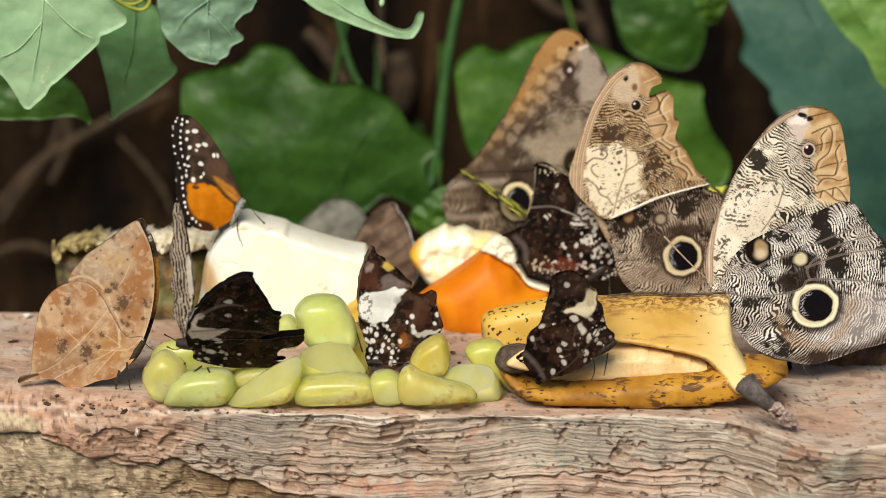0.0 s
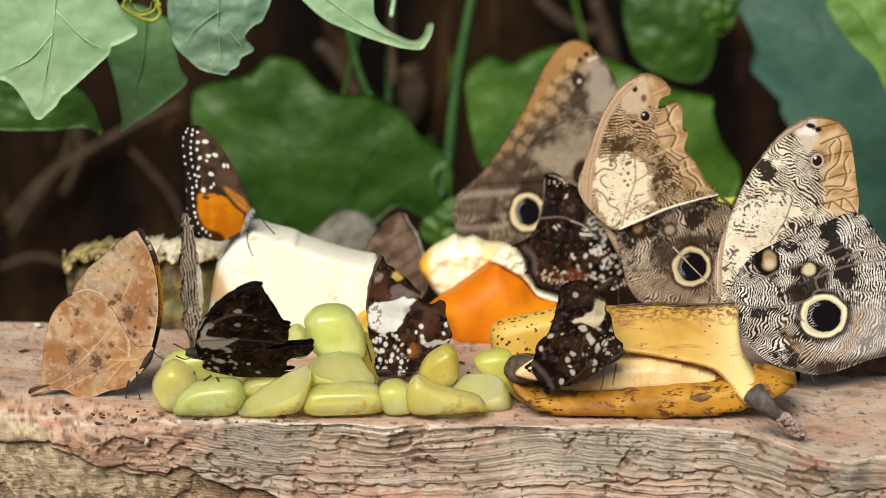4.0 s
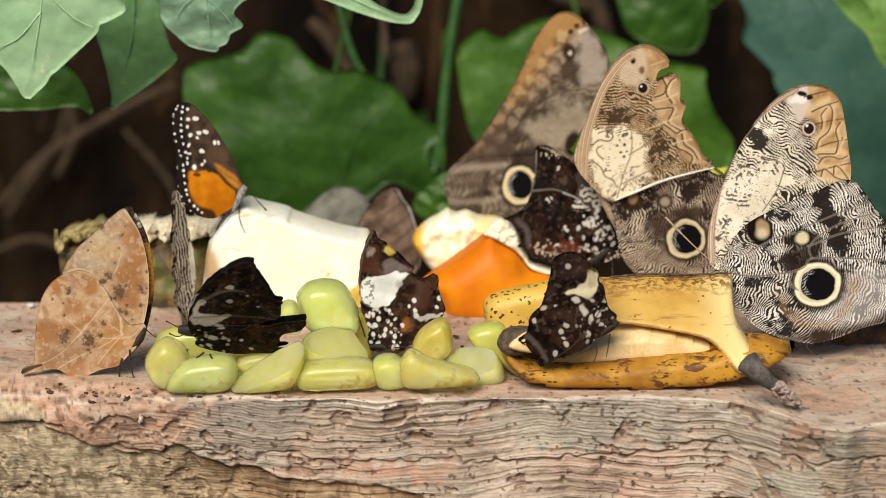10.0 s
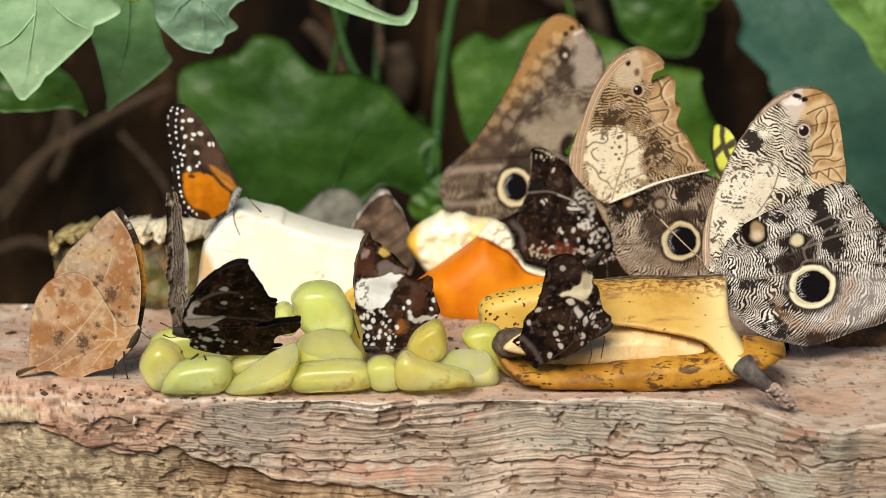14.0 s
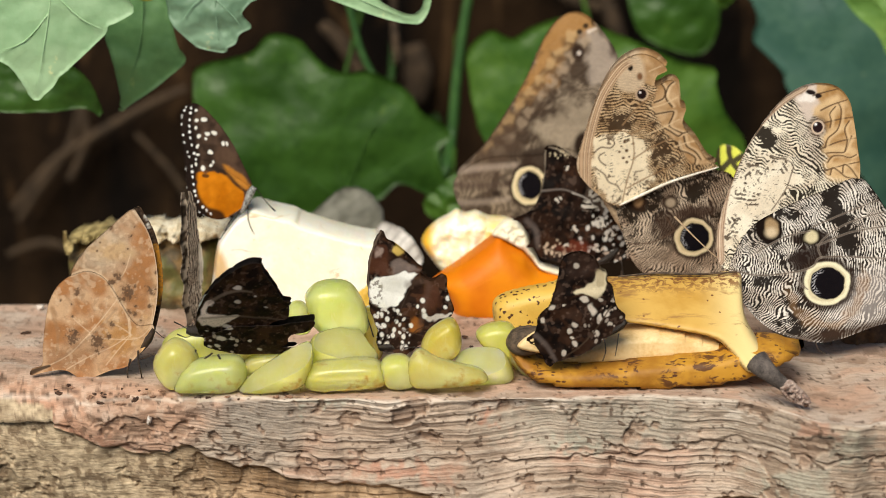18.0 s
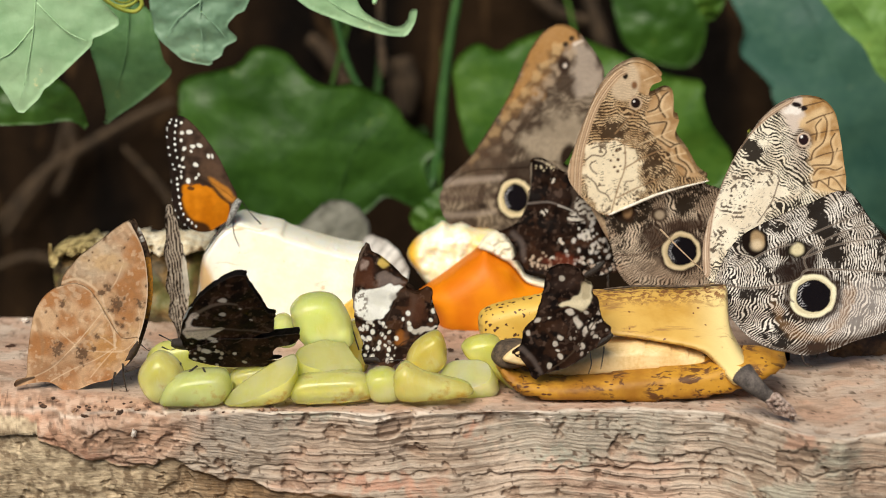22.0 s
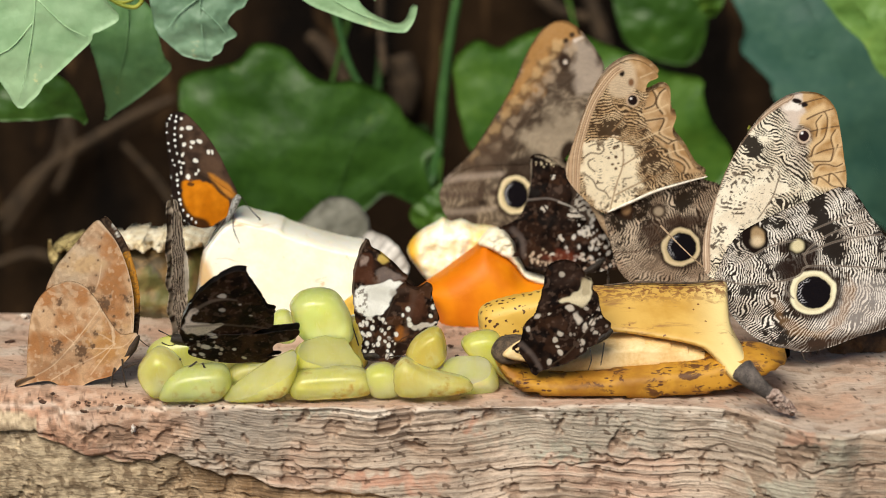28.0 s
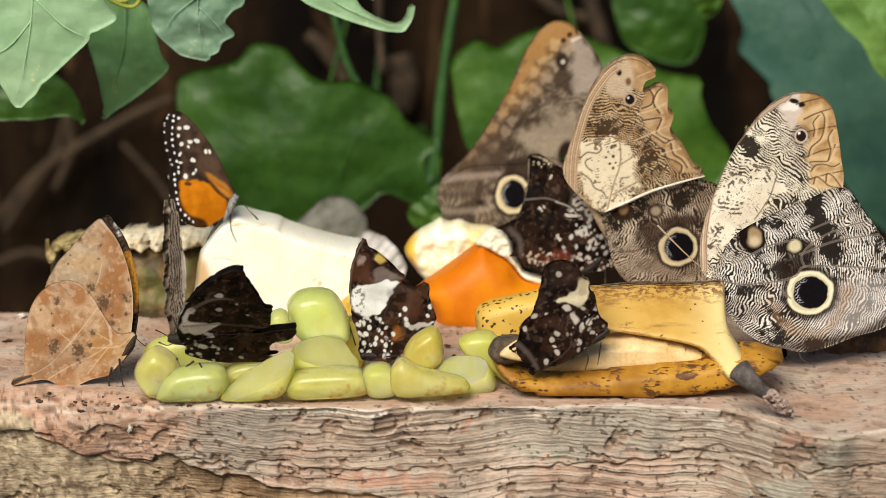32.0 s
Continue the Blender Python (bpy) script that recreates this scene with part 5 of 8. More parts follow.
    p.lay(0.8 * smooth(p.cloud(2.6, 91, 2), 1.25, 1.6), (0.1, 0.06, 0.04))
    # bark under the lower edge; the browner middle paints shade below the lip
    bark = smooth(low - s, -0.4, 0.8)
    p.lay(bark, np.array((0.33, 0.215, 0.125)) + np.clip(p.cloud(14, 92, 4), -1.5, 1.5)[:, None] * np.array((0.11, 0.085, 0.06)))
    p.lay(0.75 * bark * smooth(x, -60, -120), np.array((0.52, 0.42, 0.29)) + np.clip(p.cloud(3, 93, 3), -1.5, 1.5)[:, None] * np.array((0.13, 0.11, 0.08)))
    p.lay(0.6 * bark * smooth(p.cloud(4, 94, 3), 0.4, 1.0), (0.11, 0.065, 0.035))
    return np.clip(0.97 * p.c, 0.01, 0.95)


def wood_material():
    m = Mat("weathered_wood")
    tint = m.node("ShaderNodeAttribute", {}, out="Color", attribute_name="tint")
    fine = m.noise(0.9, 5, 0.7, 0.5, m.map(scale=(5, 2, 1)))
    grit = m.noise(1.4, 4, 0.7)
    c = m.mix(m.math("MULTIPLY", m.ramp(fine, 0.56, 0.36), 0.45), tint, m.mix(0.6, tint, (0.1, 0.06, 0.04)))
    c = m.mix(m.math("MULTIPLY", m.ramp(grit, 0.56, 0.7), 0.3), c, m.mix(0.5, c, (0.8, 0.72, 0.64)))
    return m.done(c, 0.8, m.math("ADD", fine, m.math("MULTIPLY", grit, 0.5)), 0.6, spec=0.2)


def table():
    t = thing("feeding_table", (0, 0, -750), "weathered pinkish-grey wooden log slab used as a feeding table", "table")
    rim = spline([(-420, -30, 0), (-250, -45, 0), (-160, -48, 0), (-110, -58, 0), (-50, -67, 0), (20, -69, 0), (70, -69, 0), (95, -76, 0), (115, -91, 0), (130, -101, 0), (150, -97, 0), (250, -95, 0), (420, -80, 0)], 12, False)
    edge = spline([(p[0], p[1], 0) for p in [(-400, -10), (-160.8, -1.9), (-138.3, -9.6), (-123.3, -16.4), (-102.5, -20.5), (-86.3, -22.3), (-68.3, -26.0), (-43.5, -29.0), (-16.8, -32.8), (40, -46), (88.4, -36.6), (136.2, -32.0), (400, -40)]], 8, False)
    xs = np.r_[np.linspace(-300, -176, 40), np.arange(-175, 175, 0.42), np.linspace(176, 300, 40)]
    nx, tops, bend, face = len(xs), 70, 14, 210
    rows = tops + bend + face
    yf = np.interp(xs, [p.x for p in rim], [p.y for p in rim])
    low = np.interp(xs, [p.x for p in edge], [p.y for p in edge])
    own = Paint(xs, xs * 0)
    low = low + 1.5 * own.cloud(24, 95, 3)
    yf = yf + 0.9 * own.cloud(20, 96, 3)
    yb = 84 + 3 * own.cloud(80, 97, 2)
    soft = 2.6 + 26 * np.clip((-62 - xs) / 90, 0, 1)
    dip = -2.5 * np.exp(-((xs - 132) / 22) ** 2)
    X = np.repeat(xs[:, None], rows, 1)
    Y, Z, S = np.zeros((nx, rows)), np.zeros((nx, rows)), np.zeros((nx, rows))
    u = (np.linspace(0, 1, tops) ** 0.7)[None, :]
    Y[:, :tops] = yb[:, None] + (yf + soft - yb)[:, None] * u
    Z[:, :tops] = dip[:, None] * u
    Z[:, 0] -= 5
    S[:, :tops] = Y[:, :tops] - yf[:, None]
    a = (np.arange(1, bend + 1) / bend * math.pi / 2)[None, :]
    Y[:, tops:tops + bend] = (yf + soft)[:, None] - soft[:, None] * np.sin(a)
    Z[:, tops:tops + bend] = -0.45 * soft[:, None] * (1 - np.cos(a)) + dip[:, None]
    S[:, tops:tops + bend] = Z[:, tops:tops + bend] + (Y[:, tops:tops + bend] - yf[:, None]) * 0.7
    u = (np.arange(1, face + 1) / face)[None, :]
    Z[:, tops + bend:] = (dip - 0.45 * soft)[:, None] - 60 * u
    S[:, tops + bend:] = Z[:, tops + bend:]
    under = np.clip((-20 - xs) / 120, 0, 1)[:, None]
    step = np.clip((low[:, None] - Z[:, tops + bend:]) / 1.4, 0, 1)
    Y[:, tops + bend:] = yf[:, None] + 4 * np.sin(u * 3) + u + 14 * under * np.maximum(0, u - 0.35) + 2.4 * step
    depth, broad, fine, chips = (v.reshape(nx, rows) for v in wood_relief(X.ravel(), S.ravel()))
    turn = np.clip((np.arange(rows) - tops + 4) / 22, 0, 1)[None, :]
    Y -= depth * turn * 1.6
    Z += depth * (1 - turn) * 0.45 * (Y < yb[:, None] - 6)
    for q, w, k in (([(-138.3, -9.0), (-132.9, -12.4), (-123.3, -16.4), (-115.0, -19.2), (-102.3, -20.3), (-92.9, -19.0)], 1.3, 2.2), ([(-92.8, -15.5), (-86.2, -19.5), (-70.3, -22.8), (-60.5, -21.3), (-54.2, -19.7), (-38.3, -24.2), (-20.5, -24.0), (-1.0, -22.5)], 0.9, 1.6), ([(-1.4, -23.1), (24.2, -23.3), (40.6, -22.5), (55.1, -22.2), (73.2, -19.2), (90.1, -15.7), (121.0, -16.0), (147.6, -13.6)], 0.9, 1.6)):
        p = Paint(X.ravel(), S.ravel())
        d, _ = Paint(*p.warp(7, 0.9, 3)).away(q)
        Y += 0.6 * k * smooth(d, w, 0.0).reshape(nx, rows) * turn
    verts = np.c_[X.ravel(), Y.ravel(), Z.ravel() + 750]
    tint = wood_paint(X.ravel(), S.ravel(), np.repeat(low, rows))
    i, j = np.meshgrid(np.arange(nx - 1), np.arange(rows - 1), indexing="ij")
    q = (i * rows + j).ravel()
    faces = np.c_[q, q + 1, q + rows + 1, q + rows].tolist()
    # back and underside close the slab
    k = len(verts)
    verts = np.r_[verts, np.c_[xs, np.full(nx, 80.0), np.full(nx, 680.0)]]
    tint = np.r_[tint, np.full((nx, 3), 0.2)]
    for i in range(nx - 1):
        faces.append([i * rows, (i + 1) * rows, k + i + 1, k + i])
        faces.append([i * rows + rows - 1, k + i, k + i + 1, (i + 1) * rows + rows - 1])
    faces.append([k] + list(range(rows)))
    faces.append([k + nx - 1] + list(range((nx - 1) * rows, nx * rows))[::-1])
    me = mesh("slab", verts * MM, faces, wood_material())
    me.attributes.new("tint", "FLOAT_COLOR", "POINT").data.foreach_set("color", np.c_[tint, np.ones(len(tint))].ravel())
    part("slab", me, t)
    tr = [(0, 10, -760), (0, 10, -500), (0, 10, -200), (0, 10, -62)]
    part("trunk", tube("trunk", [(p[0], p[1], p[2] + 750) for p in tr], (150, 130, 120, 105), plain("bark", (0.2, 0.12, 0.07), (0.45, 0.32, 0.21), 0.08, 0.85, 2.0), 28), t, "rough brown trunk under the slab")


ground(), earth_bank(), table()


# ---- leaves of the climbing plant ----
def leaf(outline, y, tone, label, ribs=(), bow=4.0, wave=2.0, cells=16, tilt=(0, 0, 0), thick=0.5):
    cx, cz = sum(p[0] for p in outline) / len(outline), sum(p[1] for p in outline) / len(outline)
    t = thing("leaf", (cx, y, cz), label, "leaf", "leaves of the climbing plant")
    part("blade", plate("blade", outline, (cx, cz), LEAF[tone], bow, thick, cells, wave), t)
    for rib in ribs:
        pts = [(p[0], -0.5 - thick + bow * 0.15, p[1]) for p in rib]
        part("leaf_vein", tube("leaf_vein", [(p[0] - cx, p[1], p[2] - cz) for p in pts], (0.32, 0.24, 0.08), VEIN[tone], 5), t)
    top = max(p[1] for p in outline)
    end = [(0, 0.5, (top - cz) * 0.3), (2, (640 - y) * 0.5, (top - cz) * 0.3 + 6), (4, 720 - y, (top - cz) * 0.3 + 14)]
    part("leaf_stalk", tube("leaf_stalk", end, (0.9, 1.1, 1.4), VEIN[tone], 6), t)
    t.rotation_euler = [radians(a) for a in tilt]
    return t


leaf([(-173.7, 138.9), (-130.5, 138.9), (-119.5, 126.5), (-117.5, 124), (-113.7, 118.2), (-120, 114.1), (-123.3, 112.8), (-124.4, 109.9), (-129.3, 105.3), (-135.7, 99.5), (-140, 95.7), (-142.1, 94.2), (-144.3, 90.7), (-147.5, 87.9), (-151.1, 85), (-153.9, 87.9), (-154.7, 90), (-158.6, 96.3), (-162.7, 99.9), (-174.9, 105.7)], 40, "pale", "pale green pointed leaf with a bitten edge, hanging down",
     [[(-142.5, 137.9), (-145.2, 114.1), (-151, 89)], [(-143.2, 126.5), (-133.2, 116.2), (-125, 112)], [(-144.5, 118.2), (-154.1, 107.8), (-166.7, 103.6)]], 3, 1.2, 20)
leaf([(-184.4, 87.6), (-161.9, 92.1), (-146.4, 85.4), (-139.9, 76.3), (-137.1, 64), (-143.5, 69.1), (-160.4, 68.4), (-185, 70.6)], 120, "deep", "dark green leaf in the shade of others")
leaf([(-126.4, 122.6), (-109.2, 118.3), (-105, 107.4), (-104, 103), (-102.6, 97.6), (-100.1, 92.5), (-107.7, 85.5), (-114.3, 80.6), (-122.1, 75.5), (-127, 71.8), (-125.9, 77.8), (-126.3, 81.1), (-127.6, 89.9), (-129.2, 96.5), (-130.7, 104.1)], 90, "soft", "green hanging leaf with a withered tip",
     [[(-115.6, 120.5), (-117.1, 100.8), (-125.8, 74)]], 3, 1.2)
leaf([(-101.7, 132.5), (-68.1, 132.5), (-68.6, 120.9), (-72.5, 118.2), (-75.7, 113.9), (-72.2, 109.3), (-76.9, 106.3), (-78.4, 102.9), (-81.6, 101.2), (-82.3, 99.3), (-91.7, 101.2), (-94.9, 103.3), (-100, 108.2), (-102.1, 111), (-103.5, 115.6)], 60, "grey", "grey-green leaf with a scalloped edge",
     [[(-84.9, 132.5), (-85.5, 117.8), (-84.3, 102.9)], [(-85, 124.1), (-93.5, 117.8), (-98.3, 111.4)], [(-85.1, 119.9), (-78.9, 113.5), (-75.8, 109.3)]], 3, 1.6, 18)
leaf([(-56, 131.4), (-30.5, 131.4), (-27.4, 121.8), (-23.8, 116.9), (-16.8, 113.1), (-11.9, 111.8), (-8.9, 114.3), (-7.7, 117.8), (-5.1, 118.6), (-5.7, 113.9), (-7.7, 110.1), (-10.4, 108.1), (-20, 109.6), (-34.9, 114.8), (-47.6, 120.8)], 70, "pale", "light green leaf with a curled tip", [[(-47.5, 129.3), (-30.6, 117.6), (-10.4, 109.6)]], 2, 1.0, 18)
leaf([(-112.9, 59.9), (-109, 67.4), (-95.3, 71.1), (-85.3, 74.4), (-77.8, 81.9), (-65.4, 79.4), (-59.3, 72.9), (-53.1, 67.4), (-44.5, 64.4), (-35.8, 65.4), (-23.4, 59.9), (-15.9, 53.6), (-12.2, 46.8), (-2.2, 39.7), (1.5, 33.3), (-3.5, 29), (-4.8, 24.5), (-2.3, 14.3), (-7.3, 7.1), (-21.1, 13.8), (-31.1, 6.6), (-43.7, 1.5), (-56.3, -0.6), (-76.4, 0.2), (-96.3, 11.7), (-109.7, 32.1)], 240, "deep", "large dark green lobed leaf",
     [[(-46.2, 1.5), (-53.4, 37.1), (-76.6, 78.6)], [(-46.2, 6.6), (-36, 34.6), (-20.9, 56.1)], [(-46.2, 1.5), (-23.5, 21.9), (-1, 33.3)], [(-48.7, 6.6), (-76, 32.1), (-107.9, 59.9)]], 10, 3, 22)
leaf([(11.7, 43.9), (9.6, 56.7), (9.1, 69.5), (19.1, 79.1), (29.2, 75.8), (38, 80.9), (54.3, 84.7), (77.1, 77.1), (105, 64.4), (120.7, 60.6), (120.4, 54.2), (124.4, 41.4), (134.1, 25.9), (128.9, 11.7), (106, 7.8), (55.1, 0), (19.3, 25.9)], 260, "mid", "broad bright green leaf behind the fruit", [[(55.1, 2.6), (44.6, 43.9), (21.7, 75.8)], [(57.6, 2.6), (85.2, 38.8), (115.2, 58)]], 8, 3, 22)
leaf([(137.2, 101.6), (181.4, 104.2), (229.6, 70.1), (233, -23.7), (206.2, -15.5), (192.3, 3.4), (173.2, 24.9), (158.2, 43.6), (156.1, 51.6), (147.2, 60.9), (141.8, 67.5), (144.2, 78)], 310, "blue", "large blue-green leaf with a wavy edge", [[(165.8, 101.6), (188.1, 54.2), (216.9, -18.2)]], 8, 2, 20)
leaf([(90.9, 94.1), (128.5, 94.1), (134.7, 66), (126.6, 47.6), (102.7, 53.3), (91.8, 66)], 400, "deep", "dark green leaf deep in the shade")
leaf([(119.4, 102), (139.2, 102), (135.6, 86), (130.4, 79.1), (123.7, 86)], 330, "mid", "small bright green leaf")
leaf([(162.4, 114.3), (206.5, 114.3), (208.4, 63.7), (190.1, 71), (182.4, 84.3), (171.3, 95.1)], 200, "lime", "yellow-green leaf in the light", [[(170.8, 111.9), (185.8, 92.7), (205.7, 71)]])
leaf([(-10.9, 8.6), (-2.2, 17.5), (5.2, 20.8), (12.7, 16.2), (13.9, 3.5), (1.5, -1.6), (-8.5, 1)], 230, "mid", "small green leaf low behind the fruit")


def stem(name, pts, radii, m, label, category):
    if name == "vine":
        pts = pts + [(pts[-1][0] - 5, 700, pts[-1][2] - 25)]
    at = pts[0]
    t = thing(name, at, label, category)
    part("stem" if name != "stem" else "stalk", tube(name, pts, radii, m, 8, 6, at), t)


STEM = plain("green_stem", (0.02, 0.07, 0.015), (0.05, 0.13, 0.03), 0.1, 0.5)
TENDRIL = plain("yellow_green_tendril", (0.2, 0.25, 0.02), (0.35, 0.36, 0.05), 0.3, 0.5)
stem("vine", [(13.5, 330, 102), (8.2, 330, 75.4), (4.3, 330, 48.5), (1.6, 330, 21.4), (-3.8, 330, -0.4)], (2.2, 2.6, 2.4), STEM, "green climbing stem among the leaves", "vine")
stem("vine", [(-47.6, 300, 102.8), (-41.3, 300, 71.5), (-34.9, 300, 55.8), (-27.1, 300, 47.8)], (1.6, 1.8), STEM, "thin green climbing stem", "vine")
stem("vine", [(-26.6, 420, 91.8), (-26.7, 420, 63.3), (-25.4, 420, 40.4)], (2.0, 2.0), TWIG, "thin brown dry stem", "vine")
stem("tendril", [(-121.8, 60, 125.8), (-115.6, 60, 121.6), (-109.9, 60, 120.3), (-107.1, 60, 123), (-108.5, 60, 126.6)], (0.8, 0.8), TENDRIL, "yellow-green curling tendril among leaves", "tendril")
c = (-114.4, 125.8)
stem("tendril", [(c[0] + (7.4 - 0.25 * k) * math.cos(k * 0.8), 60 + 0.5 * k, c[1] + (4.6 - 0.12 * k) * math.sin(k * 0.8)) for k in range(17)], (0.75, 0.6, 0.4), TENDRIL, "yellow-green tendril coiled among the leaves", "tendril")
for pts, r in (([(-254.5, 618, -68.9), (-230.7, 618, -42.2), (-204, 618, -25.6), (-174.2, 618, -9), (-151.2, 618, 0.8)], 3.2), ([(-251.4, 618, -75.6), (-237.6, 618, -55.5), (-220.6, 618, -32.2), (-213.4, 618, -9)], 2.6), ([(-221.1, 618, -52.2), (-210.6, 618, -28.9), (-213.2, 618, -2.5)], 2.8),
               ([(-181.1, 618, -25.6), (-158.8, 618, -52.2), (-149.4, 618, -75.6)], 2.0), ([(-258.6, 618, -95.8), (-235.4, 618, -89.1), (-209.3, 618, -99.2)], 2.4), ([(-72.6, 618, 36.9), (-59.8, 618, 23.8), (-46.9, 618, 0.8)], 5.0), ([(-20.8, 618, 23.8), (-17.6, 618, 7.4), (-19.2, 618, -9)], 9.0), ([(86, 618, 62.9), (94.4, 618, 36.9), (99.4, 618, 23.8)], 5.0), ([(53.7, 618, 62.9), (69.9, 618, 49.9), (89.4, 618, 43.4)], 4.0)):
    stem("root", pts, (r * 0.7, r, r * 0.6), TWIG, "dry brown root in the earth bank", "root")


# ---- fruit ----
def melon():
    flesh = Mat("melon_flesh")
    n = flesh.noise(0.08, 4, 0.6)
    fc = flesh.mix(flesh.ramp(n, 0.35, 0.7), (0.93, 0.87, 0.7), (0.96, 0.93, 0.84))
    fc = flesh.mix(flesh.ramp(flesh.noise(0.12, 4, 0.6, 0.5), 0.66, 0.74), fc, (0.8, 0.62, 0.36))
    fc = flesh.mix(flesh.math("MULTIPLY", flesh.ramp(flesh.math("ADD", flesh.ring((-27, 22), 4, 13, -18), flesh.math("MULTIPLY", flesh.noise(0.15), 0.8)), 1.5, 0.8), 0.8), fc, (0.72, 0.44, 0.16))
    crack = flesh.math("ABSOLUTE", flesh.math("SUBTRACT", flesh.noise(0.06, 4, 0.6, 0.6, flesh.map(scale=(4, 2, 1))), 0.5))
    fc = flesh.mix(flesh.math("MULTIPLY", flesh.ramp(crack, 0.014, 0.003), flesh.math("MULTIPLY", flesh.ramp(flesh.noise(0.05, 2), 0.5, 0.62), 0.7)), fc, (0.62, 0.4, 0.2))
    fm = flesh.done(fc, 0.35, flesh.noise(0.5, 4), 0.4, spec=0.5, Subsurface_Weight=0.25, Subsurface_Radius=(0.004, 0.003, 0.002), Subsurface_Scale=1.0)
    rind = plain("melon_rind_yellow", (0.5, 0.3, 0.03), (0.7, 0.5, 0.1), 0.1, 0.5)
    c = (-58.5, 1)
    t = thing("melon_wedge", (c[0], 50, 0), "creamy white melon wedge with yellow rind", "fruit")
    part("flesh", pillow("flesh", [(-88.8, 5.4), (-88.3, 18.5), (-86.2, 29.8), (-81.4, 37.7), (-77.1, 41.5), (-72.4, 43.9), (-66.5, 42.2), (-57, 39.8), (-53.9, 37.9), (-39.1, 33.1), (-30.6, 31.1), (-25.9, 30.1), (-25.9, 22.9), (-28.1, 13.1), (-30.8, 2.1), (-39.3, -0.1), (-56.4, -1.2), (-75.6, -1.2)], (c[0], 0), fm, 9, 24, 44, 0.16, 0.02, 0.05, 6), t)
    part("rind", pillow("rind", [(-47.5, 4.6), (-39, 9.4), (-30.5, 15.5), (-26.2, 22), (-23.7, 19.9), (-24.6, 6.8), (-30.6, 0.3), (-41.2, -0.2)], (c[0], 0), rind, 5, 18, 12), t, "yellow melon rind", at=(c[0], 44, 0))


def rind_piece():
    m = Mat("green_brown_rind")
    c = m.mix(m.ramp(m.noise(0.1, 5, 0.6, 0.5), 0.4, 0.65), (0.05, 0.035, 0.014), (0.24, 0.15, 0.06))
    c = m.mix(m.math("MULTIPLY", m.ramp(m.noise(0.07, 3), 0.52, 0.62), 0.6), c, (0.12, 0.13, 0.035))
    rm = m.done(c, 0.6, m.noise(0.4, 4), 0.8)
    m = Mat("pale_rind_flesh")
    c = m.mix(m.ramp(m.noise(0.2, 4, 0.6), 0.35, 0.65), (0.74, 0.6, 0.38), (0.92, 0.85, 0.68))
    olive = m.mix(m.ramp(m.noise(0.3, 5, 0.65), 0.4, 0.62), (0.14, 0.1, 0.03), (0.55, 0.44, 0.2))
    c = m.mix(m.ramp(m.math("ADD", m.axis(0), m.math("MULTIPLY", m.noise(0.2), 8)), (-127.4, 10.6)[0] - (-115.7, -7.5)[0], (-118.6, 10.6)[0] - (-115.7, -7.5)[0]), olive, c)
    c = m.mix(m.math("MULTIPLY", m.ramp(m.noise(0.5, 4, 0.7), 0.55, 0.65), 0.7), c, (0.22, 0.13, 0.05))
    flesh = m.done(c, 0.6, m.noise(0.5, 5, 0.7), 1.2)
    c = (-115.7, -7.5)
    t = thing("fruit_rind", (c[0], 85, 0), "cut fruit with mottled green-brown rind and pale flesh", "fruit")
    part("rind", pillow("rind", [(-147.7, 17.4), (-145.8, 23), (-132.6, 25.9), (-106.2, 26.8), (-87.6, 25.9), (-86.2, 17.4), (-86.9, 1.6), (-90.4, -8.6), (-113.6, -10.2), (-133.5, -9.7), (-143.3, -6.3), (-146.8, 3.9)], (c[0], 0), rm, 16, 14, 16, 0.6, 0.15), t)
    part("flesh", pillow("flesh", [(-146.7, 24.1), (-144.8, 27.7), (-139, 29.5), (-131.3, 30.6), (-124.8, 29.3), (-114.9, 31.3), (-106.1, 30.9), (-86.4, 30.6), (-85.1, 26.4), (-106.2, 25.5), (-132.6, 25.9)], (c[0], 0), flesh, 17, 15, 26, 0.5, 0.6, 0.3), t, "pale cut flesh")
    part("husk", plate("husk", [(-147, 25.5), (-146.6, 32.2), (-145.8, 34.4), (-145.2, 27.8), (-143.1, 25.1), (-145.4, 21.1)], (c[0], 0), flesh, 0, 0.6, 6), t, "curled white husk", at=(c[0], 68, 0))


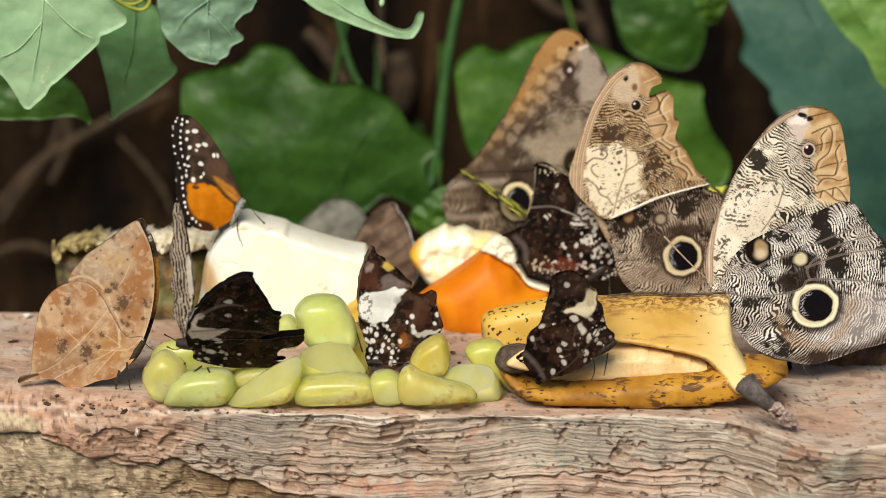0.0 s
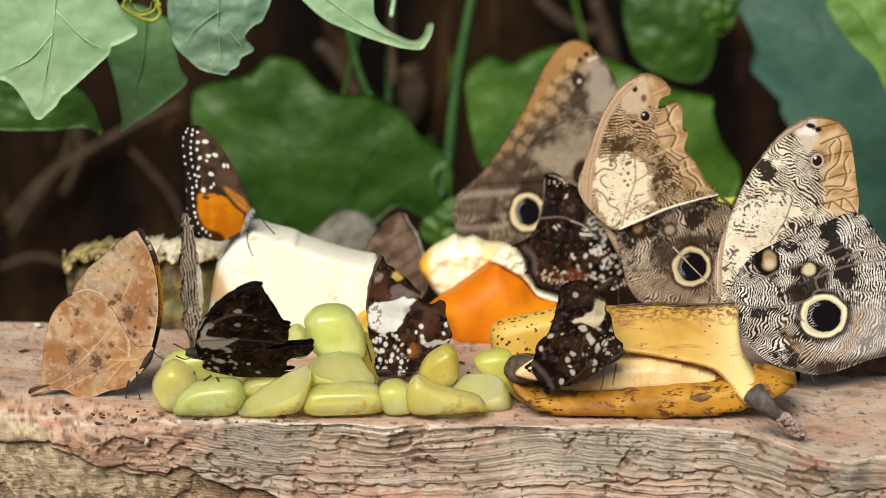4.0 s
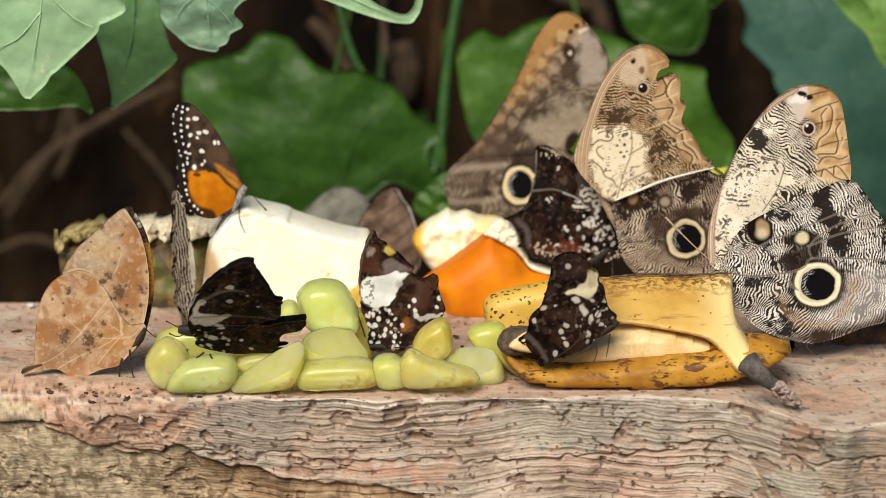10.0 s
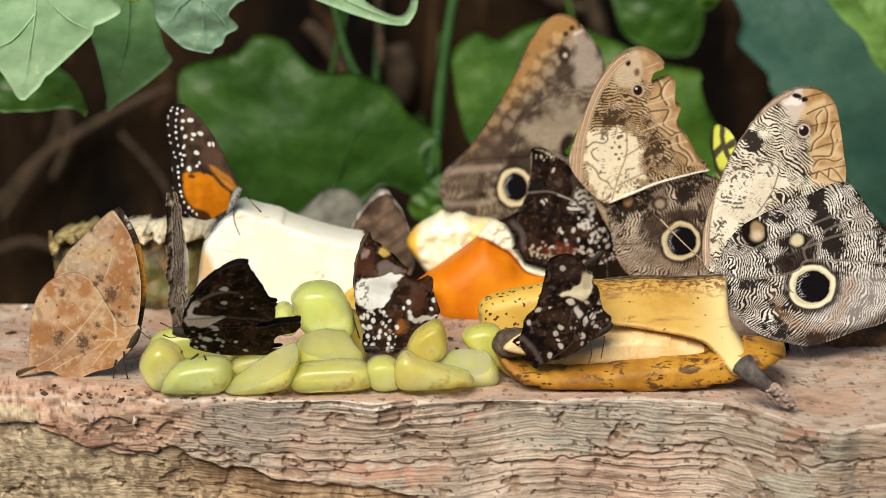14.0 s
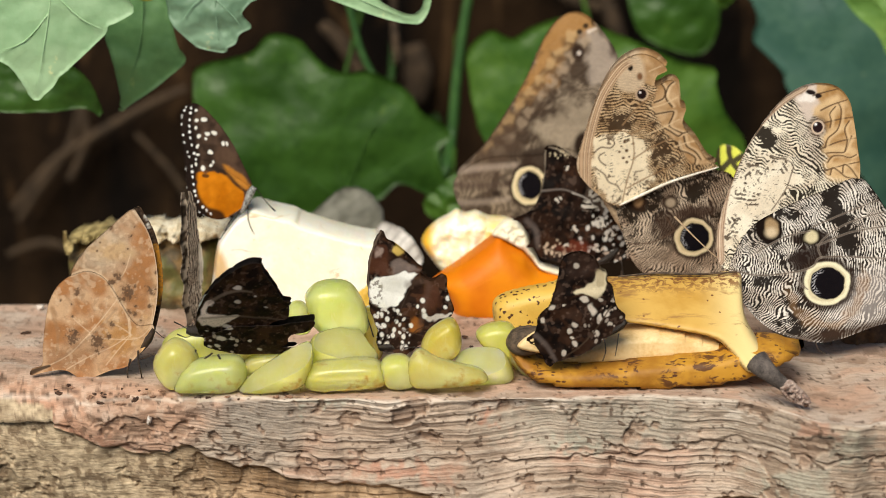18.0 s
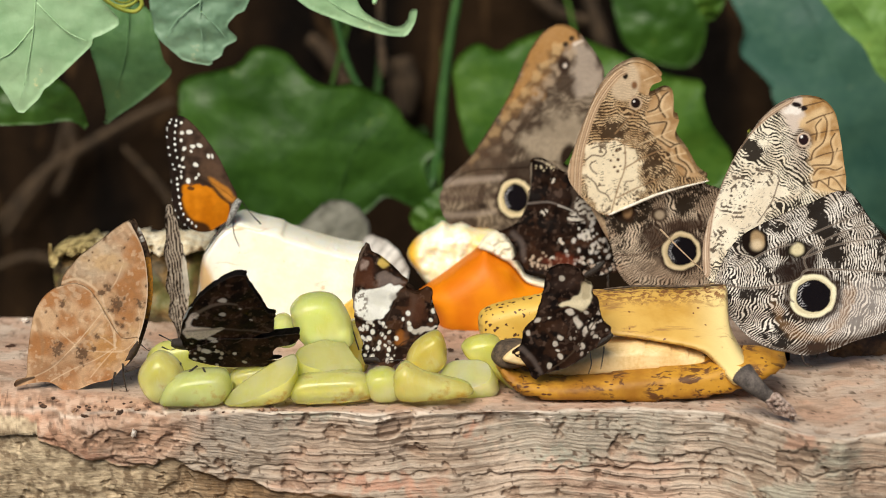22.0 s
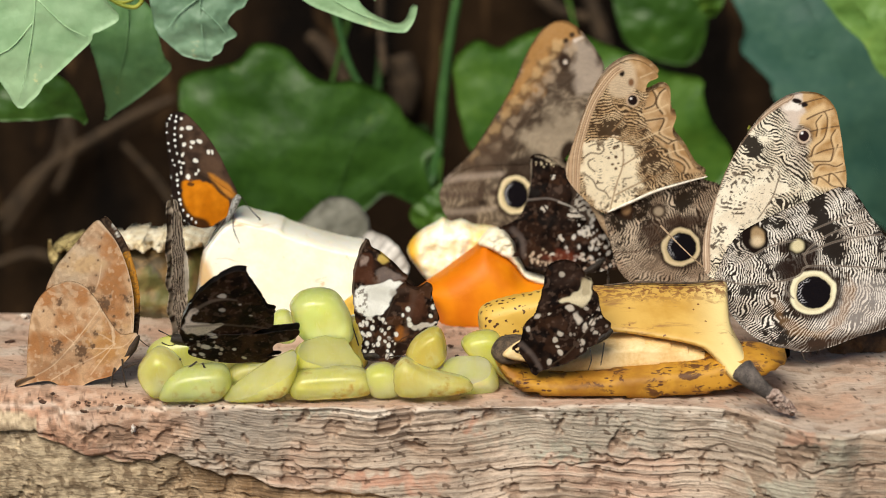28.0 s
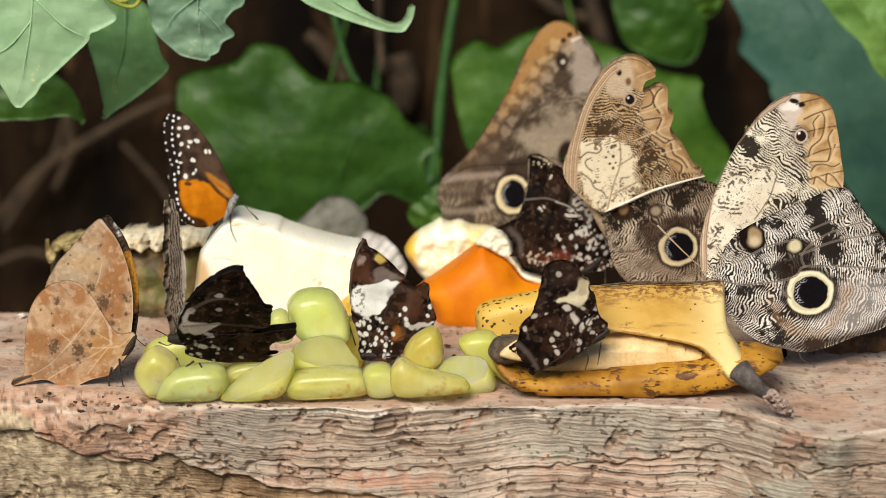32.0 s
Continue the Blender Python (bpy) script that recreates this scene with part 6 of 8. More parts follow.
def orange():
    m = Mat("orange_peel")
    c = m.mix(m.ramp(m.noise(0.05, 3), 0.35, 0.65), (0.6, 0.15, 0.001), (0.74, 0.24, 0.003))
    pm = m.done(c, 0.5, m.noise(1.1, 2), 0.12, spec=0.25)
    m = Mat("orange_flesh")
    c = m.mix(m.ramp(m.noise(0.3, 4, 0.6), 0.4, 0.65), (0.95, 0.9, 0.72), (0.92, 0.8, 0.48))
    c = m.mix(m.math("MULTIPLY", m.ramp(m.ring((3, 26), 8, 6, 20, m.warped(0.15, 4)), 1.2, 0.4), 0.8), c, (0.92, 0.68, 0.2))
    c = m.mix(m.ramp(m.axis(0), -20, -25), c, (0.9, 0.5, 0.05))
    fm = m.done(c, 0.25, m.noise(0.6, 3), 0.5, spec=0.5, Subsurface_Weight=0.2, Subsurface_Radius=(0.004, 0.002, 0.001), Subsurface_Scale=1.0)
    pith = plain("orange_pith", (0.8, 0.72, 0.5), (0.88, 0.82, 0.68), 0.3, 0.6)
    c = (16.6, -7.3)
    t = thing("orange_wedge", (c[0], 75, 0), "juicy orange wedge with its peel", "fruit")
    part("peel", pillow("peel", [(-7.2, 10.8), (-2.2, 15.1), (3.2, 18.8), (9.7, 23.6), (15.1, 27.6), (19.2, 30.4), (22.6, 28.2), (26.5, 25.9), (30.1, 23.3), (32.9, 19.3), (35.9, 16.4), (43.0, 15.2), (43.0, 7.9), (35.5, 0.2), (24.7, -5.2), (11.7, -6.2), (2.0, -2.2), (-0.7, 5.0), (-4.4, 9.0)], (c[0], 0), pm, 17, 10, 26, 1.0), t, at=(c[0], 62, 0))
    part("pulp", pillow("pulp", [(-10.3, 21.1), (-9.3, 25.1), (-5.4, 29.1), (0.1, 32.2), (3.4, 34.4), (6.7, 32.6), (11.1, 33.4), (16.1, 31.2), (22.0, 30.7), (26.4, 28.8), (28.6, 22.1), (20.9, 15.4), (9.9, 8.8), (-1.1, 8.9), (-7.2, 15.7)], (c[0], 0), fm, 9, 14, 22, 0.6, 0.2, 0.14), t, at=(c[0], 84, 0))
    part("pith", pillow("pith", [(16.6, 29.9), (18.7, 33.4), (21.8, 35.6), (24.8, 35.6), (27.7, 33.8), (30.3, 30.7), (31.2, 26.3), (33.3, 22.3), (35.4, 18.8), (42.7, 16.6), (44.0, 13.9), (38.7, 14.4), (34.2, 16.6), (31.1, 20.6), (28.2, 23.7), (24.3, 25.9), (20.4, 28.2)], (c[0], 0), pith, 4, 7, 26, 0.8, 0.35, 0.3), t, "white pith along the cut", at=(c[0], 56, 0))


def banana():
    m = Mat("banana_peel")
    c = m.mix(m.ramp(m.noise(0.05, 3), 0.35, 0.65), (0.52, 0.29, 0.035), (0.68, 0.44, 0.09))
    s = m.math("ADD", m.cells(0.42, m.warped(0.5, 2.6)), m.math("MULTIPLY", m.noise(0.5, 3), 0.35))
    sm = m.mix(m.math("MULTIPLY", m.ramp(s, 0.48, 0.4), m.ramp(m.noise(0.05, 2), 0.3, 0.42)), c, (0.07, 0.025, 0.008))
    spotted = m.done(sm, 0.5, m.noise(0.4, 4), 0.3)
    m = Mat("ripe_banana_peel")
    c = m.mix(m.ramp(m.noise(0.06, 4, 0.6), 0.35, 0.65), (0.3, 0.125, 0.008), (0.5, 0.25, 0.022))
    long = m.map(scale=(2.0, 1.5, 1), vec=m.warped(0.15, 3))
    s = m.math("MULTIPLY", m.ramp(m.noise(0.3, 4, 0.65, 0.5, long), 0.52, 0.59), m.ramp(m.noise(0.09, 3), 0.36, 0.55))
    c = m.mix(m.math("MULTIPLY", m.ramp(m.noise(0.14, 4), 0.5, 0.68), 0.6), c, (0.26, 0.1, 0.012))
    c = m.mix(m.math("MULTIPLY", s, 0.9), c, (0.07, 0.02, 0.006))
    c = m.mix(m.math("MULTIPLY", m.ramp(m.cells(0.55, long), 0.28, 0.18), m.ramp(m.noise(0.12, 2), 0.45, 0.55)), c, (0.08, 0.025, 0.008))
    ripe = m.done(c, 0.6, m.noise(0.4, 4), 0.3)
    m = Mat("banana_inner")
    c = m.mix(m.ramp(m.noise(0.05, 4, 0.6), 0.35, 0.65), (0.46, 0.245, 0.035), (0.6, 0.37, 0.09))
    c = m.mix(m.ramp(m.axis(0), *sorted(((84.1, 34)[0] - (72.1, -2.7)[0], (103.1, 26.2)[0] - (72.1, -2.7)[0]))), c, (0.78, 0.62, 0.28))
    c = m.mix(m.math("MULTIPLY", m.ramp(m.axis(2), [(72.1, 26.3)][0][1], [(72.5, 30.7)][0][1]), m.ramp(m.noise(0.45, 4, 0.65, 0.5), 0.46, 0.56)), c, (0.2, 0.08, 0.025))
    c = m.mix(m.math("MULTIPLY", m.ramp(m.cells(0.3, m.warped(0.2, 3)), 0.16, 0.1), m.ramp(m.noise(0.08, 2), 0.5, 0.56)), c, (0.16, 0.06, 0.02))
    c = m.mix(m.math("MULTIPLY", m.ramp(m.noise(0.16, 5, 0.65, 0.5, m.map(scale=(3, 1, 1))), 0.57, 0.68), 0.8), c, (0.3, 0.15, 0.05))
    inner = m.done(c, 0.5, m.noise(0.3, 4), 0.3)
    flesh = plain("banana_flesh", (0.66, 0.44, 0.18), (0.8, 0.6, 0.32), 0.12, 0.45)
    dark = plain("banana_tip", (0.03, 0.022, 0.018), (0.16, 0.11, 0.07), 0.4, 0.8, 0.5)
    c = (72.1, -2.7)
    t = thing("banana", (c[0], -35, 0), "overripe opened banana with speckled yellow peel", "fruit")
    A = (c[0], 0)
    part("lower_peel", pillow("lower_peel", [(20.2, 12), (21.8, 15.6), (29.4, 10), (42, 8), (53.7, 8.6), (71.2, 10.4), (90.6, 12), (106, 15.6), (116.8, 13.6), (123.2, 12), (116, 6.4), (98.6, -0), (77.2, -2.2), (57.7, -2), (38.2, -1.2), (26.5, 2)], A, ripe, 16, 14, 20, 0.8), t, "brown-speckled peel", at=(c[0], -45, 0))
    part("flesh", pillow("flesh", [(32.5, 7.2), (44.2, 12.7), (57.9, 16.7), (75.5, 17.7), (95.1, 13.3), (106.9, 10.2), (93.3, 7.2), (61.9, 5.4), (42.3, 4.6)], A, flesh, 13, 12, 16, 0.7), t, "soft cream banana flesh", at=(c[0], -38, 0))
    part("upper_peel", pillow("upper_peel", [(52.6, 29.6), (60.6, 30.8), (72.6, 31.5), (88.5, 31.2), (101.6, 31.7), (102.4, 27.7), (102.3, 20.6), (105.9, 14.1), (109.8, 9.7), (105.6, 7.1), (100.9, 6.5), (96.3, 10.8), (92.4, 14.1), (87.4, 15.6), (78.8, 16.9), (65.4, 18.6), (53.8, 20.3)], A, inner, 7, 6, 26, 0.6, shear=1.7), t, "folded-back pale yellow peel", at=(c[0], -74, 0))
    part("side_peel", pillow("side_peel", [(15.8, 14.8), (17.9, 19.4), (25.6, 22.1), (35.7, 24), (46.8, 26), (49.9, 17.3), (37.8, 7.9), (25.7, 4.3), (17.9, 6.4)], A, spotted, 9, 8, 16, 0.8), t, "yellow peel with small brown freckles", at=(c[0], 0, 0))
    part("stem", tube("stem", [(p[0] - c[0], y, p[1]) for p, y in zip([(102.1, 14.5), (105.5, 11.4), (110.5, 7.2), (117, 1.7)], (-79, -82, -82, -82))], (4.2, 3.3, 2.3, 1.6), plain("banana_stem_grey", (0.05, 0.042, 0.04), (0.17, 0.14, 0.125), 0.3, 0.75, 0.6), 11, 5), t, "dry dark stem", at=(c[0], 0, 0))
    part("stem_tip", pillow("stem_tip", [(109.3, 6.7), (112.6, 9), (115.6, 6.7), (118.3, 4), (119.9, 0.9), (116.9, 0.1), (113.5, 1.2), (110.8, 3.2)], A, plain("stem_tip", (0.22, 0.13, 0.1), (0.7, 0.55, 0.48), 0.5, 0.9, 1.0), 1.6, 1.6, 18, 0.7, 1.3, 0.9), t, "frayed pale stem tip", at=(c[0], -83, 0))
    part("blossom_end", pillow("blossom_end", [(19.6, 14.3), (21, 18.3), (25.2, 20.1), (31, 19.9), (34.8, 17.3), (33.9, 13.3), (28.1, 10.7), (22.3, 11.1)], A, dark, 6, 8, 10), t, "black blossom end", at=(c[0], -52, 0))
    part("split_end", pillow("split_end", [(23.3, 15.5), (26.3, 18.9), (30.7, 21.2), (34, 19.7), (35.5, 16.1), (34, 13.3), (27.9, 13.7)], A, flesh, 1.4, 3, 12, 0.6, 0.3, 0.3), t, "cream flesh in the split end", at=(c[0], -60, 0))
    part("peel_rim", tube("peel_rim", [(p[0] - c[0], -46, p[1]) for p in [(22.5, 14.7), (29.3, 9.9), (42, 7.9), (53.6, 8.5), (71.1, 10.3), (90.5, 11.9), (105.9, 15.5)]], (0.5, 0.8, 0.7, 0.5), plain("peel_rim_brown", (0.05, 0.018, 0.008), (0.2, 0.09, 0.03), 0.5, 0.6), 6, 6), t, "dark brown peel rim", at=(c[0], 0, 0))
    rim = [(p[0] - c[0], y, p[1]) for p, y in zip([(59.4, 31.5), (72.3, 32.2), (88, 31.9), (101.1, 32.4)], (0, 0, 0, 0))]
    part("peel_edge", tube("peel_edge", [(p[0], -74 + 1.7 * p[2] - 5, p[2]) for p in rim], (0.35, 0.5, 0.35), dark, 5, 6), t, "dried brown peel edge", at=(c[0], 0, 0))


# Brown lump added in place of the owl butterfly's shadow on the slab.
def owl_shade_lump():
    m = plain("owl_shade_brown", (0.06, 0.03, 0.015), (0.2, 0.1, 0.04), 0.1, 0.6, 0.5)
    o = [(141.5, -2.5), (145.4, 4.7), (155.6, 7.7), (170, 6.4), (180.5, 0.7), (178.7, -5.7), (160.2, -6.8), (145.7, -5.9)]
    c = pivot(o)
    t = thing("shade_lump", (c[0], 12, c[1]), "brown lump added where the owl butterfly's shadow darkens the slab", "fruit")
    part("skin", pillow("skin", o, c, m, 10, 14, 14, 0.7, 0.2), t)


def pivot(outline):
    return (sum(p[0] for p in outline) / len(outline), min(p[1] for p in outline))


melon(), rind_piece(), orange(), banana(), owl_shade_lump()


def grape_material(name, a, b, cut=False, clear=0.52):
    m = Mat(name)
    c = m.mix(m.ramp(m.noise(0.06, 3), 0.35, 0.65), a, b)
    own = m.node("ShaderNodeObjectInfo", {}, out="Random")
    c = m.mix(m.math("MULTIPLY", m.ramp(own, 0.4, 0.9), 0.4), c, (0.8, 0.72, 0.22))
    c = m.mix(m.math("MULTIPLY", m.ramp(own, 0.4, 0.05), 0.5), c, (0.66, 0.82, 0.38))
    c = m.mix(m.math("MULTIPLY", m.ramp(m.noise(0.08, 3, 0.5, 0.5), 0.4, 0.66), 0.4), c, (a[0] * 0.85, a[1] * 0.74, a[2] * 0.4))
    c = m.mix(m.math("MULTIPLY", m.ramp(m.noise(0.35, 3, 0.6, 1.0, m.map(scale=(1, 1, 3))), 0.5, 0.7), 0.22), c, (0.92, 0.92, 0.6))
    if cut:
        c = m.mix(m.math("MULTIPLY", m.ramp(m.noise(0.12, 4, 0.6), 0.55, 0.7), 0.85), c, (0.55, 0.3, 0.04))
    return m.done(c, 0.22, m.noise(0.25, 3), 0.15, spec=0.5, IOR=1.35, Subsurface_Weight=1.0, Subsurface_Radius=(0.009, 0.009, 0.003), Subsurface_Scale=1.0, Transmission_Weight=clear, Coat_Weight=0.15, Coat_Roughness=0.1)


GRAPES = [grape_material("grape_green", (0.74, 0.84, 0.2), (0.9, 0.95, 0.5)), grape_material("grape_pale", (0.8, 0.84, 0.22), (0.93, 0.94, 0.5), True),
          grape_material("grape_yellow", (0.7, 0.56, 0.1), (0.84, 0.72, 0.22), True), grape_material("grape_bruised", (0.8, 0.7, 0.2), (0.9, 0.85, 0.44), True)]


GRAPE_CUT = grape_material("grape_cut_flesh", (0.84, 0.9, 0.34), (0.95, 0.97, 0.62), False, 0.6)


def grape(outline, y, front, back, kind, label, full=0.9, cuts=()):
    at = (sum(p[0] for p in outline) / len(outline), min(p[1] for p in outline))
    t = new("grape", pillow("grape", outline, at, [GRAPES[kind], GRAPE_CUT], front, back, 16, full, 0.0, 0.09, 5, cuts))
    t.location = Vector((at[0], y, at[1])) * MM
    tagged(t, label, "grape", "grapes on the table")


W, H, B, Y = "whole pale green grape", "halved green grape with glassy flesh", "halved grape with pale browned flesh", "yellow-brown overripe grape with soft skin"
grape([(-49.4, 24.4), (-49.6, 27.5), (-46.4, 31.3), (-40.1, 32.7), (-33.8, 31.3), (-29.9, 26.1), (-28, 20.4), (-28.4, 13.9), (-36.3, 11.9), (-44.2, 13.9), (-48.1, 18.4)], -30, 9, 10, 0, W, 0.8)
grape([(-57.5, 18), (-55.5, 22.1), (-51.5, 22.7), (-48.6, 19), (-48.6, 11.8), (-54.6, 11.4)], -20, 5, 7, 0, H)
grape([(-47.9, 11.8), (-45.9, 16.2), (-37.7, 18.6), (-30.9, 18.2), (-27, 12.8), (-24.1, 8.8), (-27.1, 6.1), (-39.7, 5.3), (-47.5, 6.8)], -44, 7, 10, 0, H, 0.9, [((0.25, -0.55, 0.8), 0.35)])
grape([(-49.3, 4.5), (-46, 9.3), (-35.4, 10.5), (-24.8, 10.1), (-20.8, 5.9), (-22, 1.3), (-35.5, -0.1), (-47, 0.1)], -56, 6, 12, 1, H, 0.9)
grape([(-71.5, 1.1), (-68, 5.4), (-60.2, 11), (-52.5, 15.3), (-46.7, 16.9), (-45.9, 10.4), (-49.2, 2.5), (-56.5, 0.3), (-66.2, -0.3)], -58, 6, 11, 1, H, 0.9, [((-0.35, -0.6, 0.7), 0.3)])
grape([(-93.2, 2.9), (-89.2, 9.3), (-81.5, 11.9), (-70.9, 11.7), (-68.5, 4.9), (-73, 0.1), (-83.6, -0.3), (-92.3, 0.1)], -56, 7, 11, 1, H, 0.9)
grape([(-101, 7.3), (-99, 13.3), (-93.5, 17.3), (-86.8, 13.3), (-85, 5.3), (-90, 0.3), (-96.7, 0.3)], -50, 8, 10, 3, "cut grape with an amber bruise", 0.9)
grape([(-98.9, 9.7), (-95.8, 16.2), (-87, 17.8), (-71.3, 15.8), (-61.6, 9.7), (-65.6, 5.3), (-85.3, 4.1)], -36, 6, 10, 1, H, 0.9)
grape([(-70.9, 4.7), (-68.9, 8.8), (-61.1, 10.8), (-55.3, 10.2), (-59.2, 5.7), (-67.1, 1.7)], -44, 5, 8, 1, H, 0.9)
grape([(-23.1, 4.9), (-22.3, 10.5), (-16.1, 11.9), (-11.3, 8.5), (-11.9, 1.3), (-20, 0.5)], -56, 6, 10, 0, H, 0.9)
grape([(-13.8, 6), (-13, 11.9), (-9.4, 14.9), (-3.6, 11.5), (3.1, 9.5), (11.7, 7), (12.7, 3.2), (1.2, 1.6), (-11.3, 1.6)], -60, 6, 11, 3, B, 0.9)
grape([(-9.6, 10.8), (-6.6, 16.8), (1.2, 20.8), (4.3, 15.8), (3.9, 8.7), (-1.8, 5.1), (-7.6, 6.3)], -40, 7, 9, 2, Y, 0.8)
grape([(1.2, 2.8), (4.1, 10.4), (10.9, 11.8), (18.6, 10.8), (22.5, 2.8), (19.6, -0.4), (8.9, -0.8)], -48, 7, 10, 0, H, 0.9, [((-0.3, -0.5, 0.8), 0.4)])
grape([(9.4, 14.7), (12.9, 17.9), (19.7, 18.7), (23.7, 15.9), (27.6, 6.2), (31.8, -1.9), (28.7, -2.7), (20.8, 4.2), (12.9, 9.2)], -38, 6, 9, 0, "halved grape with bright green skin", 0.9)
grape([(-30.6, 18.5), (-26.6, 20.5), (-23.9, 14.4), (-23.1, 4.1), (-26.7, 1.6), (-29.5, 8.2)], -22, 5, 8, 2, Y, 0.7)


# ---- butterflies ----
def legs(t, sets, at, m=LEG, r=0.28):
    for pts in sets:
        part("leg", tube("leg", pts, (r * 1.3, r, r * 0.7), m, 5, 3, at), t, at=at)


def owl(at, y, fore, hind, marks, fine, body, label, feet, antenna=None, over=False, hem=None):
    o = (at[0], y, at[1])
    yf, yh = (y - 1.2, y + 0.4) if over else (y + 0.4, y - 1.2)
    t = thing("owl_butterfly", (at[0], y, body[-1][1]), label, "butterfly", "owl butterflies on the fruit")
    f = part("forewing", plate("forewing", fore, at, SCALES, 0.5, 0.3, fine, 0.4, paint=marks[0]), t, at=(at[0], yf, at[1]))
    h = part("hindwing", plate("hindwing", hind, at, SCALES, 0.5, 0.3, fine, 0.4, paint=marks[1]), t, at=(at[0], yh, at[1]))
    part("far_forewing", plate("far_forewing", [(p[0] + 1.0, p[1] - 0.6) for p in fore], at, SCALES, 0.5, 0.3, 20, 0.4, paint=marks[0]), t, at=(at[0], y + 6, at[1]), turn=(-2, 0, 0))
    part("far_hindwing", plate("far_hindwing", [(p[0] + 1.0, p[1] - 0.6) for p in hind], at, SCALES, 0.5, 0.3, 20, 0.4, paint=marks[1]), t, at=(at[0], y + 5, at[1]), turn=(-2, 0, 0))
    if hem:
        part("torn_edge", tube("torn_edge", [(p[0] - at[0], 0, p[1] - at[1]) for p in hem], (0.3, 0.6, 0.55, 0.4, 0.2), plain("torn_wing_edge", (0.7, 0.62, 0.5), (0.9, 0.86, 0.78), 0.6), 6, 5), t, "pale torn wing edge", at=(at[0], yf - 0.3, at[1]))
    part("body", tube("body", [(p[0] - at[0], 3, p[1] - at[1]) for p in body], (0.8, 1.7, 1.5, 0.7), TAN, 10, 5), t, "furry brown body", at=o)
    legs(t, feet, o)
    if antenna:
        part("antenna", tube("antenna", [(p[0] - at[0], p[2] - y, p[1] - at[1]) for p in antenna], (0.3, 0.22, 0.4), TAN, 5, 5), t, "thin pale antenna", at=o)
    return t


owl(OWL_A_PIVOT, -20,
    [(96, 33.3), (94.3, 42.4), (95.5, 51.5), (98.8, 61.6), (103.1, 72.6), (109.2, 83), (115.8, 91.1), (122.2, 95.7), (128.4, 97.3), (135.3, 96.1), (139.7, 91.5), (141.5, 84.6), (143, 74.6), (143.9, 64.6), (139.6, 50.5), (122.1, 38.4), (106.4, 31.8)],
    [(98.4, 32.3), (105.1, 46.5), (117.7, 54.5), (131.4, 60.2), (143.5, 64.2), (153.3, 52.5), (162.1, 38.4), (164.6, 25.1), (159.6, 14.7), (148.7, 11), (138.9, 7.3), (130.9, 5.7), (120.9, 7.7), (111.8, 11.8), (104.7, 19), (100.9, 26.1)],
    (owl_a_fore, owl_a_hind), 72, [(96.8, 34.6), (105.8, 31.6), (117.8, 23.5), (129.9, 15.3)],
    "owl butterfly with closed grey-brown marbled wings and yellow-ringed eyespot",
    [[(p[0], y, p[1]) for p, y in zip([(128.8, 8.7), (130, 3.6), (133, 2.4)], (-18, -22, -24))], [(p[0], y, p[1]) for p, y in zip([(132.8, 8.1), (136, 4), (135.4, 2.6)], (-14, -12, -12))]],
    [(*p, y) for p, y in zip([(102.1, 31.5), (95.3, 35.2), (88.4, 40.9), (80.7, 48.2)], (-18, -15, -10, -4))])
OWL_B_THING = owl(OWL_B_PIVOT, 40,
    [(48.9, 60.4), (51.3, 71.7), (55, 82.7), (59.4, 93.2), (64.5, 99.9), (71.7, 103.6), (78, 102), (82.4, 97.2), (78.7, 94.9), (78.1, 91.1), (83.1, 93.2), (86.3, 91.1), (87, 83.7), (89.1, 82.2), (87.8, 76.3), (91.4, 71), (93.6, 67.4), (96.4, 62.6), (100.4, 58.9), (90.2, 57), (78.7, 53), (68.4, 47.4), (63.1, 45.5), (55.7, 50.8)],
    [(63.1, 45.5), (68.3, 50.8), (80.8, 56.2), (93.3, 59.8), (100, 56.2), (106, 52.6), (105.9, 38), (104.9, 22.9), (101.5, 15.4), (87.8, 14.3), (75.1, 16.5), (68.7, 22.9), (65.4, 33.7)],
    (owl_b_fore, owl_b_hind), 66, [(57.5, 49.9), (63.9, 39.3), (70.3, 28.6), (76.8, 17.8)],
    "owl butterfly with torn brown and cream wings and a dark eyespot",
    [[(p[0], 38, p[1]) for p in [(64.4, 20.1), (64.9, 12.6), (64.1, 8.3)]]], None, True, [(64.2, 45.9), (72.5, 49.6), (81.9, 53.8), (92.3, 57), (100.8, 59.2)])
owl(OWL_C_PIVOT, 95,
    [(3.5, 45.7), (14.5, 57.6), (24.4, 72.5), (30.9, 83.6), (36.3, 95.7), (41.7, 104.5), (48.2, 108.7), (54.7, 106.7), (61.4, 99), (65.8, 91.3), (65.3, 82.5), (60.6, 72.5), (55.2, 61.4), (47.6, 51.3), (34.4, 44.6), (16.8, 42.3)],
    [(3.1, 44.6), (14.5, 52.4), (34.4, 53.5), (47.6, 55.8), (57.6, 46.8), (58.8, 31.1), (47.9, 22), (30.1, 22), (12.4, 24.3), (4, 34.5)],
    (owl_c, owl_c), 40, [(56.2, 47.8), (47.5, 36.6), (38.8, 27.6), (30, 20.8)], "brown owl butterfly with closed wings behind the orange",
    [[(p[0], 95, p[1]) for p in [(32.3, 24.3), (33.5, 8.4), (32.6, -12.2)]]])


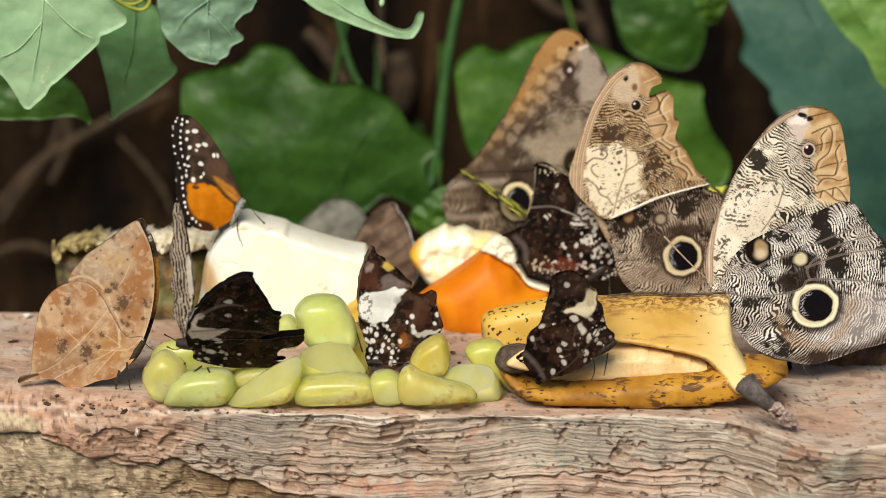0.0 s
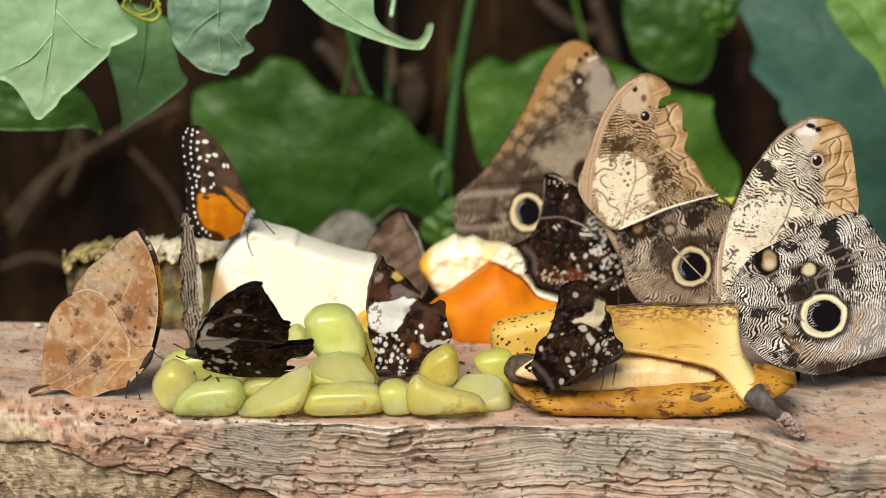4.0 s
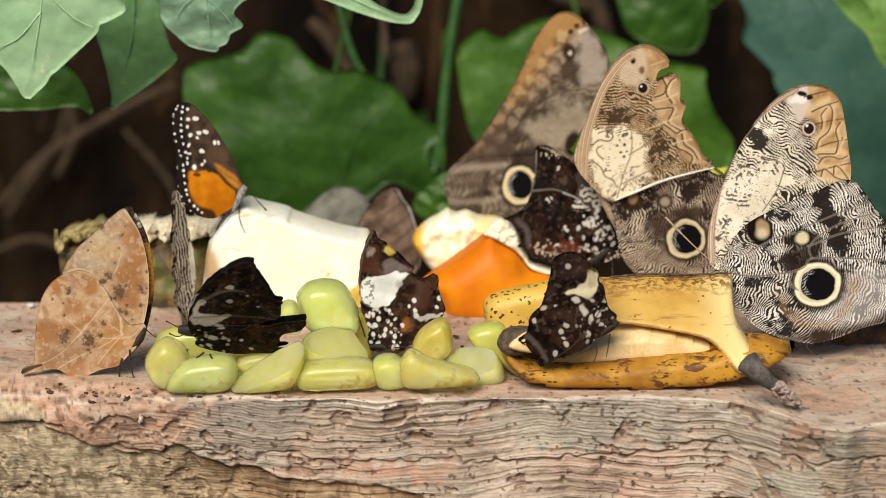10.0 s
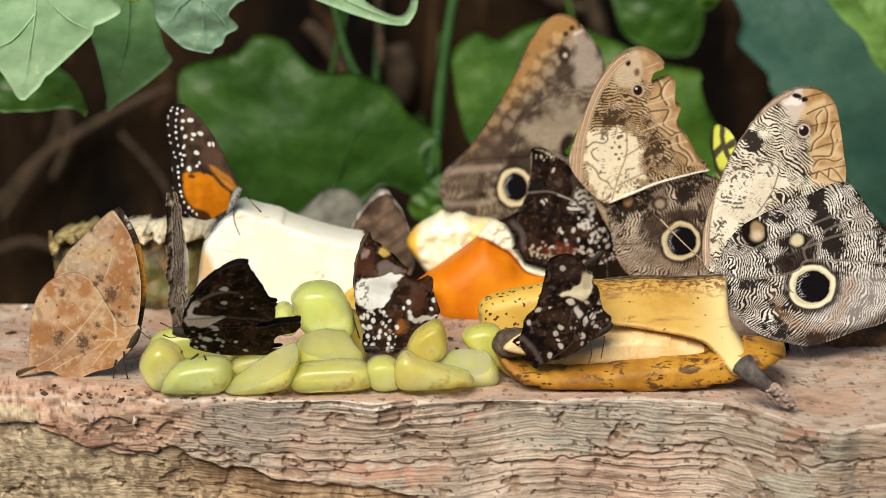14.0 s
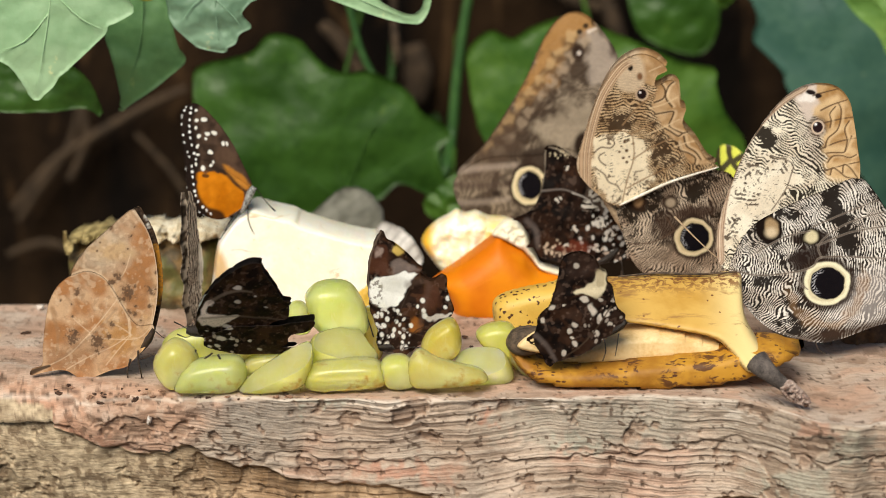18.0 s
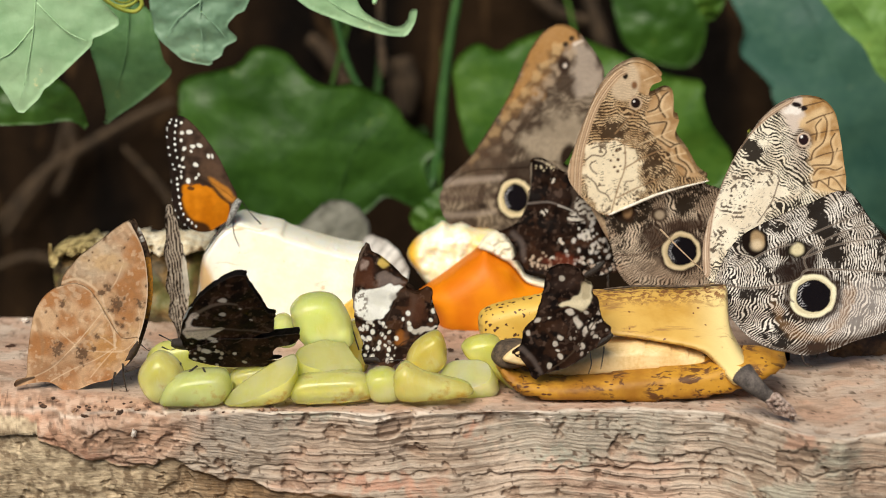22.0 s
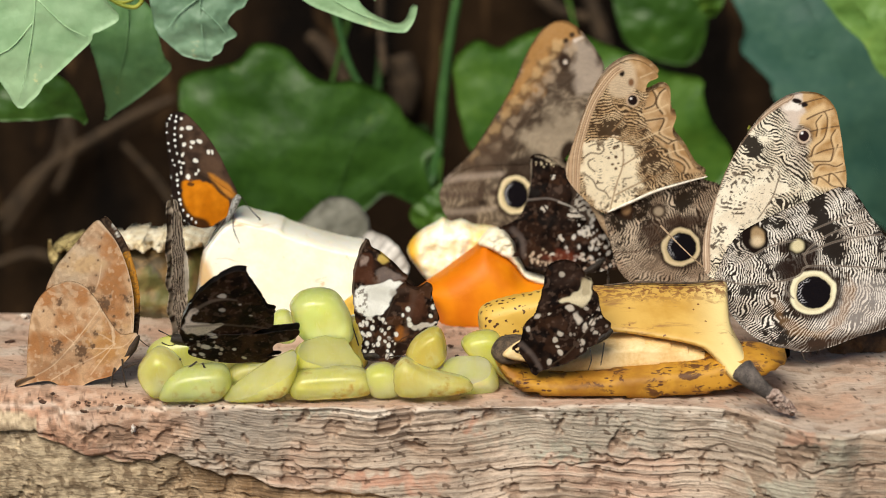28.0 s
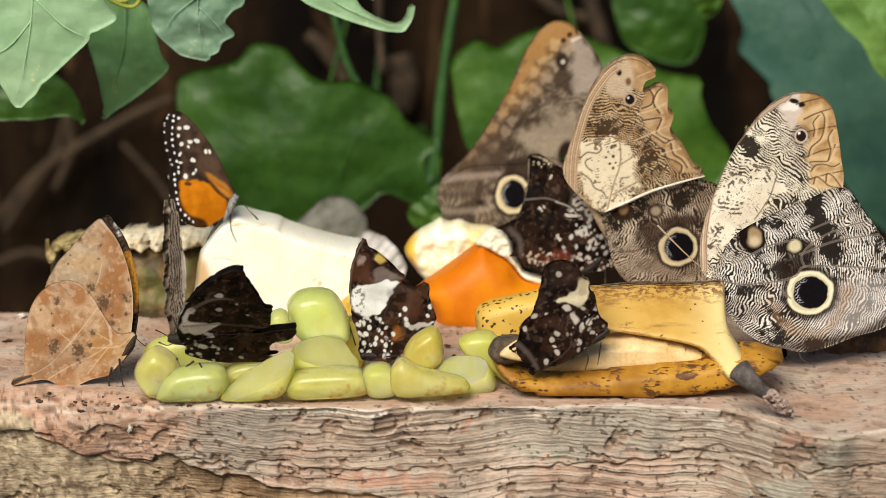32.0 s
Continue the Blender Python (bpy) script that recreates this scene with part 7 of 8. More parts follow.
def leaf_butterfly():
    t = thing("leaf_butterfly", (LEAFY_PIVOT[0], -35, 0), "dead-leaf butterfly with closed brown speckled wings", "butterfly")
    fore = [(-130.1, 35.9), (-125.5, 44.5), (-121.1, 48.8), (-115.9, 53.2), (-112.5, 56.3), (-108.1, 59.2), (-106.0, 57.0), (-102.7, 50.7), (-100.8, 43.1), (-100.1, 34.7), (-100.7, 26.7), (-102.5, 18.6), (-105.1, 11.6), (-110.1, 7.6), (-118.7, 14.7), (-124.2, 26.9)]
    hind = [(-135.3, 32.2), (-132.1, 35.3), (-128.7, 36.9), (-123.8, 37.9), (-119.0, 35.8), (-115.2, 30.8), (-112.1, 24.8), (-107.8, 18.7), (-102.5, 18.6), (-102.6, 15.0), (-105.5, 10.2), (-108.7, 7.0), (-112.0, 3.8), (-118.1, 2.4), (-124.7, -0.2), (-128.6, 0.0), (-133.2, 2.7), (-139.2, 2.4), (-145.5, 0.8), (-145.0, 3.2), (-141.4, 4.8), (-140.8, 10.9), (-139.7, 18.9), (-138.0, 27.0)]
    P = (LEAFY_PIVOT[0], -35, LEAFY_PIVOT[1])
    a = part("forewing", plate("forewing", fore, LEAFY_PIVOT, PAPERY_SCALES, 1.5, 0.3, 56, 0.4, paint=(leafy_paint, leafy_inside)), t, at=(P[0], -34.5, P[2]))
    b = part("hindwing", plate("hindwing", hind, LEAFY_PIVOT, PAPERY_SCALES, 1.5, 0.3, 56, 0.4, paint=(leafy_paint, leafy_inside)), t, at=(P[0], -36, P[2]))
    far = part("far_wing", plate("far_wing", [(p[0] + 1.4, p[1] + 0.2) for p in fore], LEAFY_PIVOT, PAPERY_SCALES, 1.5, 0.3, 30, 0.4, paint=(leafy_inside, leafy_paint)), t, at=(P[0], -31, P[2]))
    part("body", tube("body", [(p[0] - P[0], 1.5, p[1] - P[2]) for p in [(-102.4, 17.6), (-104.4, 13.5), (-107.8, 9.5), (-113.8, 5.4)]], (1.0, 1.8, 1.6, 0.6), LEG, 8, 4), t, at=P)
    legs(t, [[(p[0], -36, p[1]) for p in q] for q in ([(-107.7, 9.7), (-107.6, 5.3), (-106.6, -0.4)], [(-107.2, 6.7), (-99.9, 8.5), (-101.4, 1.6), (-100.2, -3.5)], [(-110.4, 6.7), (-111.6, 2.6), (-111.5, -1.4)])], P, LEG, 0.3)
    part("antenna", tube("antenna", [(p[0] - P[0], 0, p[1] - P[2]) for p in [(-102.4, 17.2), (-97.9, 13.5), (-92.7, 13.1)]], (0.2, 0.15, 0.25), LEG, 5, 4), t, at=P)
    return t, a, b, far


LEAF_BUTTERFLY = leaf_butterfly()


def mosaic(name, outline, y, marks, label, body, leg_sets, lean=0, group="dark butterflies on the fruit"):
    cx = sum(p[0] for p in outline) / len(outline)
    base = min(p[1] for p in outline)
    o = (cx, y, base)
    t = thing(name, o, label, "butterfly", group)
    part("wing", plate("wing", outline, (cx, base), GLOSSY_SCALES, 1.2, 0.3, 50, 1.1, 5, 0.55, paint=marks), t, at=(cx, y - 0.6, base))
    part("far_wing", plate("far_wing", [(p[0] + 0.3, p[1] - 0.4) for p in outline], (cx, base), GLOSSY_SCALES, 1.2, 0.3, 16, 0.7, 3, paint=marks), t, at=(cx, y + 3, base))
    part("body", tube("body", [(p[0] - cx, 1.2, p[1] - base) for p in body], (0.9, 1.5, 1.3, 0.5), CHITIN, 8, 4), t, at=o)
    legs(t, [[(p[0], y - 1, p[1]) for p in q] for q in leg_sets], o, CHITIN, 0.22)
    t.rotation_euler.x = radians(lean)
    return t


G_OUT = [(-22.7, 50.2), (-21.4, 46.8), (-18.5, 45.3), (-13.6, 41.1), (-10.7, 37.8), (-8.6, 36.4), (-9.6, 34.6), (-5.9, 32.4), (-1.9, 34.2), (-0.4, 32.3), (-0.6, 29.3), (0.5, 25.3), (1.9, 20.4), (-1.1, 18.0), (-3.1, 14.4), (-8.7, 9.5), (-13.6, 6.3), (-15.4, 4.7), (-19.7, 6.2), (-23.9, 6.8), (-25.2, 10.5), (-24.8, 14.5), (-26.7, 20.6), (-27.6, 25.7), (-27.8, 34.8), (-26.8, 41.2), (-24.7, 46.8)]
mosaic("mosaic_butterfly", G_OUT, -30, mosaic_g, "dark brown butterfly with a chalk-white wing band on the grapes", [(-24.5, 8.2), (-20.5, 8.2), (-16.6, 6.6)], [[(-15.6, 8.2), (-9.7, 8.2), (-2.8, 4.1)], [(-26, 12.3), (-28.4, 20.4), (-30.7, 25.4)]])
H_OUT = [(36.2, 62.9), (38.1, 64.6), (42.5, 63.7), (47.8, 59.8), (52.0, 57.7), (55.2, 52.9), (58.8, 49.6), (61.6, 44.2), (63.1, 38.8), (64.8, 33.4), (66.5, 28.0), (69.5, 24.7), (67.9, 20.8), (58.5, 19.5), (45.7, 19.6), (35.1, 21.9), (32.6, 25.8), (29.2, 25.9), (31.3, 29.3), (29.2, 32.8), (27.5, 35.9), (23.7, 36.8), (27.7, 38.2), (31.9, 41.0), (34.7, 46.6), (35.8, 52.0), (36.6, 57.3)]
mosaic("mosaic_butterfly", H_OUT, 50, mosaic_h, "near-black butterfly with pale dotted wings beside the orange", [(64, 25.1), (58.7, 20.7), (50.2, 18.5)], [[(65.1, 20.7), (65.6, 14.2), (65.3, 5.4)]])
I_OUT = [(38.0, 45.0), (40.1, 47.3), (44.6, 48.2), (48.8, 46.4), (51.4, 42.9), (53.3, 41.3), (53.7, 37.8), (55.3, 36.3), (56.1, 31.6), (57.2, 28.4), (59.9, 25.7), (58.0, 22.6), (52.3, 17.9), (46.6, 14.0), (40.9, 11.7), (36.3, 10.1), (34.2, 8.4), (32.3, 11.2), (30.4, 14.9), (26.6, 17.9), (27.9, 19.9), (29.4, 21.2), (30.4, 25.9), (32.3, 28.2), (34.2, 29.8), (35.5, 33.7), (37.0, 39.5)]
mosaic("mosaic_butterfly", I_OUT, -62, mosaic_i, "near-black butterfly with cream-marked wings on the banana", [(60.2, 24.2), (56.4, 21.3), (50.7, 18.3)], [[(57.4, 20.3), (56.9, 16.4), (56.2, 12.4)], [(52.6, 18.3), (53.1, 14.4), (52, 10.8)]])
J_OUT = [(-95.3, 54.6), (-93.6, 49.4), (-92.1, 44.1), (-91.0, 37.3), (-90.0, 29.2), (-89.3, 22.8), (-89.9, 16.0), (-90.7, 9.0), (-91.9, 3.2), (-93.4, 1.1), (-94.3, 5.8), (-95.7, 9.7), (-97.3, 12.7), (-96.3, 18.6), (-97.8, 22.9), (-96.8, 29.3), (-97.9, 35.7), (-96.7, 42.0), (-96.9, 48.3)]
NARROW = mosaic("narrow_butterfly", J_OUT, 25, narrow_paint, "brown streaked butterfly seen edge-on beside the melon", [(-90.9, 4.9), (-92.2, 2.8), (-93.5, 1.7)], [[(-91.5, 3.8), (-92.7, 0.2), (-92.3, -2.6)]])


def tiger():
    """Small butterfly with orange hindwing and white-dotted black borders."""
    P = (-74, 43.6)
    t = thing("orange_butterfly", (P[0], 42, P[1]), "small orange and black butterfly with white dots, on the melon", "butterfly")
    part("forewing", plate("forewing", [(-97.3, 79.2), (-96.4, 82.3), (-91.6, 83.2), (-85.4, 77.5), (-79.3, 68.6), (-75.2, 59.4), (-72.6, 52.2), (-79.5, 53.7), (-88.8, 60.1), (-95.1, 62.8), (-97.5, 69.6), (-98.2, 76)], P, SCALES, 0.8, 0.25, 44, 0.3, paint=tiger_paint), t, at=(P[0], 43, P[1]))
    part("hindwing", plate("hindwing", [(-95.5, 61.1), (-87.8, 62), (-79.5, 56.9), (-73, 51.3), (-74.8, 45.7), (-82.5, 40.2), (-88.8, 40.6), (-94, 44.5), (-96.7, 52.6)], P, SCALES, 0.8, 0.25, 44, 0.3, paint=tiger_paint), t, at=(P[0], 42, P[1]))
    part("far_wing", plate("far_wing", [(-98.4, 76.5), (-97.1, 81.4), (-92.3, 81.8), (-86.1, 76.1), (-79.9, 67.6), (-74.9, 52), (-82, 41.3), (-93.6, 44.5), (-96.6, 53.1)], P, SCALES, 0.8, 0.25, 20, 0.3, paint=tiger_paint), t, at=(P[0], 45.5, P[1]))
    part("body", tube("body", [(p[0] - P[0], 0, p[1] - P[1]) for p in [(-71.4, 52.2), (-72.9, 50), (-74.4, 46.6), (-76.5, 42.3)]], (1.0, 1.5, 1.2, 0.5), plain("dotted_body", (0.01, 0.01, 0.01), (0.5, 0.5, 0.48), 1.3, 0.6), 8, 4), t, "black body with white dots", at=(P[0], 41, P[1]))
    part("antenna", tube("antenna", [(p[0] - P[0], 0, p[1] - P[1]) for p in [(-70.9, 52.2), (-67.6, 47.2), (-63.9, 43)]], (0.2, 0.15, 0.3), CHITIN, 5, 4), t, at=(P[0], 41, P[1]))
    legs(t, [[(p[0], 41, p[1]) for p in q] for q in ([(-73.9, 46.8), (-74, 39.9), (-72, 34.4)], [(-76.4, 43.8), (-81.8, 36.7), (-85, 32.4)], [(-75.4, 44.2), (-79.6, 41), (-82.9, 35.6)])], (P[0], 41, P[1]), CHITIN, 0.22)


tiger()


def banded():
    """Black butterfly with a white band, lying on its side on the grapes; both wings hinge on the body."""
    h = (-86.2, 15.7)
    t = thing("banded_butterfly", (h[0], -50, h[1]), "black butterfly with white-banded wings on the grapes", "butterfly")
    fore = [(2.9, 5.3), (0.4, 11.6), (0.3, 17.4), (1.4, 23.1), (4.3, 30.2), (7.9, 36.4), (12.6, 41.3), (17.7, 44.7), (22.3, 44.9), (22.5, 42.6), (23.6, 39.9), (25.6, 36.0), (27.4, 32.1), (29.6, 27.0), (32.3, 25.4), (31.4, 22.7), (31.1, 16.9), (26.8, 15.5), (19.9, 10.1), (10.2, 5.2)]
    hind = [(2.5, 4.2), (4.5, 8.0), (12.3, 14.0), (25.8, 14.4), (35.5, 15.3), (39.7, 15.7), (40.4, 13.8), (38.2, 10.6), (33.4, 9.5), (31.2, 7.7), (31.4, 5.4), (29.4, 2.9), (34.2, 1.8), (33.2, 0.5), (25.4, -0.7), (13.9, -0.3), (5.3, 1.8)]
    wings = []
    for name, marks, lift in (("near_wing", (banded_under, banded_top), -0.7), ("far_wing", (banded_top, banded_under), 0.7)):
        wing = part(name, plate(name, fore, (0, 0), GLOSSY_SCALES, 1.0, 0.3, 50, 0.5, 4, 0.4, paint=marks), t)
        lower = part("hindwing", plate("hindwing", hind, (0, 0), GLOSSY_SCALES, 1.0, 0.3, 50, 0.5, 4, 0.4, paint=marks), wing)
        lower.location = (0, lift * MM, 0)
        wings.append(wing)
    near, far = wings
    part("body", tube("body", [(-3, 0, 4.6), (0, 0, 4.2), (7, 0, 3.6), (14, 0, 2.6), (20, 0, 1.4)], (1.2, 2.0, 2.2, 1.7, 0.7), CHITIN, 9, 4), t)
    legs(t, [[(p[0] - h[0], y, p[1] - h[1]) for p in q] for q, y in (([(-80, 13.6), (-85.1, 9), (-86, 1.1)], -6), ([(-78.1, 13.6), (-75.5, 9), (-70.9, 6.2)], -8), ([(-86.2, 13.3), (-87.4, 10.3), (-89.4, 7.7)], 0))], (0, 0, 0), CHITIN, 0.3)
    for o in t.children:
        if o.name.startswith("leg"):
            o.location = (0, 0, 0)
    for q in (([(-87.3, 18.9), (-89.9, 21.3), (-93.4, 23.2)]), ([(-87.3, 18.5), (-89.6, 17.7), (-92.5, 18.9)])):
        part("antenna", tube("antenna", [(p[0] - h[0], 0, p[1] - h[1]) for p in q], (0.2, 0.15, 0.3), CHITIN, 5, 4), t)
    return t, near, far


BANDED = banded()


def yellow(name, label, at, wide):
    """Yellow and black striped butterfly with two wings hinged at the body."""
    t = thing(name, at, label, "butterfly")
    m = Mat("yellow_wing")
    w = m.warped(0.2, 2)
    c = m.mix(m.noise(0.2, 3), (0.5, 0.52, 0.04), (0.74, 0.74, 0.12))
    k = m.cells(0.14, m.map((0, 0, 0), (0, radians(40), 0), (0.75, 1, 1.9), w), "DISTANCE_TO_EDGE")
    c = m.mix(m.ramp(k, 0.16, 0.09), c, (0.05, 0.04, 0.012))
    ym = m.done(c, 0.55, m.noise(0.8), 0.1)
    out = [(-2, 0), (-4, 8), (-3, 18), (1, 28), (6, 36), (11, 38), (13, 33), (12, 25), (15, 20), (19, 14), (19, 6), (14, 0), (7, -3)]
    out = [(x * wide, z) for x, z in out]
    a = part("near_wing", plate("near_wing", out, (0, 0), ym, 0.8, 0.25, 16, 0.3, 4), t)
    b = part("far_wing", plate("far_wing", out, (0, 0), ym, 0.8, 0.25, 16, 0.3, 4), t)
    part("body", tube("body", [(-5, 0, 2), (0, 0, 0), (8, 0, -1), (15, 0, -2)], (1.0, 1.7, 1.4, 0.5), CHITIN, 8, 4), t)
    return t, a, b


FLYER = yellow("yellow_butterfly", "yellow and black striped butterfly taking off behind the orange", ((38.6, 36.3)[0], 75, (38.6, 36.3)[1]), 1.05)
SITTER = yellow("yellow_butterfly", "yellow and black butterfly sitting behind the owl butterflies", ((126.1, 35.2)[0], 62, (126.1, 35.2)[1]), 1.15)


def resting(name, outline, y, label, a, b, inside, bow=1.0):
    at = pivot(outline)
    mats = []
    for tone, u, v in (("outside", a, b), ("inside", *inside)):
        m = Mat(name + "_" + tone)
        c = m.mix(m.ramp(m.noise(0.12, 4, 0.6, 0.5), 0.35, 0.65), u, v)
        z = m.math("SINE", m.math("MULTIPLY", m.axis(2, m.map(rot=(0, radians(-35), 0), vec=m.warped(0.15, 4))), 1.1))
        c = m.mix(m.math("MULTIPLY", m.ramp(z, 0.2, 0.9), 0.35 if name[0] == "b" else 0.15), c, tuple(q * 0.35 for q in u))
        mats.append(m.done(c, 0.8, m.noise(0.6), 0.2))
    t = thing(name, (at[0], y, at[1]), label, "butterfly")
    near = part("wing", plate("wing", outline, at, mats, bow, 0.4, 14, 0.8, 5, 0.6), t)
    far = part("far_wing", plate("far_wing", [(p[0] + 1.0, p[1] - 0.6) for p in outline], at, mats[::-1], bow, 0.4, 12, 0.8, 5, 0.6), t, at=(at[0], y + 3, at[1]))
    part("body", tube("body", [(-6, 1.5, 4), (0, 1.5, 3), (7, 1.5, 2)], (0.8, 1.8, 0.8), TAN, 8, 4), t)
    return t, near, far


resting("pale_butterfly", [(-60.9, 6.4), (-58.9, 11.3), (-53.5, 16.4), (-46.7, 21.8), (-42.3, 23.4), (-36.6, 21.7), (-31.1, 16.7), (-29.0, 11.1), (-31.4, 0.0), (-54.3, -2.3)], 190, "pale grey butterfly resting behind the melon", (0.17, 0.165, 0.13), (0.3, 0.29, 0.24), ((0.2, 0.2, 0.18), (0.3, 0.3, 0.27)))
BROWN = resting("brown_butterfly", [(-32.5, 20.5), (-30.6, 26.2), (-26.0, 32.6), (-21.1, 36.7), (-17.5, 37.5), (-15.3, 33.9), (-12.2, 28.8), (-9.6, 21.5), (-8.3, 13.4), (-9.7, 3.1), (-21.5, -1.5), (-29.3, 5.5)], 110, "brown banded butterfly with pale wing insides behind the orange", (0.08, 0.045, 0.026), (0.2, 0.13, 0.09), ((0.34, 0.3, 0.27), (0.7, 0.66, 0.62)))


# ---- crumbs, seeds and droppings on the wood ----
CRUMB = [plain("crumb_dark", (0.03, 0.015, 0.01), (0.1, 0.05, 0.03), 1.0, 0.9), plain("crumb_chalk", (0.62, 0.52, 0.44), (0.85, 0.8, 0.75), 1.0, 0.8), plain("crumb_bark", (0.2, 0.1, 0.06), (0.4, 0.24, 0.16), 1.0, 0.9)]


def crumb(p, r, kind, label, group, squash=0.6):
    bm = bmesh.new()
    bmesh.ops.create_icosphere(bm, subdivisions=2, radius=1)
    for v in bm.verts:
        v.co *= 1 + 0.75 * noise.noise(v.co * 1.5 + Vector(p))
        v.co = Vector((v.co.x * r[0], v.co.y * r[1], v.co.z * r[1] * squash)) * MM
    me = bpy.data.meshes.new("crumb")
    bm.to_mesh(me)
    bm.free()
    me.materials.append(CRUMB[kind])
    ob = new("crumb", me)
    ob.location = Vector(p) * MM
    ob.rotation_euler.z = p[0]
    tagged(ob, label, "crumb", group)


for q, r, k in zip([(-156.6, 28.6), (-157, 69.3), (5.8, 14), (8.1, -1), (117.9, -85.6), (-121.1, -64.3), (-116.8, -71.5), (-109.5, -73.6), (-105.4, -67.9), (-99.7, -64.3), (-130.5, -48.1)], ((2.2, 1.0), (1.8, 1.6), (1.3, 0.9), (1.0, 0.7), (1.6, 0.8), (2.6, 0.9), (1.8, 0.8), (2.2, 0.8), (2.8, 1.0), (1.6, 0.7), (1.4, 0.8)), (0, 1, 0, 0, 0, 2, 0, 2, 0, 2, 0)):
    crumb((q[0], q[1], 0.8), r, k, ("dark crumb lying on the wooden slab", "chalky white pebble on the wooden slab", "bark crumb on the wooden slab")[k], "crumbs on the wood")
for q, r in zip([(-76.8, -17.1), (-102.1, -8.9), (-77.9, -15.1)], ((1.6, 1.7), (2.7, 1.0), (1.0, 1.2))):
    crumb((q[0], -57.5, q[1]), (r[0], 0.9), 1, "chalky white dropping stuck to the slab", "droppings on the slab", r[1] * 1.6)
rng = random.Random(4)
for i in range(34):
    u = rng.random()
    x, y = -135 + 80 * u + rng.uniform(-6, 6), -52 - 10 * u + rng.uniform(-8, 5)
    s = rng.uniform(0.3, 1.1)
    crumb((x, y, 0.25), (s * 1.5, s), rng.choice((0, 2, 2)), "tiny bark crumb on the slab edge", "bark crumbs on the slab edge")

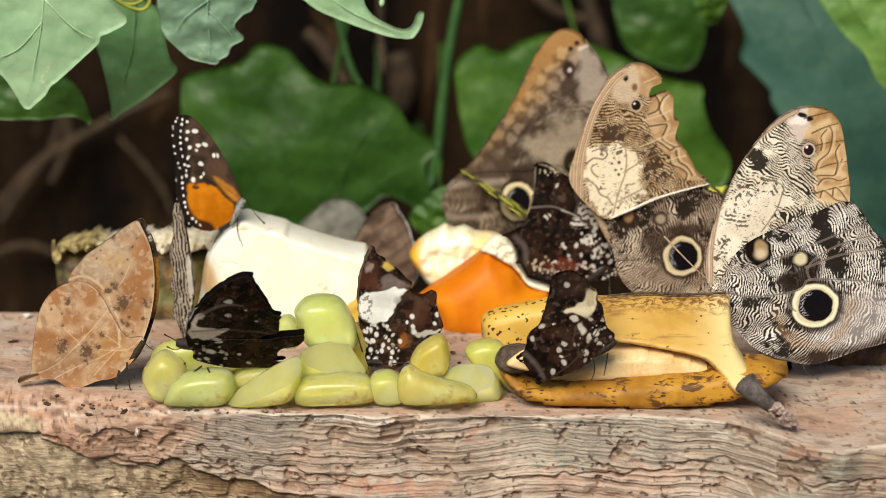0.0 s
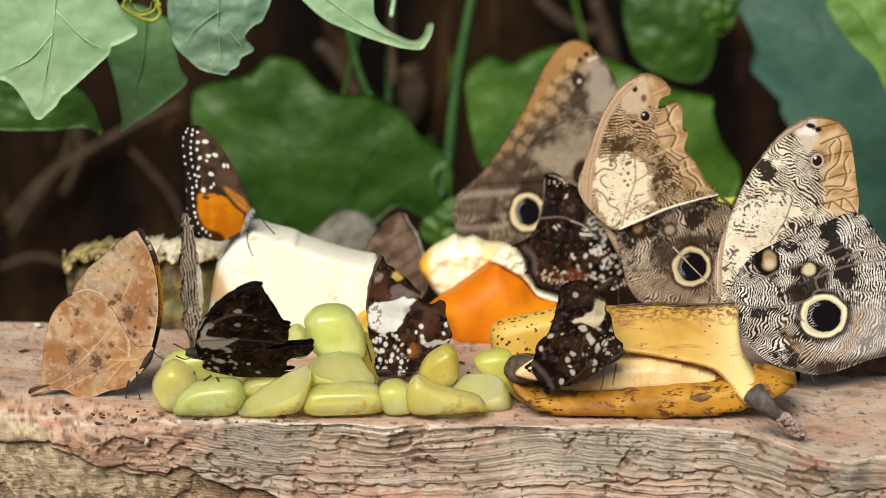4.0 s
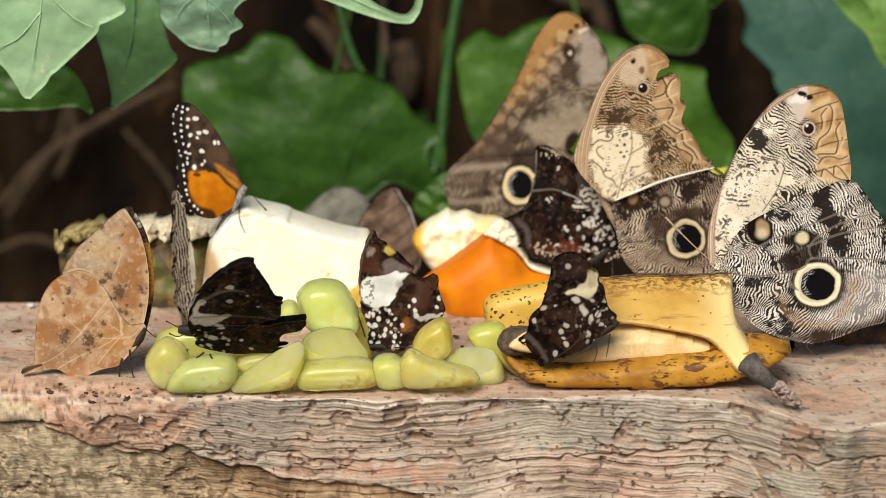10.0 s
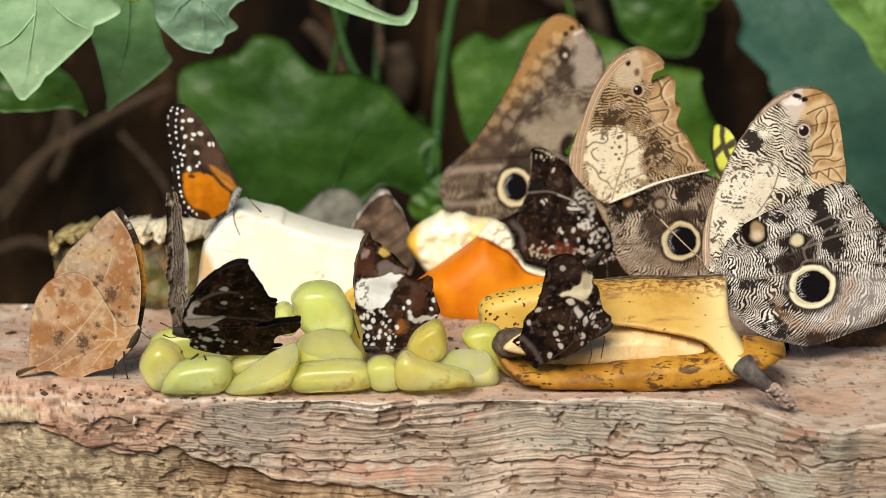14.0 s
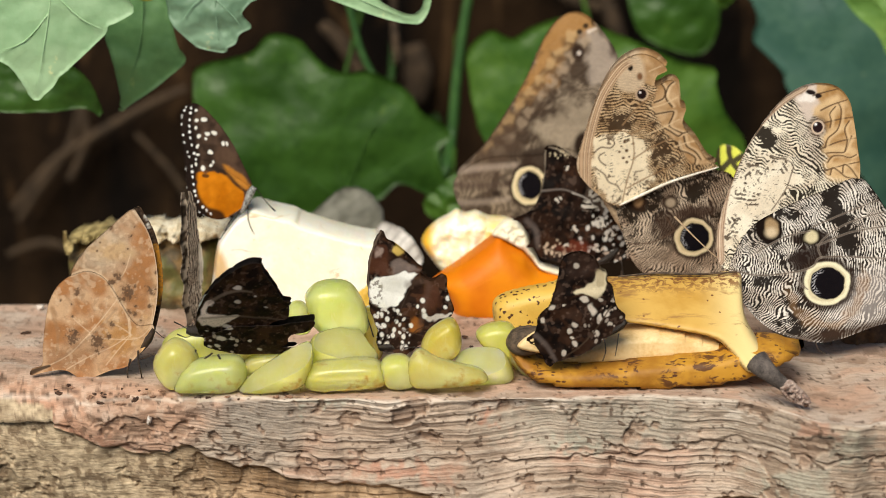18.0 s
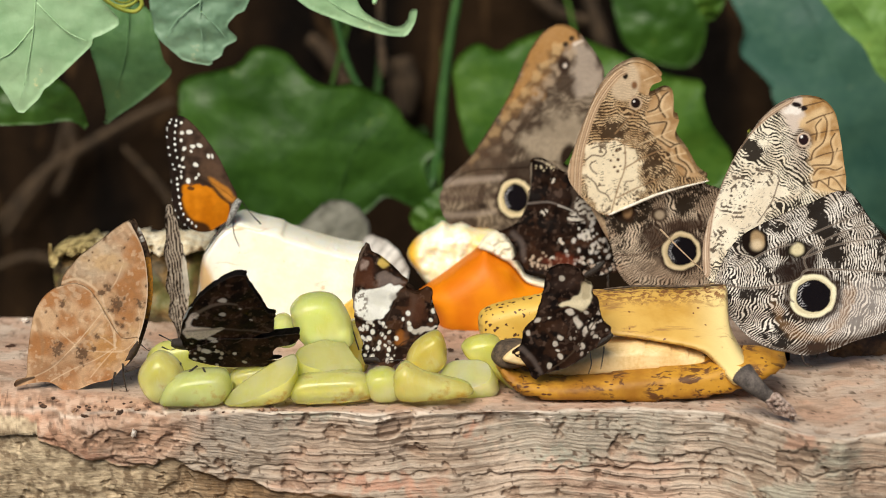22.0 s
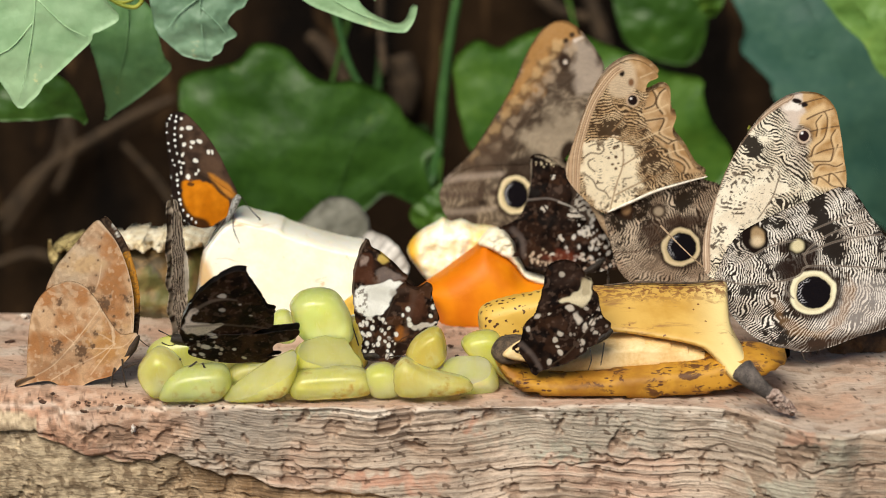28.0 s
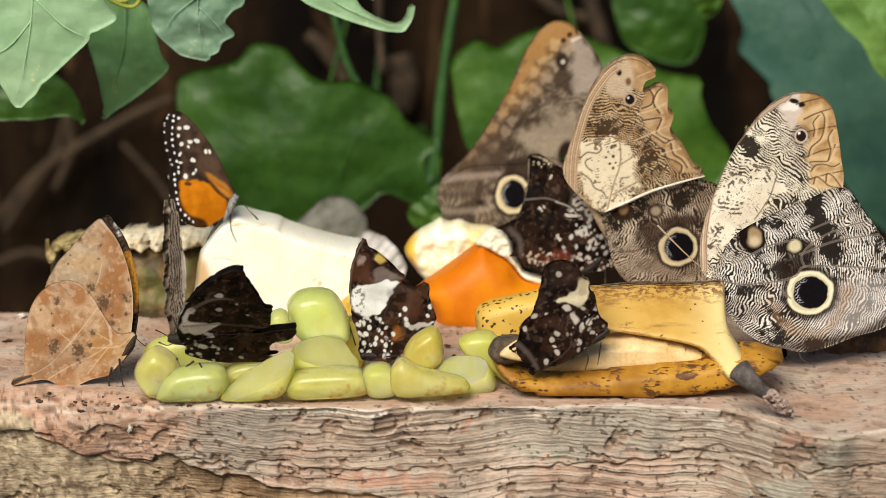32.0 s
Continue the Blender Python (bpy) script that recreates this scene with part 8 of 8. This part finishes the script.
def motions():
    t, near, far = BANDED
    shut, flat, up = 37, 103, -12

    def swing(ob, keys, dy):
        folded = lambda a: max(0.0, min(1.0, 1 - abs(a - shut) / 40))
        walk(ob, [(s, pose(0, (dy + 4 * math.sin(radians(a))) * MM, (4 - 4 * math.cos(radians(a)) - 4.4 * folded(a)) * MM, a, 1 * folded(a), 4)) for s, a in keys])
    swing(near, ((0, shut), (22.9, shut), (23.1, 44), (23.2, 66), (23.3, 88), (23.4, flat), (24.5, flat), (24.6, 86), (24.7, 68), (24.8, 80), (24.9, 50), (25.0, shut), (32, shut)), -1.2)
    swing(far, ((0, shut - 2), (22.9, shut - 2), (23.0, 28), (23.1, 20), (23.2, 6), (23.3, 2), (23.4, up), (24.6, up), (24.8, up + 6), (24.9, 6), (25.0, 24), (25.1, shut - 2), (32, shut - 2)), 1.2)
    # the yellow butterflies fan their wings; one takes off
    for bug, left, right in ((FLYER, ((0, -58), (0.2, -45), (0.4, -16), (0.6, -26), (0.8, -68), (1.0, -74), (1.2, -60), (1.4, -22), (1.55, -65), (1.7, -15), (1.85, -70), (2.0, -15), (2.2, -70), (2.4, -10), (32, -10)),
                              ((0, 46), (0.2, 34), (0.4, 20), (0.6, 14), (0.8, 50), (1.0, 56), (1.2, 42), (1.4, 10), (1.55, 65), (1.7, 15), (1.85, 70), (2.0, 15), (2.2, 70), (2.4, 10), (32, 10))),
                             (SITTER, ((0, -66), (13.2, -66), (13.6, -44), (13.9, -36), (14.2, -40), (14.5, -72), (16.5, -74), (17.2, -68), (17.5, -42), (17.8, -36), (18.1, -68), (18.4, -12), (18.7, -6), (32, -6)),
                              ((0, 16), (13.2, 16), (13.6, 62), (13.9, 54), (14.2, 58), (14.5, 60), (16.5, 62), (17.2, 62), (17.5, 56), (17.8, 54), (18.1, 60), (18.4, 50), (18.7, 6), (32, 6)))):
        for ob, keys in ((bug[1], left), (bug[2], right)):
            walk(ob, [(q, pose(0, 0, 0, ang, 0, 0)) for q, ang in keys])
    o = FLYER[0].location.copy()
    walk(FLYER[0], [(0, pose(*o, 0, 8, 78)), (0.2, pose(*o, 0, 2, 60)), (0.4, pose(*o, 0, -6, 44)), (0.6, pose(*o, 0, -14, 46)), (0.8, pose(*o, 0, -22, 66)), (1.0, pose(*o, 0, -14, 72)), (1.2, pose(*o, 0, -6, 60)), (1.4, pose(*o, 0, -10, 44)),
                    (1.6, pose(o.x - 0.002, o.y, o.z + 0.008, 0, -36, 66)), (1.8, pose(o.x - 0.04, o.y + 0.01, o.z + 0.05, 0, -20, 90)),
                    (2.0, pose(o.x - 0.03, o.y + 0.06, o.z + 0.095, 0, -20, 90)), (2.4, pose(o.x - 0.05, 0.3, 0.42, 0, -10, 90)), (3.4, pose(o.x - 0.05, 0.72, 0.5, 0, -10, 90)), (32, pose(o.x - 0.05, 0.72, 0.5, 0, -10, 90))])
    o = SITTER[0].location.copy()
    walk(SITTER[0], [(q, pose(o.x + dx * MM, o.y, o.z, 0, -32 + 8 * k, 70 - 34 * k)) for q, k, dx in ((0, 0, 0), (13.2, 0, 0), (13.7, 1, -3), (14.5, 1, -3), (16.5, 1, -3), (18.0, 1, -3), (18.6, 0, 0), (32, 0, 0))])
    # the brown butterfly opens its near wing
    walk(BROWN[1], [(s, pose(0, 0, 0, q, 0, 0)) for s, q in ((0, 0), (13.9, 0), (14.3, 62), (16.5, 66), (32, 66))])
    f = BROWN[2].location.copy()
    walk(BROWN[2], [(s, pose(*f, q, q * 0.5, 0)) for s, q in ((0, 0), (13.9, 0), (14.3, -52), (16.5, -58), (32, -58))])
    # the dead-leaf butterfly shifts its wings
    t, fore, hind, far = LEAF_BUTTERFLY
    lean = ((0, 5), (2, 2), (6, 0), (9, 0), (13, -3.5), (16.5, 0), (19, 0), (22, 4), (24.3, 5), (25, -9), (28, -8), (32, -6))
    f, h = fore.location.copy(), hind.location.copy()
    walk(fore, [(s, pose(*f, 0, q, 0)) for s, q in lean])
    walk(hind, [(s, pose(*h, 0, q * 0.2, 0)) for s, q in lean])
    f = far.location.copy()
    walk(far, [(s, pose(f.x + dx * MM, f.y, f.z, 0, q, 0)) for s, q, dx in ((0, 5, 0), (2, 2, 0), (6, 0, 0), (9, 0, 0), (13, -3, 0), (16.5, 0, 0), (19, 0, 0), (22, 4, 0), (24.3, 5, 0), (24.6, 6, 2.5), (24.8, 5, 2.5), (25, -7, 0.5), (28, -7, 0), (32, -5, 0))])
    # the torn owl butterfly sways on its feet
    f = OWL_B_THING.location.copy()
    walk(OWL_B_THING, [(s, pose(*f, lean, roll, 0)) for s, roll, lean in ((0, 0, 0), (7.1, 0, 0), (7.5, 1.8, 2), (17.1, 1.8, 3), (17.5, -1.6, 9), (18.5, -1.3, 8), (19.0, 1.1, 6), (23.0, 0.9, 6), (23.5, 0, 7), (32, 0, 6))])
    # the narrow butterfly turns a little on its feet
    f = NARROW.location.copy()
    walk(NARROW, [(s, pose(*f, 0, q, z)) for s, z, q in ((0, 0, 0), (3, 25, 0), (6, 0, 0), (10, 25, 0), (13, 45, 1), (16.5, 50, 2), (19, 50, 2), (23, 10, -1), (25, 30, 0), (28, 45, 2), (32, 45, 2))])


motions()
